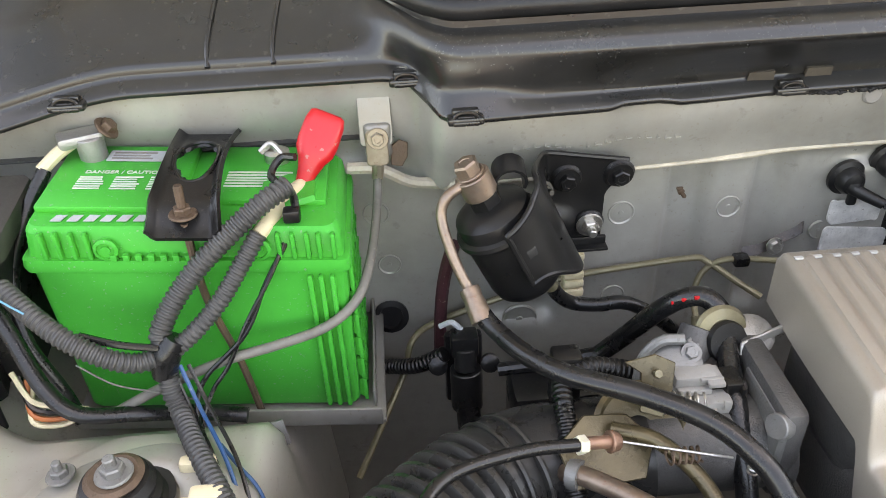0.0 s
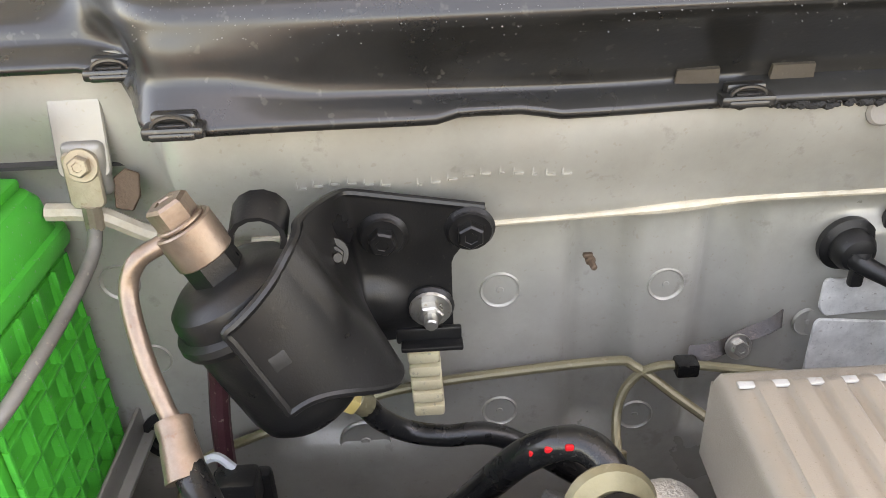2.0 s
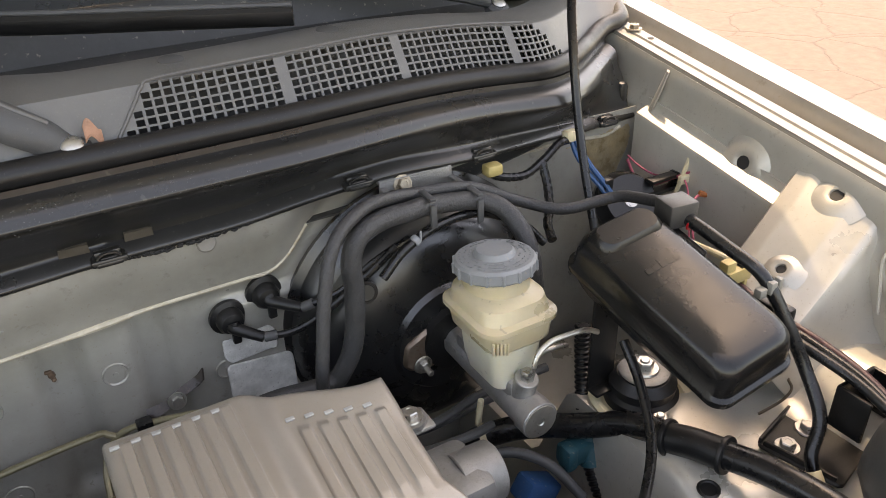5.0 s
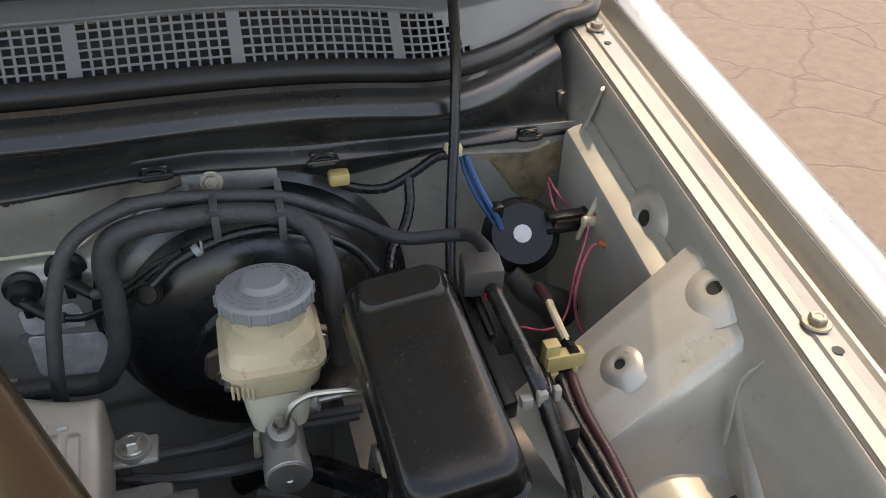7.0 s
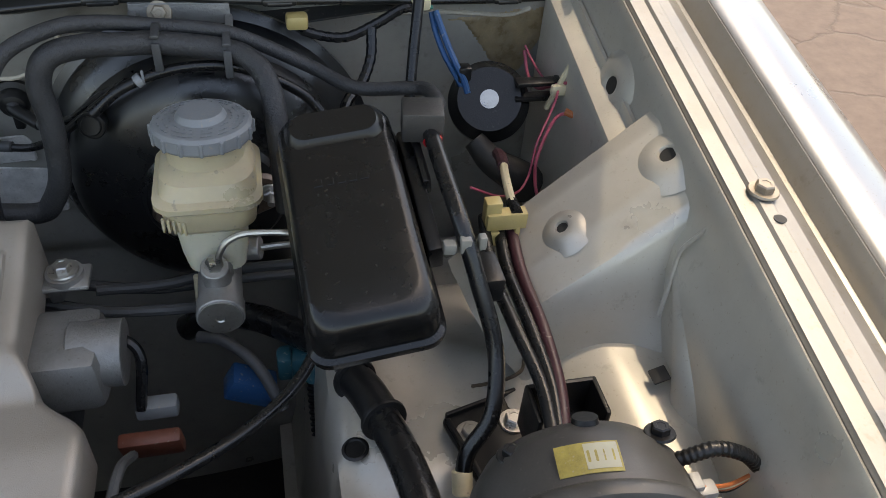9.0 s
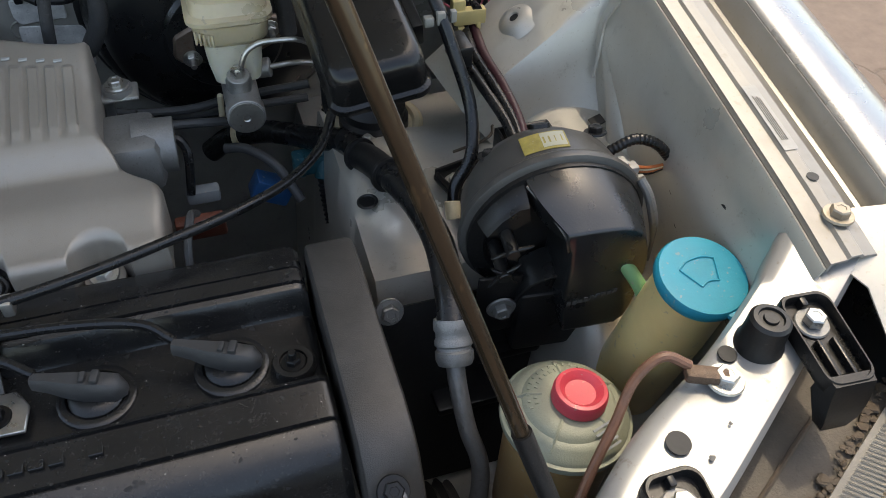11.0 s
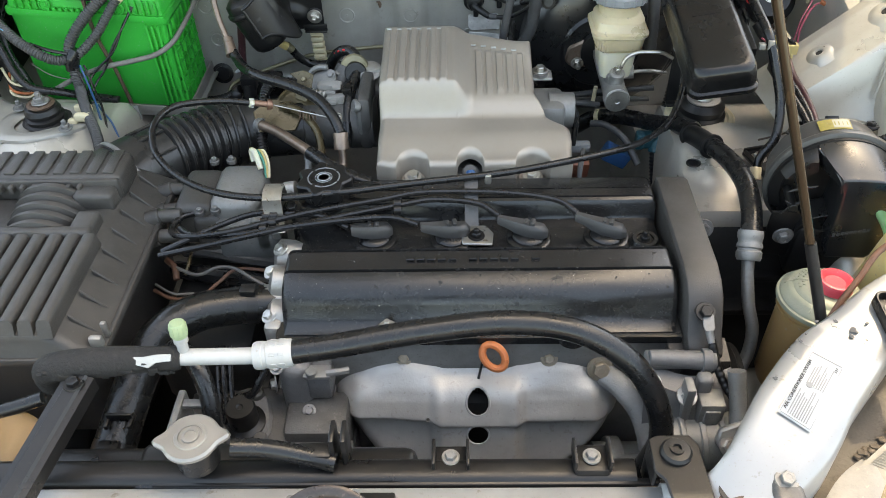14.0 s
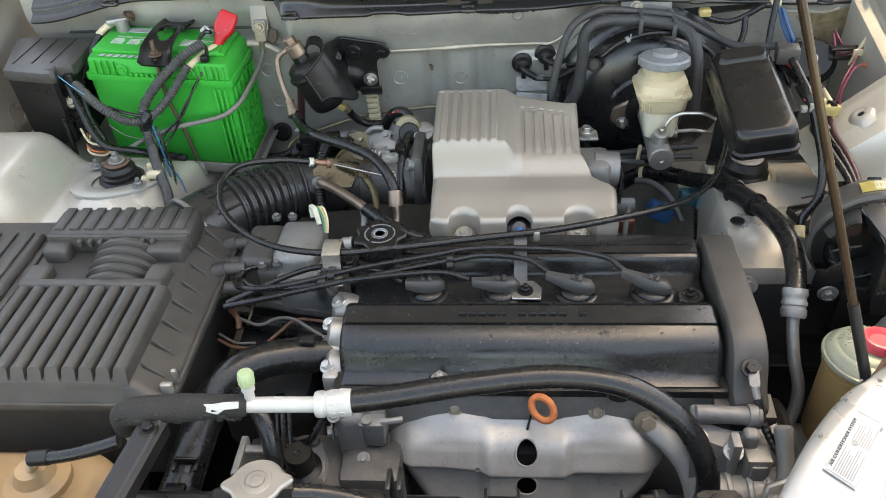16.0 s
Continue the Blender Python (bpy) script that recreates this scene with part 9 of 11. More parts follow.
# ground strap to the firewall plate
gp = thing("ground_cable", (-0.38, 0.45, 1.07), "grey ground cable bolted to a pale plate on the firewall", "ground cable")
part("plate", J(plate(rrect(0.027, 0.042, 0.004), 0.003, frame_of((-0.379, 0.4635, 1.103), (1, 0, 0), (0, 0.25, 1))), rbox((-0.378, 0.459, 1.087), (0.022, 0.008, 0.030), 0.004, 3)), "rail", gp, "pale painted earth plate")
bolt(gp, (-0.378, 0.4525, 1.0915), (0, -1, 0.2), 0.0056, "bolt_tan")
part("lug", J(plate(rrect(0.018, 0.030, 0.004), 0.003, frame_of((-0.379, 0.4545, 1.083), (1, 0, 0), (0, 0.1, 1))), tube([(-0.379, 0.453, 1.07), (-0.381, 0.455, 1.055)], 0.005, 10)), "bolt_tan", gp)
part("rust_tab", plate([(-0.007, -0.010), (0.002, -0.012), (0.007, -0.004), (0.008, 0.008), (0.001, 0.011), (-0.006, 0.006)], 0.002, frame_of((-0.362, 0.461, 1.074), (1, 0, 0), (0, 0.2, 1)), 0.0006), "rust", gp)
part("cable", tube([(-0.380, 0.455, 1.064), (-0.382, 0.448, 1.045), (-0.385, 0.415, 1.034), (-0.391, 0.375, 1.024), (-0.402, 0.348, 1.012), (-0.425, 0.335, 1.000), (-0.460, 0.325, 0.995), (-0.499, 0.318, 0.990), (-0.545, 0.312, 0.975), (-0.585, 0.31, 0.955)], 0.0038, 12), "cable_grey", gp)

# battery harness in corrugated conduit
bh = thing("battery_harness", (-0.53, 0.31, 0.98), "thick corrugated black conduits branching in front of the battery", "wiring harness")
part("cream_sleeve", tube([(-0.436, 0.406, 1.081), (-0.442, 0.388, 1.084), (-0.464, 0.346, 1.076)], 0.0055, 12), "cream", bh, "cream cable sleeve")
part("conduit", tube([(-0.440, 0.365, 1.104), (-0.458, 0.352, 1.098), (-0.482, 0.341, 1.082), (-0.506, 0.332, 1.062), (-0.525, 0.320, 1.042), (-0.535, 0.311, 1.024), (-0.532, 0.306, 1.010)], 0.0078, 14, pitch=0.0042, depth=0.15), "conduit", bh)
part("conduit", tube([(-0.462, 0.343, 1.080), (-0.476, 0.332, 1.062), (-0.492, 0.321, 1.042), (-0.512, 0.311, 1.024), (-0.530, 0.305, 1.012)], 0.0066, 14, pitch=0.0040, depth=0.15), "conduit", bh)
part("conduit", tube([(-0.532, 0.306, 1.012), (-0.550, 0.298, 1.012), (-0.568, 0.294, 1.022), (-0.590, 0.298, 1.036), (-0.610, 0.310, 1.046), (-0.64, 0.335, 1.058)], 0.0074, 14, pitch=0.0042, depth=0.15), "conduit", bh)
part("conduit", tube([(-0.533, 0.308, 1.010), (-0.534, 0.299, 0.988), (-0.528, 0.288, 0.973), (-0.512, 0.255, 0.972), (-0.490, 0.215, 0.970), (-0.470, 0.180, 0.963), (-0.454, 0.142, 0.950), (-0.446, 0.115, 0.925)], 0.0074, 14, pitch=0.0042, depth=0.15), "conduit", bh)
part("junction_tape", tube([(-0.524, 0.309, 1.022), (-0.533, 0.305, 1.010), (-0.537, 0.304, 0.994)], 0.0125, 12, radii=[0.0085, 0.0105, 0.0090]), "hose", bh, "taped junction")
for pts, mt, r in (([(-0.437, 0.398, 1.108), (-0.448, 0.402, 1.106), (-0.455, 0.39, 1.098), (-0.440, 0.372, 1.094), (-0.437, 0.36, 1.085)], "hose", 0.003),
                   ([(-0.440, 0.362, 1.08), (-0.458, 0.340, 1.048), (-0.478, 0.322, 1.020), (-0.495, 0.312, 0.99), (-0.508, 0.303, 0.975), (-0.514, 0.280, 0.962), (-0.500, 0.245, 0.958)], "hose", 0.0016),
                   ([(-0.436, 0.361, 1.078), (-0.462, 0.338, 1.043), (-0.480, 0.320, 1.012), (-0.512, 0.305, 0.985), (-0.516, 0.285, 0.968), (-0.498, 0.240, 0.962), (-0.480, 0.205, 0.958)], "hose", 0.0018),
                   ([(-0.66, 0.33, 1.075), (-0.625, 0.312, 1.058), (-0.590, 0.305, 1.036), (-0.545, 0.303, 1.022)], "sky_wire", 0.0007),
                   ([(-0.585, 0.305, 1.034), (-0.560, 0.302, 1.026), (-0.535, 0.302, 1.020)], "hose", 0.0026),
                   ([(-0.60, 0.315, 1.00), (-0.575, 0.308, 0.985), (-0.545, 0.304, 0.978), (-0.52, 0.30, 0.972)], "cable_grey", 0.0007),
                   ([(-0.500, 0.268, 0.958), (-0.486, 0.250, 0.955), (-0.474, 0.238, 0.948), (-0.466, 0.228, 0.93)], "blue", 0.0014),
                   ([(-0.522, 0.292, 0.95), (-0.508, 0.276, 0.925), (-0.497, 0.255, 0.90), (-0.49, 0.23, 0.87)], "hose", 0.002)):
    part("wire", tube(pts, r, 8), mt, bh)
part("pale_clip", J(rbox((-0.498, 0.214, 0.972), (0.022, 0.012, 0.010), 0.003), rbox((-0.512, 0.212, 0.967), (0.012, 0.009, 0.007), 0.002)), "cream", bh, "cream conduit clip")
part("cap_clip", rbox((-0.440, 0.358, 1.084), (0.012, 0.010, 0.010), 0.002), "black", bh)
part("flat_cable", tube([(-0.66, 0.345, 1.058), (-0.640, 0.325, 1.020), (-0.622, 0.305, 0.99), (-0.600, 0.295, 0.972), (-0.565, 0.305, 0.958), (-0.53, 0.315, 0.945), (-0.49, 0.312, 0.940)], 0.0060, 12, flat=0.7), "hose", bh, "flat black sheathed cable")
nc = thing("negative_cable", (-0.65, 0.42, 1.05), "black negative cable hanging down beside the battery", "cable")
part("cable", tube([B(0.224, 0.076, 0.178), (-0.642, 0.40, 1.070), (-0.645, 0.360, 1.045), (-0.638, 0.335, 1.01), (-0.622, 0.325, 0.97), (-0.615, 0.322, 0.94)], 0.0055, 12), "hose", nc)

rbx = thing("relay_box", (-0.735, 0.45, 0.98), "black plastic relay box beside the battery", "relay box")
lid_out = [(-0.742, 0.330), (-0.690, 0.318), (-0.660, 0.312), (-0.656, 0.318), (-0.661, 0.336), (-0.640, 0.342), (-0.637, 0.350), (-0.646, 0.440), (-0.652, 0.447), (-0.772, 0.454), (-0.778, 0.446)]
def box_ring(k, z, out=lid_out):
    return [(-0.704 + (x + 0.704) * k, 0.388 + (y - 0.388) * k, z) for x, y in out]
part("lid", loft([box_ring(1.0, 1.070), box_ring(1.005, 1.072), box_ring(1.005, 1.082), box_ring(0.985, 1.085), box_ring(0.90, 1.0865)]), "airbox", rbx, "", 30)
for x in (-0.735, -0.705, -0.675):
    part("lid_rib", rbox((x, 0.395, 1.0872), (0.003, 0.09, 0.002), 0.0006), "airbox", rbx)
part("body", loft([box_ring(0.86, 0.965), box_ring(0.90, 1.00), box_ring(0.95, 1.071)]), "black", rbx, "", 30)
part("catch", rbox((-0.648, 0.338, 1.066), (0.014, 0.010, 0.016), 0.002), "black", rbx)
part("post", J(cyl((-0.668, 0.315, 0.945), (-0.668, 0.318, 1.010), 0.0035), cyl((-0.656, 0.342, 1.024), (-0.654, 0.334, 1.030), 0.012)), "steel_black", rbx)
bolt(rbx, (-0.654, 0.332, 1.031), (0, -1, 0.6), 0.006, "bolt_tan", "nut")
for k in range(4):
    part("loose_wire", tube([(-0.655 + 0.004 * k, 0.33, 0.985 - 0.004 * k), (-0.640, 0.315 - 0.003 * k, 0.970 - 0.004 * k), (-0.622, 0.312, 0.965 - 0.006 * k), (-0.605, 0.318, 0.955)], 0.002, 6), ("cream", "hose", "orange", "cream")[k], rbx)

part("cream_clip", J(rbox((-0.510, 0.245, 0.964), (0.024, 0.010, 0.016), 0.003), rbox((-0.522, 0.246, 0.958), (0.012, 0.014, 0.005), 0.002)), "cream", bh, "cream harness clip")
for k in range(3):
    part("wire", tube([(-0.532 + 0.006 * k, 0.306, 1.000), (-0.520 + 0.006 * k, 0.288, 0.972 + 0.003 * k), (-0.500 + 0.007 * k, 0.250, 0.962), (-0.484 + 0.005 * k, 0.215, 0.935), (-0.478 + 0.004 * k, 0.19, 0.90)], 0.0016, 6), ("hose", "blue", "hose")[k], bh)
# ---- fuel filter ----
ff = thing("fuel_filter", (-0.285, 0.39, 0.99), "black fuel filter canister clamped in a pressed bracket", "fuel filter")
FA = V((-0.2995, 0.3835, 1.066)); FB = V((-0.262, 0.384, 0.985))
fd = (FB - FA).normalized()
part("canister", lathe([(0.0, 0.0), (0.016, 0.0), (0.0235, 0.002), (0.0290, 0.006), (0.0303, 0.010), (0.0303, 0.016), (0.0338, 0.0175), (0.0345, 0.0205), (0.0335, 0.0235), (0.0305, 0.0255), (0.0302, 0.070), (0.0285, 0.078), (0.024, 0.083), (0.014, 0.086), (0.0, 0.086)], aim(FA, fd), 48), "steel_black", ff, "", 30)
part("top_nut", lathe([(0.0125, 0), (0.0125, 0.014), (0, 0.014)], aim(FA - fd * 0.011, fd), 6), "black", ff)
part("banjo", J(cyl(FA - fd * 0.028, FA - fd * 0.010, 0.0135, seg=26), cyl(FA - fd * 0.030, FA - fd * 0.028, 0.011)), "pipe_tan", ff, "tarnished banjo fitting")
bolt(ff, FA - fd * 0.030, -fd, 0.0098, "pipe_tan", "banjo_bolt", False)
hook = []
for i in range(9):
    q = radians(-30 + 27 * i)
    c = V((-0.281, 0.396, 1.083)) + V((0.013 * math.cos(q), 0.0, 0.011 * math.sin(q)))
    hook.append([c + V((0, -0.010, -0.003)), c + V((0, -0.003, 0)), c + V((0, 0.006, 0.003))])
part("hook_band", sheet(hook, 0.0024), "steel_black", ff, "curled steel retainer", 60)
# bracket: a plate on the firewall, pressed forward and wrapped round the canister's side
FN = V((-fd.z, 0, fd.x)).normalized()
def wrap(phi, h, r=0.0375):
    return FA + fd * h + (V((0, -1, 0)) * math.cos(phi) + FN * math.sin(phi)) * r
def bracket_at(v, k):
    """v: round the wrap (0 to 0.5) and along the plate (0.5 to 1); k: top to bottom."""
    f = min(1.0, v / 0.5)
    phi = radians(10 + 88 * f)
    h = (0.010 - 0.012 * f) * (1 - k) + (0.058 + 0.034 * smoothstep(0.1, 1.0, f)) * k
    p = wrap(phi, h, 0.0378 + 0.004 * smoothstep(0.6, 1.0, f))
    if v <= 0.5:
        return p
    z = 1.0665 - 0.0785 * k
    join = V((-0.2445 + 0.006 * k, 0.4300 + 0.004 * k, 1.0805 - 0.092 * k))
    end = V((-0.177 - 0.018 * smoothstep(1.062, 1.034, z), 0.4345 + 0.004 * k, z))
    if v < 0.68:
        g = (v - 0.5) / 0.18
        t0, t1 = V((0.004, 0.030, 0.0)), V((0.022, 0.006, 0.0))
        return p * (2 * g ** 3 - 3 * g * g + 1) + t0 * (g ** 3 - 2 * g * g + g) + join * (3 * g * g - 2 * g ** 3) + t1 * (g ** 3 - g * g)
    return join.lerp(end, (v - 0.68) / 0.32)
def pressed(v, k):
    p = bracket_at(v, k)
    dome = smoothstep(0.20, 0.06, math.hypot((v - 0.70) * 1.1, k - 0.72))
    rib = smoothstep(0.05, 0.02, abs(v - 0.36 - 0.06 * k)) * smoothstep(0.55, 0.42, k)
    return p + V((0, -0.006 * dome, 0)) + (p - (FA + fd * 0.03)).normalized() * 0.0022 * rib
BK = [i / 20 for i in range(21)]
BV = [i / 48 for i in range(49)]
part("bracket_plate", sheet([[pressed(v, k) for k in BK] for v in BV], 0.0022), "steel_black", ff, "pressed black bracket wrapped round the canister", 60)
edge = [pressed(v, 0) for v in reversed(BV)] + [pressed(0, k) for k in BK[1:]] + [pressed(v, 1) for v in BV[1:26]]
part("bracket_edge", tube([p + V((-0.0006, -0.0014, 0.0004)) for p in edge[::2]], 0.0023, 8, 3), "steel_black", ff, "turned rim of the bracket")
part("bracket_tab", J(rbox((-0.2085, 0.4335, 0.9905), (0.036, 0.004, 0.010), 0.0015), rbox((-0.207, 0.429, 0.9865), (0.034, 0.010, 0.003), 0.001)), "steel_black", ff)
for p, mt in (((-0.229, 0.431, 1.056), "steel_black"), ((-0.185, 0.4335, 1.056), "steel_black"), ((-0.207, 0.4335, 1.010), "steel")):
    part("rubber_washer", lathe([(0.0, 0), (0.0125, 0), (0.0130, 0.002), (0.011, 0.005), (0.0, 0.005)], aim(p, (0, -1, -0.1)), 26), "rubber", ff)
    bolt(ff, V(p) + V((0, -0.005, 0)), (0, -1, -0.1), 0.0072, mt, "bolt", True, 0.014 if mt == "steel" else 0.0)
bolt(ff, (-0.252, 0.405, 1.060), (0.3, -0.8, 0.3), 0.0052, "steel_black", "screw", True, 0.012)
part("square_window", move(rbox((0, 0, 0), (0.0085, 0.0085, 0.003), 0.001), aim(wrap(radians(24), 0.033, 0.0386), wrap(radians(24), 0.033, 0.05) - wrap(radians(24), 0.033, 0.03), 20)), "dark", ff, "square hole in the bracket")
part("outlet_clip", rbox((-0.252, 0.393, 0.982), (0.014, 0.010, 0.010), 0.002, 2, Matrix.Rotation(0.6, 4, "Y")), "yellow", ff, "orange-yellow locking clip")
part("outlet_nut", cyl((-0.249, 0.396, 0.980), (-0.243, 0.401, 0.970), 0.0065), "olive", ff)
part("inlet_pipe", tube([FA - fd * 0.019 + V((-0.010, -0.004, 0.002)), (-0.330, 0.374, 1.079), (-0.335, 0.369, 1.066), (-0.330, 0.356, 1.045), (-0.322, 0.344, 1.026), (-0.316, 0.337, 1.016)], 0.0042, 12), "pipe_tan", ff, "tarnished steel inlet pipe")
part("crimp", lathe([(0.0, 0), (0.0076, 0), (0.0080, 0.002), (0.0073, 0.008), (0.0080, 0.012), (0.0086, 0.022), (0.0090, 0.026), (0, 0.026)], aim((-0.3185, 0.3405, 1.020), (0.25, -0.62, -0.52)), 20), "pipe_tan", ff)
part("fuel_hose", tube([(-0.312, 0.327, 1.008), (-0.302, 0.312, 1.002), (-0.286, 0.285, 1.002), (-0.262, 0.257, 1.006), (-0.215, 0.236, 1.002), (-0.178, 0.213, 0.996), (-0.155, 0.188, 0.984), (-0.144, 0.170, 0.968)], 0.0072, 14), "hose", ff, "thick black fuel hose")
part("end_crimp", lathe([(0.0, 0), (0.0095, 0), (0.0100, 0.003), (0.0092, 0.010), (0.0100, 0.014), (0.0098, 0.022), (0, 0.022)], aim((-0.1445, 0.171, 0.969), (0.05, -0.45, -0.75)), 20), "pipe_tan", ff)
part("end_pipe", tube([(-0.143, 0.160, 0.952), (-0.142, 0.150, 0.935), (-0.146, 0.135, 0.925), (-0.155, 0.12, 0.92)], 0.0055, 12), "pipe_tan", ff)

fl = thing("fuel_line", (-0.2, 0.46, 0.9), "thin olive coated metal line along the firewall", "fuel line")
part("line", tube([(-0.42, 0.36, 0.80), (-0.392, 0.40, 0.835), (-0.372, 0.43, 0.86), (-0.362, 0.445, 0.885), (-0.336, 0.46, 0.893), (-0.255, 0.462, 0.921), (-0.222, 0.462, 0.930), (-0.179, 0.462, 0.936), (-0.10, 0.462, 0.942), (-0.083, 0.460, 0.938), (-0.060, 0.445, 0.925), (-0.04, 0.43, 0.915)], 0.0032, 10), "olive", fl)
part("line", tube([(-0.098, 0.43, 0.895), (-0.095, 0.45, 0.91), (-0.086, 0.458, 0.928), (-0.068, 0.455, 0.942), (-0.03, 0.445, 0.945), (0.02, 0.43, 0.945)], 0.003, 10), "olive", fl)
part("nut", cyl((-0.098, 0.425, 0.885), (-0.097, 0.432, 0.897), 0.005), "olive", fl)
lt = thing("line_clip", (-0.213, 0.455, 0.965), "cream plastic notched clip holding the fuel line", "clip")
for i in range(8):
    part("notch_block", rbox((-0.2135 + 0.0004 * i, 0.455, 0.992 - 0.0100 * i), (0.019, 0.014, 0.0082), 0.0022), "cream", lt)
part("spine", rbox((-0.2125, 0.461, 0.957), (0.016, 0.006, 0.078), 0.001), "cream", lt)
vb = thing("vent_hose", (-0.19, 0.4, 0.92), "black rubber hose from the fuel filter", "hose")
part("hose", tube([(-0.244, 0.400, 0.972), (-0.236, 0.404, 0.957), (-0.222, 0.408, 0.944), (-0.202, 0.404, 0.943), (-0.180, 0.402, 0.945), (-0.160, 0.402, 0.935), (-0.142, 0.405, 0.918), (-0.120, 0.41, 0.895), (-0.10, 0.41, 0.875)], 0.0062, 12), "hose", vb)
hbk = thing("loom_bracket", (-0.025, 0.46, 0.955), "small oily steel bracket bolted to the firewall", "bracket")
part("strip", sheet([[(-0.052 + 0.054 * k, 0.458 - 0.003 * math.sin(k * 6), 0.940 + 0.018 * k + 0.005 * smoothstep(0.85, 1.0, k)), (-0.050 + 0.054 * k, 0.464 - 0.003 * math.sin(k * 6), 0.949 + 0.016 * k + 0.007 * smoothstep(0.85, 1.0, k))] for k in [i / 10 for i in range(11)]], 0.002), "oily", hbk)
bolt(hbk, (-0.024, 0.454, 0.954), (0, -1, 0.3), 0.0052, "steel")
part("clip", rbox((-0.055, 0.452, 0.943), (0.014, 0.012, 0.010), 0.002), "black", hbk)

# coolant hose through the rubber ring
ch = thing("coolant_hose", (-0.16, 0.33, 0.95), "black coolant hose looping through a rubber ring on the throttle body", "hose")
part("hose", tube([(-0.245, 0.375, 0.885), (-0.215, 0.375, 0.905), (-0.195, 0.370, 0.927), (-0.182, 0.353, 0.960), (-0.170, 0.340, 0.987), (-0.157, 0.333, 1.001), (-0.144, 0.328, 1.004), (-0.135, 0.318, 0.998), (-0.133, 0.306, 0.985), (-0.138, 0.285, 0.976), (-0.142, 0.258, 0.966), (-0.144, 0.23, 0.945), (-0.145, 0.21, 0.92)], 0.0078, 14), "hose", ch)
part("ring", lathe([(0.010, -0.004), (0.022, -0.004), (0.024, 0.0), (0.022, 0.004), (0.013, 0.006), (0.010, 0.004)], aim((-0.137, 0.309, 0.987), (0.05, -0.85, 0.25)) @ Matrix.Scale(0.85, 4), 30), "olive", ch, "olive rubber ring")
part("ring", lathe([(0.009, -0.003), (0.016, -0.003), (0.0175, 0.0), (0.016, 0.004), (0.009, 0.004)], aim((-0.135, 0.300, 0.984), (0.1, -0.85, 0.4)) @ Matrix.Scale(0.9, 4), 28), "rubber", ch)
for p in ((-0.166, 0.3305, 0.999), (-0.160, 0.327, 1.004), (-0.152, 0.324, 1.0075)):
    part("paint_mark", rbox(p, (0.004, 0.002, 0.003), 0.0008), "red", ch, "red paint mark")
part("branch", tube([(-0.29, 0.385, 0.895), (-0.245, 0.380, 0.903), (-0.205, 0.374, 0.915)], 0.006, 10), "hose", ch)
part("clamp", lathe([(0.0085, -0.004), (0.0098, -0.004), (0.0098, 0.004), (0.0085, 0.004)], aim((-0.242, 0.377, 0.888), (1, 0, 0.6)), 18), "steel", ch)

# ---- throttle body and its linkage ----
tb = thing("throttle_unit", (-0.17, 0.26, 0.93), "oily cast throttle unit with cable linkage and grey connector", "throttle")
part("casting", J(cyl((-0.215, 0.262, 0.925), (-0.105, 0.255, 0.932), 0.036, seg=28), rbox((-0.118, 0.262, 0.948), (0.018, 0.085, 0.080), 0.006), rbox((-0.155, 0.285, 0.958), (0.055, 0.045, 0.030), 0.008), cyl((-0.162, 0.30, 0.965), (-0.150, 0.315, 0.985), 0.014)), "casting_dark", tb, "", 40)
part("rear_cover", J(rbox((-0.112, 0.30, 0.925), (0.026, 0.064, 0.062), 0.012, 3), cyl((-0.118, 0.302, 0.950), (-0.100, 0.302, 0.958), 0.013)), "casting_dark", tb, "", 50)
bolt(tb, (-0.112, 0.312, 0.964), (0.2, -0.4, 1), 0.0065, "alu_grey")
bolt(tb, (-0.160, 0.302, 0.982), (0, -0.5, 1), 0.005, "alu_grey")
con = part("connector", J(rbox((-0.170, 0.270, 0.982), (0.030, 0.014, 0.009), 0.002), rbox((-0.158, 0.266, 0.984), (0.012, 0.020, 0.004), 0.0015), rbox((-0.172, 0.261, 0.977), (0.024, 0.006, 0.005), 0.0015)), "conn_grey", tb, "pale grey two-part connector")
part("latch", rbox((-0.160, 0.2625, 0.985), (0.016, 0.003, 0.003), 0.0008), "conn_grey", con)
part("socket", J(rbox((-0.160, 0.257, 0.968), (0.025, 0.014, 0.013), 0.002), rbox((-0.164, 0.249, 0.967), (0.010, 0.003, 0.006), 0.0008), rbox((-0.152, 0.250, 0.972), (0.005, 0.003, 0.008), 0.0008)), "conn_grey", con)
part("black_plug", J(rbox((-0.144, 0.268, 0.974), (0.013, 0.020, 0.016), 0.002), rbox((-0.145, 0.262, 0.960), (0.015, 0.018, 0.011), 0.002), rbox((-0.139, 0.266, 0.967), (0.003, 0.022, 0.026), 0.001)), "black", tb)
part("sensor_disc", J(lathe([(0.0, 0), (0.021, 0), (0.022, 0.002), (0.022, 0.007), (0.018, 0.010), (0.010, 0.012), (0, 0.012)], aim((-0.180, 0.285, 0.975), (-0.25, -0.55, 0.8)), 34), tube([(-0.204, 0.285, 0.966), (-0.200, 0.290, 0.985), (-0.188, 0.292, 0.997), (-0.172, 0.290, 0.999)], 0.004, 10)), "alu_grey", tb, "round cast sensor housing")
bolt(tb, (-0.168, 0.284, 0.991), (-0.1, -0.7, 0.8), 0.0048, "alu_grey")
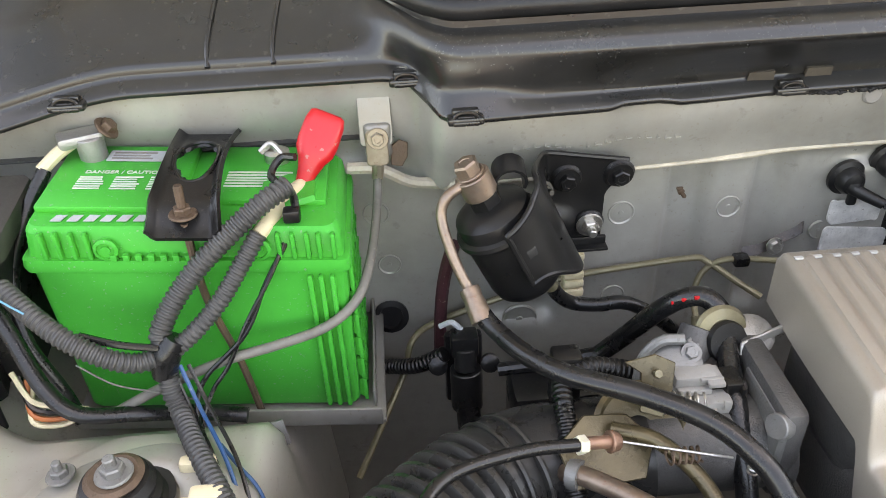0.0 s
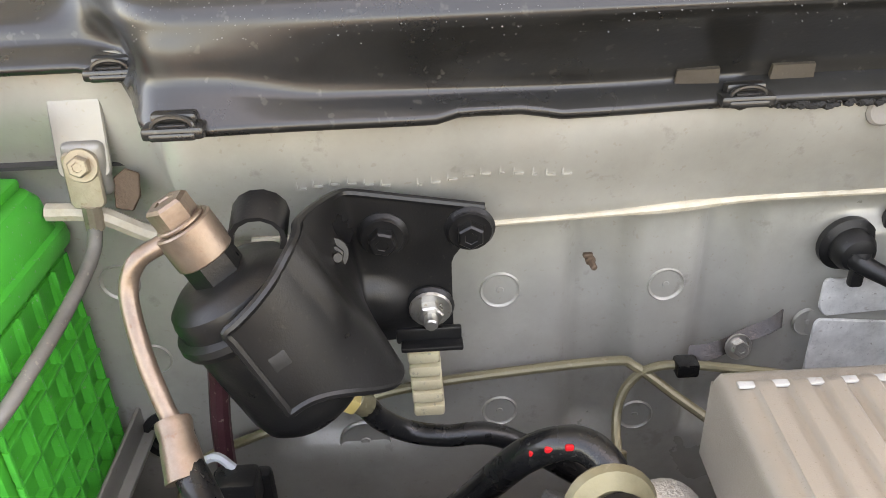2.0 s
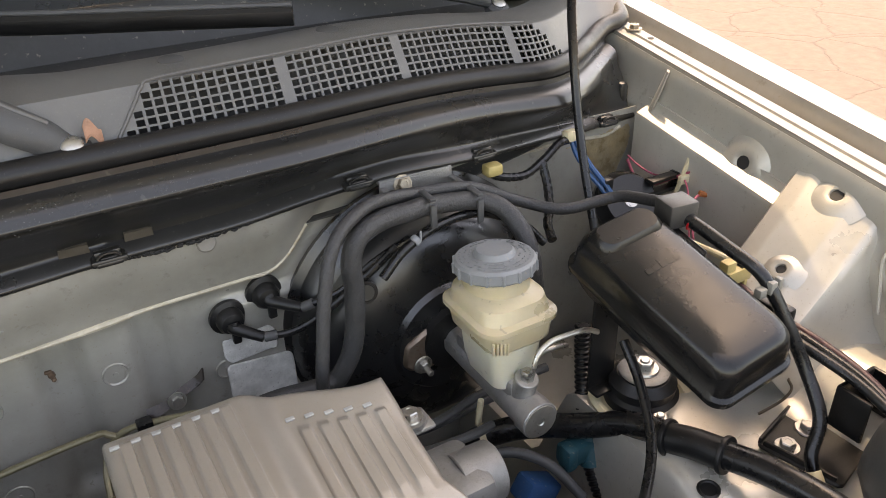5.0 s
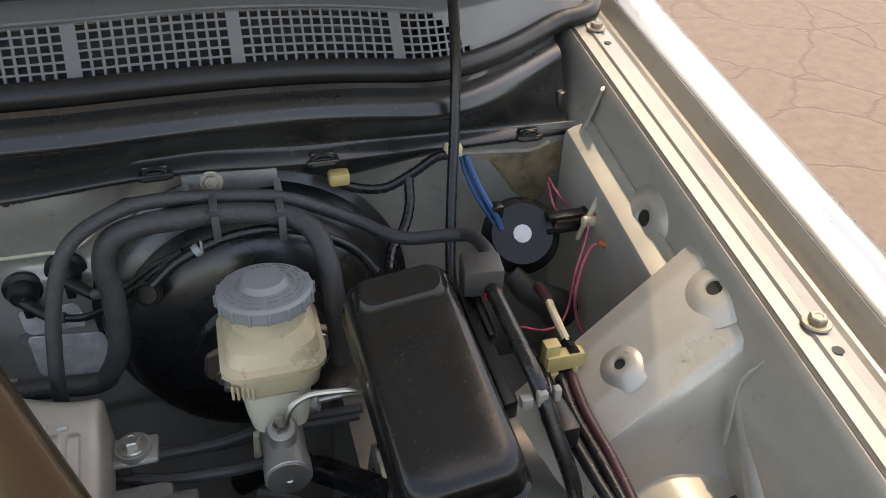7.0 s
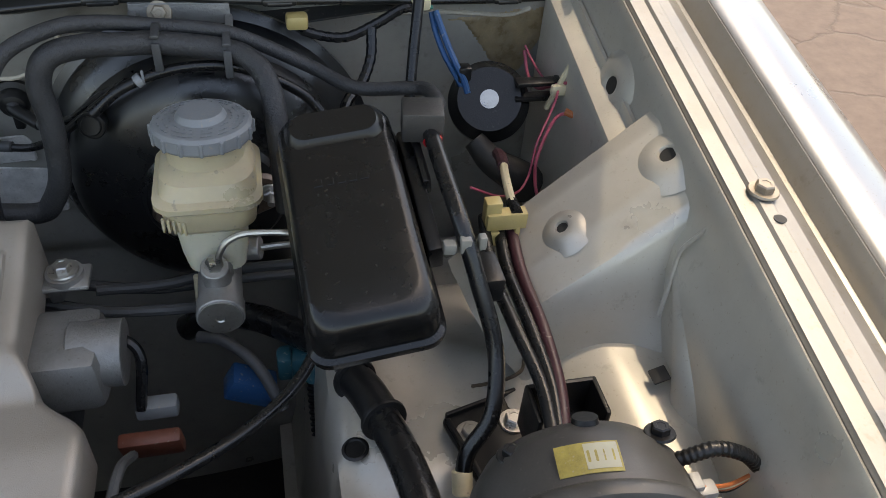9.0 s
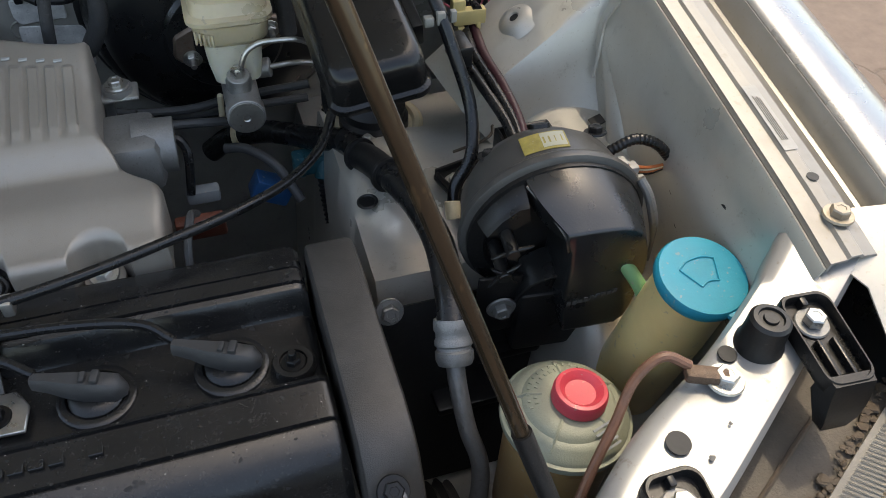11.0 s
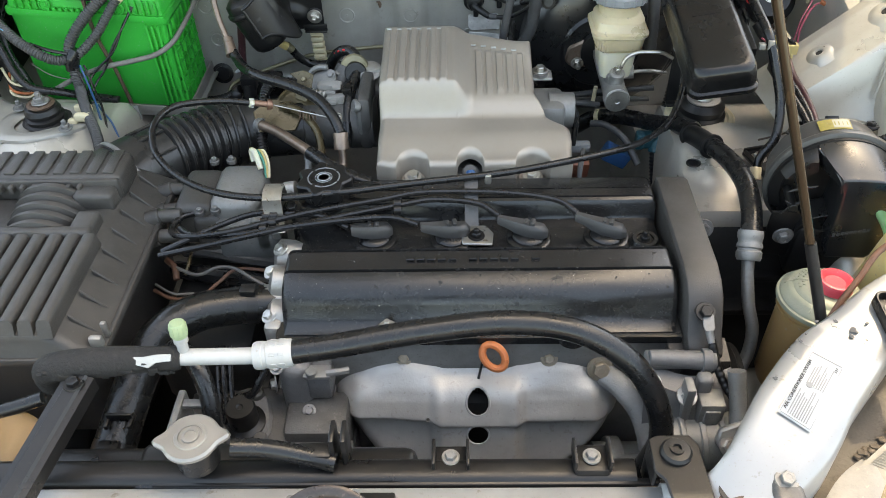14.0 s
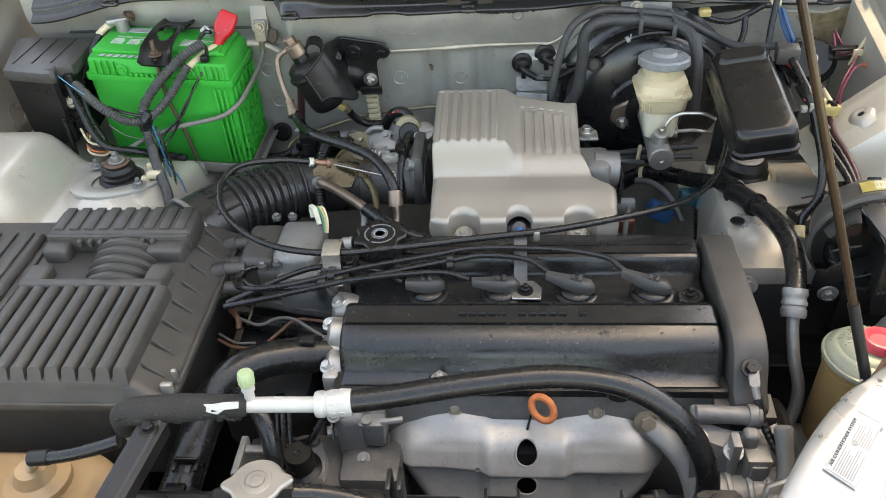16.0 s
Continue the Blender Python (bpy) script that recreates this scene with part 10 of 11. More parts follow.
part("bent_bracket", J(plate([(-0.010, -0.026), (0.006, -0.028), (0.010, -0.010), (0.010, 0.010), (-0.004, 0.014), (-0.024, 0.006), (-0.012, 0.0)], 0.0022, frame_of((-0.199, 0.262, 0.994), (1, -0.2, -0.1), (0.1, 0.55, 0.8)), 0.0006)), "olive_dark", tb, "olive zinc cable bracket")
bolt(tb, (-0.201, 0.259, 0.998), (0, -0.7, 0.7), 0.0032, "olive", "bolt", False)
part("return_spring", tube([(-0.203 + 0.00062 * i, 0.246 + 0.0056 * math.sin(i * 0.75), 0.987 + 0.0056 * math.cos(i * 0.75) - 0.0001 * i) for i in range(52)], 0.0009, 6, 2), "steel", tb, "coiled return spring")
part("return_spring", tube([(-0.206 + 0.0005 * i, 0.214 + 0.0050 * math.sin(i * 0.75), 0.968 + 0.0050 * math.cos(i * 0.75)) for i in range(48)], 0.0009, 6, 2), "rust", tb, "rusty coiled return spring")
part("gasket_flange", J(rbox((-0.124, 0.250, 0.955), (0.010, 0.060, 0.050), 0.004), cyl((-0.124, 0.225, 0.975), (-0.132, 0.222, 0.978), 0.009)), "alu_grey", tb, "pale cast flange")
part("support_arm", J(plate([(-0.022, -0.006), (0.020, 0.002), (0.022, 0.008), (-0.020, 0.004)], 0.003, frame_of((-0.108, 0.300, 0.983), (1, 0.3, 0.0), (0, 0.4, 1)), 0.001), lathe([(0.016, 0), (0.016, 0.004), (0.012, 0.006), (0, 0.006)], aim((-0.114, 0.306, 0.982), (0, -0.5, 0.9)), 24)), "alu", tb, "bright support arm")
part("cam_wheel", loft([[V((-0.212, 0.250, 0.952)) + V((r * math.cos(a), 0.75 * r * math.sin(a) - 0.25 * h, 0.62 * r * math.sin(a) + 0.85 * h)) for a in [math.pi * (-0.25 + 1.35 * i / 20) for i in range(21)]] for r, h in ((0.010, 0.000), (0.030, 0.000), (0.033, 0.002), (0.033, 0.010), (0.029, 0.012), (0.027, 0.008), (0.010, 0.006))], close=False), "olive_dark", tb, "oily olive throttle cam")
part("bracket", J(plate([(-0.03, -0.02), (0.02, -0.024), (0.034, 0.0), (0.02, 0.02), (-0.01, 0.026), (-0.034, 0.01)], 0.003, frame_of((-0.238, 0.235, 0.955), (1, 0.2, 0), (0, 0.8, 0.6)))), "olive_dark", tb)
part("spring", tube([(-0.150 + 0.0035 * math.cos(a), 0.205 + 0.0035 * math.sin(a), 0.955 + a * 0.0006) for a in [i * 0.7 for i in range(52)]], 0.0009, 6, 2), "steel", tb)
part("inner_wire", tube([(-0.238, 0.2165, 0.9845), (-0.205, 0.212, 0.978), (-0.165, 0.207, 0.970)], 0.0009, 6), "steel", tb, "bare inner cable")
part("threaded_end", J(cyl((-0.262, 0.2105, 0.992), (-0.240, 0.2160, 0.985), 0.0042), cyl((-0.245, 0.2150, 0.9865), (-0.238, 0.2165, 0.9845), 0.0075, 0.0060)), "copper", tb, "coppery threaded cable adjuster")
part("white_collar", cyl((-0.267, 0.2085, 0.993), (-0.261, 0.2108, 0.991), 0.0062, seg=6), "milky_b", tb, "cream lock nut")
for pts, mt, r in (([(-0.27, 0.235, 0.935), (-0.262, 0.222, 0.950), (-0.235, 0.200, 0.953), (-0.200, 0.165, 0.955), (-0.178, 0.142, 0.955)], "pipe_tan", 0.0068),
                   ([(-0.182, 0.146, 0.955), (-0.150, 0.112, 0.955), (-0.125, 0.098, 0.95), (-0.10, 0.09, 0.945)], "hose", 0.0092),
                   ([(-0.19, 0.16, 0.95), (-0.188, 0.145, 0.93), (-0.196, 0.12, 0.91)], "alu_grey", 0.0045),
                   ([(-0.235, 0.242, 0.968), (-0.205, 0.228, 0.966), (-0.180, 0.20, 0.95), (-0.172, 0.165, 0.93)], "olive_dark", 0.0055),
                   ([(-0.26, 0.285, 0.972), (-0.262, 0.262, 0.968), (-0.262, 0.24, 0.955), (-0.262, 0.215, 0.935), (-0.255, 0.19, 0.915)], "black", 0.0075)):
    part("pipe", tube(pts, r, 12, pitch=0.0044 if mt == "black" else 0, depth=0.14), mt, tb)
part("conduit", tube([(-0.262, 0.285, 0.972), (-0.235, 0.298, 0.972), (-0.20, 0.30, 0.962)], 0.0078, 12, pitch=0.0044, depth=0.14), "black", tb)
part("black_block", rbox((-0.252, 0.305, 0.958), (0.022, 0.018, 0.05), 0.003), "black", tb)
part("hose_clamp", lathe([(0.0085, -0.004), (0.0105, -0.004), (0.0105, 0.004), (0.0085, 0.004)], aim((-0.262, 0.222, 0.949), (0.7, -0.5, 0.2)), 16), "alu_grey", tb)

# purge valve beside the filter
pv2 = thing("purge_valve", (-0.315, 0.39, 0.88), "black solenoid valve with a plug on the firewall", "valve")
part("body", J(cyl((-0.318, 0.385, 0.855), (-0.318, 0.390, 0.895), 0.014), cyl((-0.318, 0.390, 0.895), (-0.318, 0.395, 0.915), 0.010), rbox((-0.318, 0.398, 0.918), (0.024, 0.018, 0.022), 0.003)), "black", pv2)
part("hose", tube([(-0.318, 0.380, 0.86), (-0.316, 0.37, 0.835), (-0.305, 0.355, 0.815)], 0.011, 12), "hose", pv2)
part("wires", tube([(-0.320, 0.404, 0.928), (-0.328, 0.405, 0.936), (-0.338, 0.408, 0.930)], 0.0025, 6), "label", pv2, "pale wires")
part("bracket", rbox((-0.318, 0.41, 0.88), (0.034, 0.01, 0.08), 0.004), "black", pv2)
for p in ((-0.342, 0.398, 0.895), (-0.296, 0.398, 0.893)):
    part("bush", lathe([(0.0085, 0), (0.0085, 0.006), (0.005, 0.008), (0, 0.008)], aim(p, (0, -1, 0.5)), 16), "black", pv2)
part("corrugated_hose", tube([(-0.335, 0.40, 0.905), (-0.36, 0.41, 0.885), (-0.385, 0.43, 0.868), (-0.41, 0.44, 0.86)], 0.0075, 12, pitch=0.0046, depth=0.14), "black", pv2)
part("down_hose", tube([(-0.322, 0.43, 1.00), (-0.330, 0.44, 0.96), (-0.335, 0.44, 0.92), (-0.338, 0.44, 0.86)], 0.006, 10), "maroon", pv2)
part("side_box", rbox((-0.245, 0.37, 0.865), (0.075, 0.05, 0.06), 0.008), "black", pv2)

# ---- intake duct and airbox ----
du = thing("intake_duct", (-0.31, 0.2, 0.93), "black corrugated rubber intake duct from the airbox to the throttle body", "intake duct")
DP = [V(p) for p in ((-0.452, 0.085, 0.925), (-0.428, 0.125, 0.929), (-0.405, 0.155, 0.931), (-0.384, 0.179, 0.931), (-0.352, 0.210, 0.928), (-0.325, 0.234, 0.924), (-0.285, 0.258, 0.920), (-0.205, 0.262, 0.922))]
part("neck", tube(DP[:3], 0.048, 28, 8, radii=[0.052, 0.050, 0.047]), "duct", du)
part("collar", tube([DP[1], DP[1] + (DP[2] - DP[1]) * 0.2], 0.0535, 28, 3), "duct", du)
part("ribbed_section", tube(DP[2:4], 0.044, 28, 8), "duct", du)
part("bellows", tube(DP[3:6], 0.047, 30, 8, pitch=0.0125, depth=0.13), "duct", du)
part("outlet", tube(DP[5:], 0.043, 30, 8, radii=[0.044, 0.042, 0.040]), "duct", du)
for a in (-60, -25, 12, 50):
    d = (DP[3] - DP[2]).normalized()
    s = d.cross(V((0, 0, 1))).normalized(); u = s.cross(d)
    rd = u * math.cos(radians(a)) + s * math.sin(radians(a))
    part("rib", tube([DP[2] - d * 0.006 + rd * 0.0455, DP[3] + rd * 0.0455], 0.0026, 6, 4), "duct", du)
for k in (0.30, 0.62):
    q = DP[5] + (DP[6] - DP[5]) * k
    part("band", lathe([(0.0425, -0.002), (0.0455, -0.002), (0.0462, 0.0), (0.0455, 0.002), (0.0425, 0.002)], aim(q, DP[6] - DP[5]), 40), "duct", du)
part("clamp_band", lathe([(0.0530, -0.003), (0.0545, -0.003), (0.0545, 0.003), (0.0530, 0.003)], aim(DP[1] + (DP[2] - DP[1]) * 0.12, DP[2] - DP[1]), 40), "alu_grey", du, "thin wire clamp")

ab = thing("airbox", (-0.52, -0.02, 0.80), "large dull black ribbed air filter box", "air filter box")
def abq(x0, x1, y0, y1, r, z, k=5):
    return [((x0 + x1) / 2 + x, (y0 + y1) / 2 + y, z) for x, y in rrect(x1 - x0, y1 - y0, r, k)]
part("lower_case", loft([abq(-0.70, -0.385, -0.155, 0.11, 0.02, 0.78), abq(-0.70, -0.372, -0.168, 0.118, 0.02, 0.925), abq(-0.70, -0.354, -0.182, 0.122, 0.012, 0.929), abq(-0.70, -0.352, -0.184, 0.122, 0.012, 0.935)]), "airbox", ab, "", 30)
part("lid", loft([abq(-0.70, -0.354, -0.184, 0.122, 0.012, 0.935), abq(-0.70, -0.360, -0.182, 0.122, 0.012, 0.938), abq(-0.70, -0.388, -0.180, 0.114, 0.014, 0.960), abq(-0.70, -0.394, -0.178, 0.108, 0.014, 0.965), abq(-0.70, -0.400, -0.172, 0.100, 0.012, 0.967)]), "airbox", ab, "", 30)
for i in range(10):
    x = -0.5655 + 0.0187 * i
    part("lid_rib", loft([[(x + sx * w, y, z) for sx, y, z in ((-1, -0.179 + t * 0.4, 0.962 + t), (1, -0.179 + t * 0.4, 0.962 + t), (1, -0.038 - t * 0.15, 0.962 + t), (-1, -0.038 - t * 0.15, 0.962 + t))] for w, t in ((0.0076, 0.0), (0.0072, 0.014), (0.0062, 0.0175), (0.004, 0.0188))]), "airbox", ab, "", 50)
part("front_frame", rbox((-0.487, -0.033, 0.971), (0.178, 0.014, 0.020), 0.004, 3), "airbox", ab)
for x0, x1 in ((-0.577, -0.547), (-0.425, -0.398)):
    part("front_ear", rbox(((x0 + x1) / 2, -0.016, 0.971), (x1 - x0, 0.034, 0.020), 0.005, 3), "airbox", ab)
for x0, x1 in ((-0.572, -0.540), (-0.438, -0.392)):
    part("rear_ear", rbox(((x0 + x1) / 2, 0.034, 0.974), (x1 - x0, 0.030, 0.024), 0.005, 3), "airbox", ab)
part("rear_hump", J(rbox((-0.480, 0.070, 0.979), (0.186, 0.056, 0.034), 0.008, 3), rbox((-0.480, 0.043, 0.980), (0.184, 0.008, 0.026), 0.003)), "airbox", ab)
for i in range(9):
    part("hump_rib", rbox((-0.558 + 0.0196 * i, 0.072, 0.9965), (0.013, 0.046, 0.004), 0.0014), "airbox", ab)
for i in range(8):
    part("front_rib", rbox((-0.527 + 0.0135 * i, 0.036, 0.985), (0.006, 0.010, 0.010), 0.002), "airbox", ab)
part("side_panel", J(rbox((-0.640, -0.05, 0.971), (0.10, 0.24, 0.016), 0.006, 3), rbox((-0.587, -0.05, 0.966), (0.012, 0.24, 0.010), 0.003)), "airbox", ab)
for i in range(4):
    part("side_rib", rbox((-0.675 + 0.022 * i, -0.04, 0.980), (0.013, 0.21, 0.005), 0.002), "airbox", ab)
part("well_bellows", tube([(-0.468, -0.034, 0.936), (-0.468, 0.005, 0.944), (-0.468, 0.046, 0.952)], 0.047, 30, 8, pitch=0.0135, depth=0.12), "airbox", ab, "ribbed duct seen in the lid's opening")
for i in range(8):
    y = 0.09 - 0.034 * i
    part("side_web", plate([(0, 0), (0.026, 0), (0.0, 0.030)], 0.003, frame_of((-0.386, y, 0.937), (1, 0, 0), (0, 0, 1))), "airbox", ab)
for i in range(7):
    x = -0.60 + 0.034 * i
    part("front_web", plate([(0, 0), (0.014, 0), (0.0, 0.028)], 0.003, frame_of((x, -0.168, 0.937), (0, -1, 0), (0, 0, 1))), "airbox", ab)
part("flange_lip", J(rbox((-0.53, -0.183, 0.933), (0.34, 0.006, 0.010), 0.002), rbox((-0.3515, -0.03, 0.933), (0.006, 0.30, 0.010), 0.002)), "airbox", ab)
part("spring_catch", J(rbox((-0.357, -0.166, 0.944), (0.014, 0.008, 0.014), 0.003), rbox((-0.350, -0.155, 0.950), (0.006, 0.006, 0.020), 0.002)), "alu", ab, "bright spring catch")

# ---- distributor ----
di = thing("distributor", (-0.29, 0.07, 0.90), "grey cast distributor with a black cap and lead towers", "distributor")
part("housing", J(rbox((-0.262, 0.082, 0.925), (0.060, 0.085, 0.064), 0.012, 3), rbox((-0.228, 0.06, 0.915), (0.03, 0.07, 0.05), 0.008), rbox((-0.247, 0.045, 0.905), (0.08, 0.04, 0.06), 0.01)), "alu_grey", di, "", 40)
part("cap", J(rbox((-0.312, 0.082, 0.920), (0.048, 0.082, 0.062), 0.010, 3), rbox((-0.295, 0.065, 0.908), (0.04, 0.06, 0.06), 0.01, 3)), "airbox", di, "dusty black distributor cap")
for y, z in ((0.040, 0.940), (0.062, 0.932), (0.095, 0.938), (0.02, 0.925)):
    part("tower", J(cyl((-0.325, y, z), (-0.356, y - 0.002, z), 0.0085), cyl((-0.350, y - 0.002, z), (-0.366, y - 0.004, z - 0.004), 0.011)), "airbox", di)
for p in ((-0.302, 0.038, 0.942), (-0.283, 0.040, 0.943), (-0.300, 0.122, 0.957), (-0.278, 0.122, 0.958)):
    part("lug", J(cyl(p, V(p) + V((0, 0, 0.006)), 0.0062)), "casting_dark", di)
    bolt(di, V(p) + V((0, 0, 0.006)), (0, 0, 1), 0.0034, "alu_grey", "screw", False)
part("end_plate", J(rbox((-0.213, 0.05, 0.935), (0.014, 0.05, 0.05), 0.004), cyl((-0.20, 0.06, 0.96), (-0.186, 0.06, 0.962), 0.010)), "alu", di)
part("pigtail", J(tube([(-0.238, 0.105, 0.960), (-0.245, 0.118, 0.975), (-0.252, 0.128, 0.972), (-0.250, 0.122, 0.960)], 0.0036, 8)), "milky_b", di, "pale wires in a short pigtail")
for k, mt in enumerate(("green_wire", "yellow", "cream")):
    part("wire", tube([(-0.252 + 0.003 * k, 0.128, 0.968), (-0.243 + 0.004 * k, 0.122, 0.976), (-0.234 + 0.003 * k, 0.110, 0.966), (-0.232 + 0.002 * k, 0.10, 0.950)], 0.0015, 6), mt, di)
cbk = thing("cable_bracket", (-0.205, 0.03, 0.95), "bright folded steel cable bracket on the cylinder head", "bracket")
part("clamp", J(sheet([[(x, 0.046, 0.968), (x, 0.040, 0.985), (x, 0.025, 0.987), (x, 0.012, 0.982), (x, 0.008, 0.95), (x, 0.004, 0.94)] for x in (-0.216, -0.205, -0.194)], 0.002)), "steel", cbk)
bolt(cbk, (-0.186, 0.024, 0.962), (0, -0.3, 1), 0.0068, "steel_black")
tcb = thing("accelerator_cable", (0.0, 0.05, 0.975), "long black accelerator cable looping over the engine", "control cable")
part("cable", tube([(0.312, 0.255, 1.01), (0.305, 0.225, 0.988), (0.285, 0.188, 0.968), (0.250, 0.155, 0.962), (0.205, 0.125, 0.966), (0.150, 0.098, 0.972), (0.095, 0.076, 0.976), (0.044, 0.063, 0.977), (-0.04, 0.049, 0.977), (-0.12, 0.034, 0.977), (-0.204, 0.022, 0.978), (-0.270, 0.030, 0.980), (-0.320, 0.055, 0.984), (-0.357, 0.092, 0.992), (-0.371, 0.130, 1.001), (-0.366, 0.160, 1.007), (-0.346, 0.184, 1.007), (-0.301, 0.201, 1.001), (-0.266, 0.209, 0.993)], 0.0043, 12, 10), "hose", tcb)

# ---- radiator, hoses, front crossmember ----
ra_ = thing("radiator", (-0.15, -0.30, 0.75), "black radiator top tank with a plain tinned cap", "radiator")
part("top_tank", J(rbox((-0.20, -0.292, 0.895), (0.34, 0.042, 0.05), 0.012, 3), rbox((-0.215, -0.30, 0.915), (0.13, 0.05, 0.030), 0.008, 3)), "black", ra_)
part("core", rbox((-0.10, -0.300, 0.70), (0.62, 0.03, 0.36), 0.004), "dark", ra_)
part("filler_neck", lathe([(0.018, 0), (0.018, 0.02), (0.020, 0.022), (0.020, 0.026), (0, 0.026)], aim((-0.217, -0.307, 0.947), (0, 0, 1)), 28), "black", ra_)
rc_o = []
for i in range(72):
    a = 2 * math.pi * i / 72
    lobe = max(0.0, math.cos(2 * (a - 0.12))) ** 9
    rc_o.append(((0.0300 + 0.0110 * lobe) * math.cos(a), (0.0300 + 0.0110 * lobe) * math.sin(a)))
rcm = Matrix.Translation((-0.217, -0.307, 0.972)) @ Matrix.Scale(0.80, 4)
rcap = part("cap", J(plate(rc_o, 0.0085, Matrix.Translation((0, 0, 0.0028)) @ rcm, 0.0025), lathe([(0.0175, 0.0118), (0.0165, 0.0135), (0.0130, 0.0138), (0.0125, 0.0125), (0.0095, 0.0125), (0.009, 0.0145), (0.0062, 0.0148), (0.0058, 0.0135), (0, 0.0135)], rcm, 36)), "rad_cap", ra_, "tinned radiator cap with two ears", 30)
part("overflow_hose", tube([(-0.190, -0.300, 0.955), (-0.160, -0.298, 0.950), (-0.125, -0.302, 0.945), (-0.10, -0.306, 0.940)], 0.0085, 12), "hose", ra_)
part("outlet_pipe", tube([(-0.10, -0.288, 0.905), (-0.07, -0.285, 0.90), (-0.04, -0.29, 0.885)], 0.016, 16), "black", ra_)
part("pipe_clip", J(rbox((-0.118, -0.300, 0.935), (0.030, 0.016, 0.034), 0.003), rbox((-0.102, -0.292, 0.945), (0.005, 0.024, 0.045), 0.002), rbox((-0.092, -0.292, 0.945), (0.005, 0.024, 0.045), 0.002)), "black", ra_)

rh = thing("radiator_hose", (-0.3, -0.12, 0.88), "thick black upper radiator hose with a spring clamp", "hose")
part("hose", tube([(-0.200, -0.064, 0.893), (-0.245, -0.075, 0.900), (-0.285, -0.092, 0.905), (-0.318, -0.118, 0.898), (-0.336, -0.155, 0.878), (-0.345, -0.195, 0.858), (-0.352, -0.235, 0.84), (-0.36, -0.275, 0.825)], 0.0215, 24), "rad_hose", rh)
part("spring_clamp", J(lathe([(0.0205, -0.006), (0.0222, -0.006), (0.0222, 0.006), (0.0205, 0.006)], aim((-0.226, -0.070, 0.897), (-1, -0.2, 0.15)), 30), rbox((-0.226, -0.072, 0.922), (0.018, 0.014, 0.008), 0.002)), "black", rh)
part("spring_clamp", J(lathe([(0.0205, -0.008), (0.0225, -0.008), (0.0225, 0.008), (0.0205, 0.008)], aim((-0.3505, -0.228, 0.843), (-0.18, -1, -0.45)), 30), rbox((-0.345, -0.240, 0.866), (0.022, 0.016, 0.008), 0.002)), "black", rh)
part("hose_tab", J(rbox((-0.338, -0.212, 0.880), (0.026, 0.003, 0.010), 0.001), rbox((-0.350, -0.214, 0.876), (0.004, 0.018, 0.006), 0.001), rbox((-0.326, -0.214, 0.876), (0.004, 0.018, 0.006), 0.001)), "black", rh)
part("outlet", J(cyl((-0.188, -0.062, 0.892), (-0.214, -0.066, 0.895), 0.0215), rbox((-0.186, -0.07, 0.885), (0.02, 0.06, 0.04), 0.006)), "alu", rh)
sh = thing("small_hose", (-0.26, -0.2, 0.87), "black hose with pale pipes dropping beside the radiator hose", "hose")
part("hose", tube([(-0.290, -0.150, 0.915), (-0.272, -0.165, 0.925), (-0.254, -0.185, 0.922), (-0.243, -0.205, 0.900), (-0.240, -0.225, 0.870), (-0.245, -0.245, 0.835)], 0.0095, 14), "hose", sh)
part("frame", J(rbox((-0.278, -0.21, 0.865), (0.008, 0.05, 0.05), 0.002), rbox((-0.266, -0.20, 0.885), (0.03, 0.01, 0.006), 0.002)), "alu_grey", sh)
part("thin_pipe", tube([(-0.252, -0.17, 0.90), (-0.256, -0.20, 0.87), (-0.262, -0.24, 0.83)], 0.002, 6), "pipe_tan", sh)
# loose wires deep in the gap between airbox and engine
lw = thing("loose_wires", (-0.29, 0.0, 0.87), "dark loom with loose coloured wires beside the engine", "wiring")
for pts, mt, r in (([(-0.345, 0.010, 0.885), (-0.31, -0.004, 0.882), (-0.285, 0.002, 0.888), (-0.262, -0.004, 0.892), (-0.240, -0.018, 0.890), (-0.215, -0.032, 0.885)], "cable_grey", 0.0022),
                   ([(-0.36, -0.02, 0.872), (-0.335, -0.032, 0.870), (-0.302, -0.034, 0.874), (-0.280, -0.018, 0.882), (-0.262, -0.002, 0.888), (-0.235, 0.000, 0.886), (-0.205, -0.006, 0.884)], "brown_dark", 0.0022),
                   ([(-0.36, -0.012, 0.874), (-0.335, -0.026, 0.872), (-0.31, -0.026, 0.872)], "cable_grey", 0.0016),
                   ([(-0.352, 0.020, 0.885), (-0.340, 0.008, 0.884), (-0.335, -0.006, 0.876)], "brown_dark", 0.0040),
                   ([(-0.325, 0.035, 0.885), (-0.322, 0.015, 0.888), (-0.326, 0.000, 0.878)], "olive_dark", 0.0022),
                   ([(-0.35, 0.03, 0.86), (-0.30, 0.01, 0.868), (-0.25, 0.0, 0.868), (-0.21, -0.01, 0.862)], "hose", 0.011),
                   ([(-0.34, 0.05, 0.875), (-0.30, 0.04, 0.88), (-0.26, 0.03, 0.878), (-0.22, 0.03, 0.87)], "conduit", 0.009),
                   ([(-0.27, -0.035, 0.862), (-0.245, -0.028, 0.872), (-0.215, -0.03, 0.872), (-0.19, -0.035, 0.868)], "rad_hose", 0.014)):
    part("wire", tube(pts, r, 8), mt, lw)
# added near-black block that stands for the deep shade behind the wires
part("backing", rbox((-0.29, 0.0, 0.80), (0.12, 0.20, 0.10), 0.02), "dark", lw)

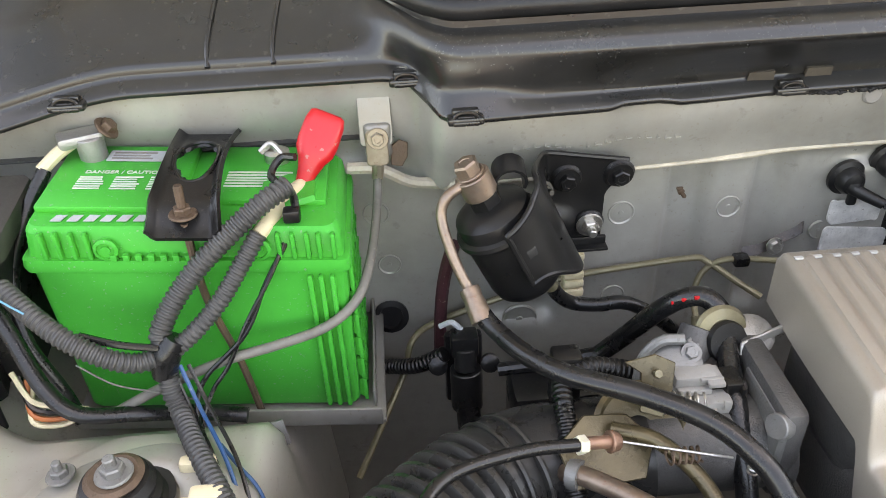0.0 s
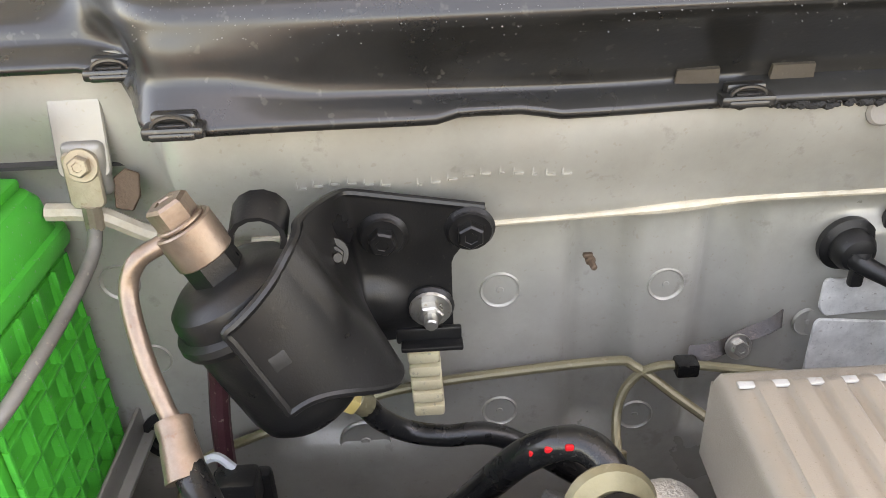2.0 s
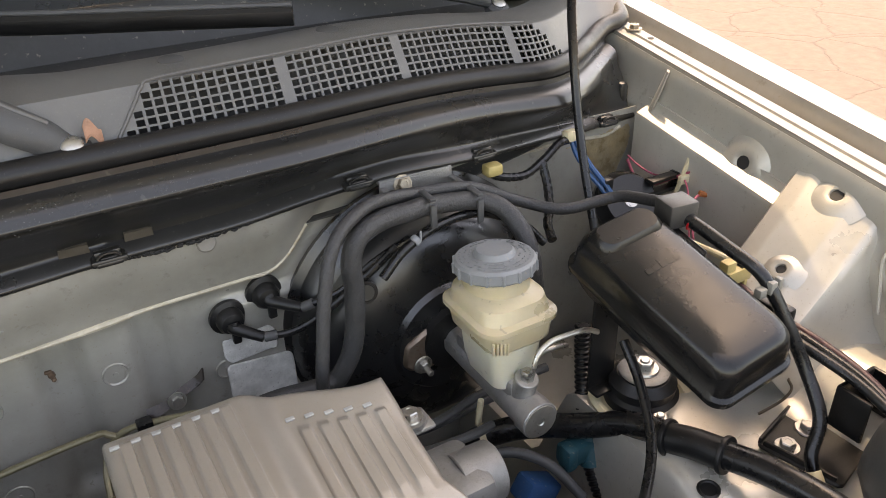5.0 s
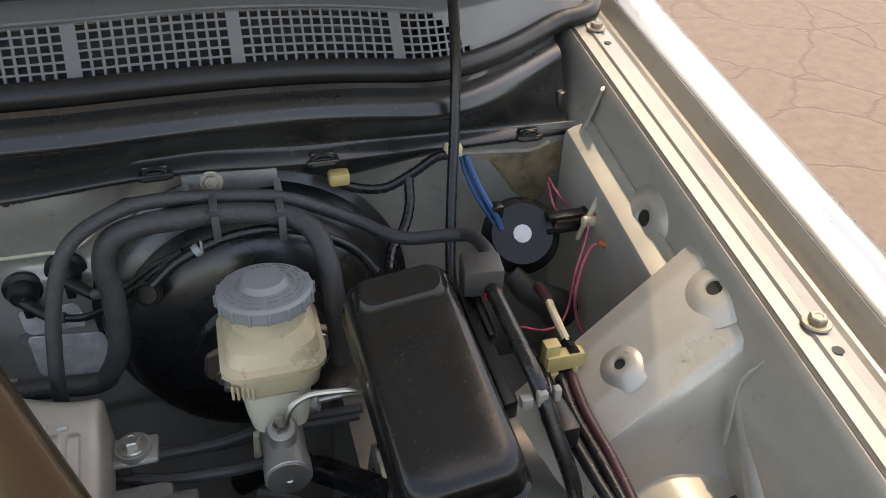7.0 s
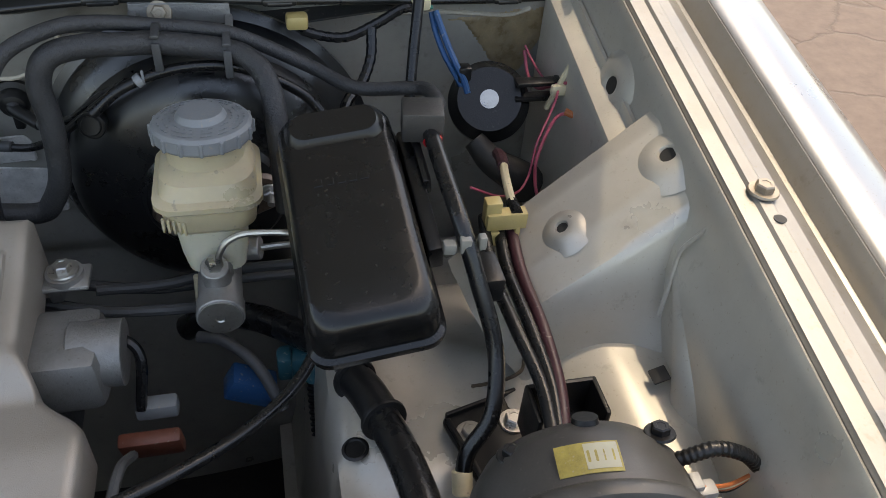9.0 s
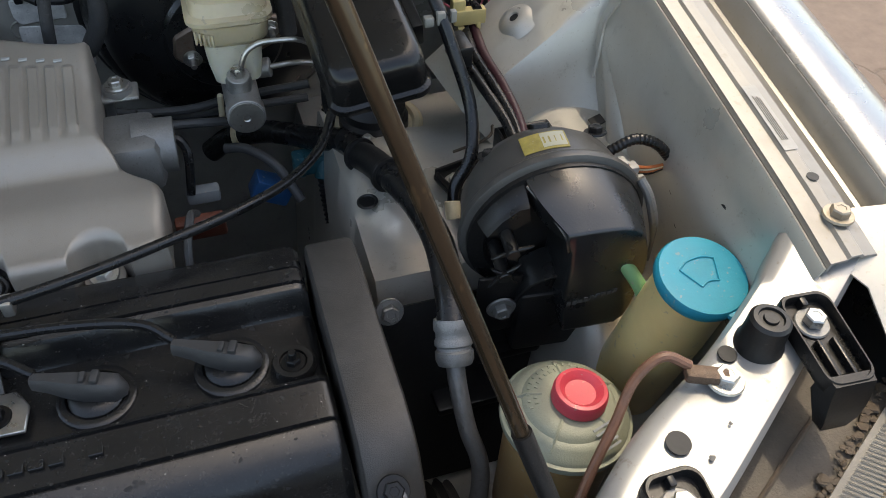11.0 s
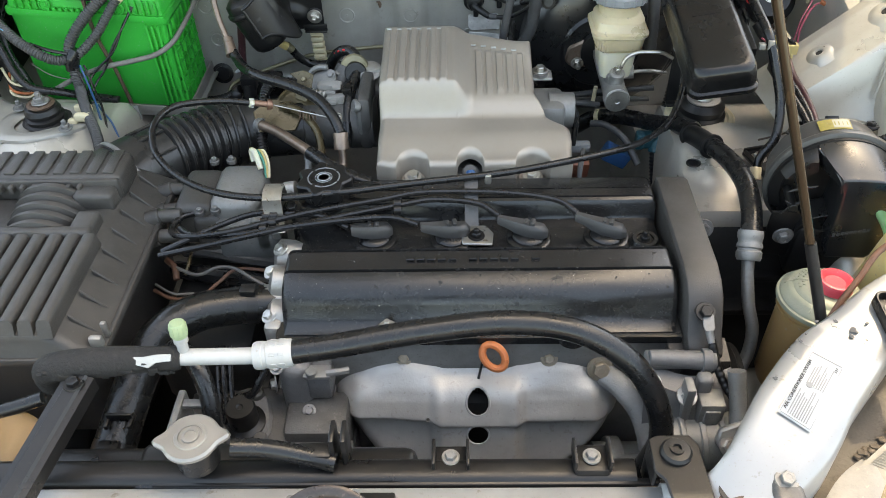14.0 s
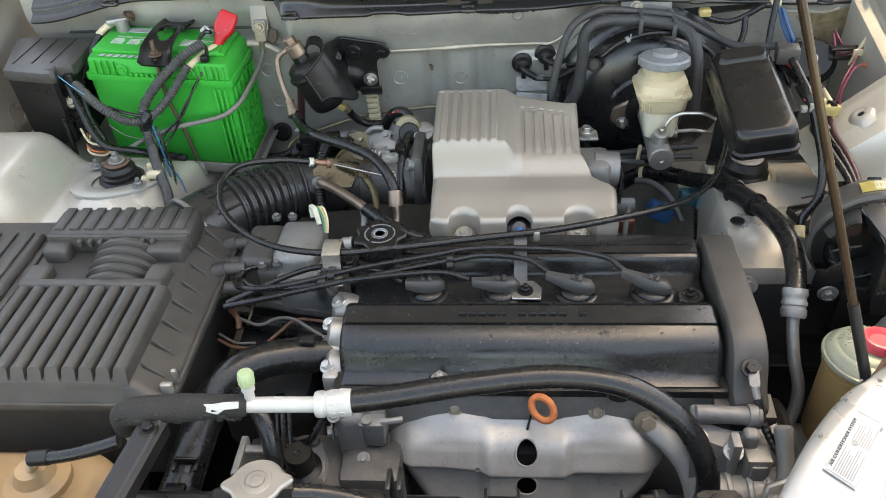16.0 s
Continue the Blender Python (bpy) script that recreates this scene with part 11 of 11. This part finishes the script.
cm = thing("radiator_crossmember", (0.0, -0.31, 0.92), "black upper radiator crossmember with bolted rubber mounts", "crossmember")
part("beam", loft([[(x, -0.308 + y, 0.917 + z) for y, z in rrect(0.028, 0.034, 0.010, 4)] for x in (-0.60, -0.30, 0.0, 0.16)]), "steel_black", cm, "", 40)
part("beam_lip", rbox((-0.04, -0.3185, 0.928), (0.44, 0.007, 0.005), 0.002), "steel_black", cm)
for p in ((0.0, -0.297, 0.934), (0.122, -0.302, 0.942)):
    q = V(p)
    part("mount_cup", J(rbox(q + V((0, 0, -0.004)), (0.031, 0.026, 0.004), 0.001), rbox(q + V((-0.015, 0, 0.003)), (0.003, 0.026, 0.014), 0.001), rbox(q + V((0.015, 0, 0.003)), (0.003, 0.026, 0.014), 0.001), rbox(q + V((0, -0.008, -0.018)), (0.03, 0.012, 0.03), 0.003)), "steel_black", cm)
    bolt(cm, q + V((0, 0, 0.0)), (0, 0, 1), 0.0052, "alu_grey")
part("end_plate", J(plate([(-0.021, 0.018), (-0.014, 0.022), (0.014, 0.022), (0.020, 0.012), (0.022, -0.052), (0.016, -0.060), (-0.004, -0.060), (-0.010, -0.050), (-0.014, -0.020), (-0.021, -0.012)], 0.004, frame_of((0.187, -0.322, 0.966), (1, 0, 0.02), (0, 1, 0.02)), 0.0012), rbox((0.185, -0.304, 0.940), (0.036, 0.012, 0.050), 0.004), rbox((0.168, -0.318, 0.955), (0.003, 0.030, 0.020), 0.001)), "steel_black", cm, "black end plate")
part("rubber_mount", lathe([(0.0130, 0), (0.0130, 0.003), (0.011, 0.0055), (0.006, 0.006), (0.006, 0.0085), (0.0035, 0.0085), (0.003, 0.006), (0, 0.006)], aim((0.186, -0.318, 0.970), (0, 0, 1)), 28), "rubber", cm)
bolt(cm, (0.196, -0.370, 0.9695), (0, 0, 1), 0.0060, "alu_grey")
bt2 = thing("bonnet_latch", (-0.11, -0.36, 0.94), "worn steel bonnet latch with a curved lever", "latch")
part("lever", tube([(-0.135, -0.352, 0.944), (-0.115, -0.345, 0.954), (-0.09, -0.345, 0.956), (-0.07, -0.352, 0.948)], 0.006, 10, 6, flat=0.4), "oily", bt2)
part("plate", J(rbox((-0.11, -0.362, 0.938), (0.09, 0.03, 0.008), 0.002), rbox((-0.06, -0.352, 0.942), (0.03, 0.02, 0.022), 0.002)), "steel_black", bt2)
bolt(bt2, (-0.13, -0.362, 0.945), (0, 0, 1), 0.007, "steel")
db = thing("diagonal_stay", (-0.34, -0.30, 0.98), "black folded steel stay with a bolt", "stay")
da, dz2 = V((-0.330, -0.246, 0.988)), V((-0.372, -0.42, 0.955))
dd = (dz2 - da).normalized(); dsd = dd.cross(V((0, 0, 1))).normalized()
part("channel", sheet([[da + dd * t + dsd * u + V((0, 0, w)) for u, w in ((-0.014, -0.014), (-0.014, 0.0), (-0.008, 0.0005), (-0.006, 0.003), (0.006, 0.003), (0.008, 0.0005), (0.014, 0.0), (0.014, -0.014))] for t in (0.0, 0.02, 0.06, 0.12, 0.18)], 0.002), "steel_black", db)
bolt(db, da + dd * 0.010 + V((0, 0, 0.002)), (0, 0, 1), 0.0058, "steel_black")
bolt(db, (-0.372, -0.345, 0.952), (0, 0, 1), 0.009, "steel_black", "nut")
ct2 = thing("coolant_tank", (-0.50, -0.25, 0.78), "beige plastic coolant tank with a yellowed cap", "coolant tank")
part("tank", loft([abq(-0.66, -0.425, -0.40, -0.195, 0.03, 0.70), abq(-0.66, -0.42, -0.40, -0.188, 0.03, 0.84), abq(-0.66, -0.425, -0.40, -0.193, 0.03, 0.865), abq(-0.65, -0.44, -0.39, -0.205, 0.03, 0.875)]), "tan_tank", ct2, "", 50)
part("cap", lathe([(0.032, 0), (0.034, 0.004), (0.034, 0.012), (0.022, 0.018), (0.016, 0.030), (0.0, 0.032)], aim((-0.490, -0.240, 0.872), (0, 0, 1)), 32), "tan_tank", ct2)
part("hose", tube([(-0.468, -0.252, 0.935), (-0.440, -0.252, 0.938), (-0.41, -0.247, 0.942), (-0.38, -0.24, 0.948)], 0.0068, 12), "hose", ct2)
part("hose_end", cyl((-0.472, -0.252, 0.934), (-0.45, -0.252, 0.937), 0.0082), "rubber", ct2)
part("nozzle", cyl((-0.490, -0.240, 0.90), (-0.470, -0.251, 0.934), 0.006), "milky", ct2)
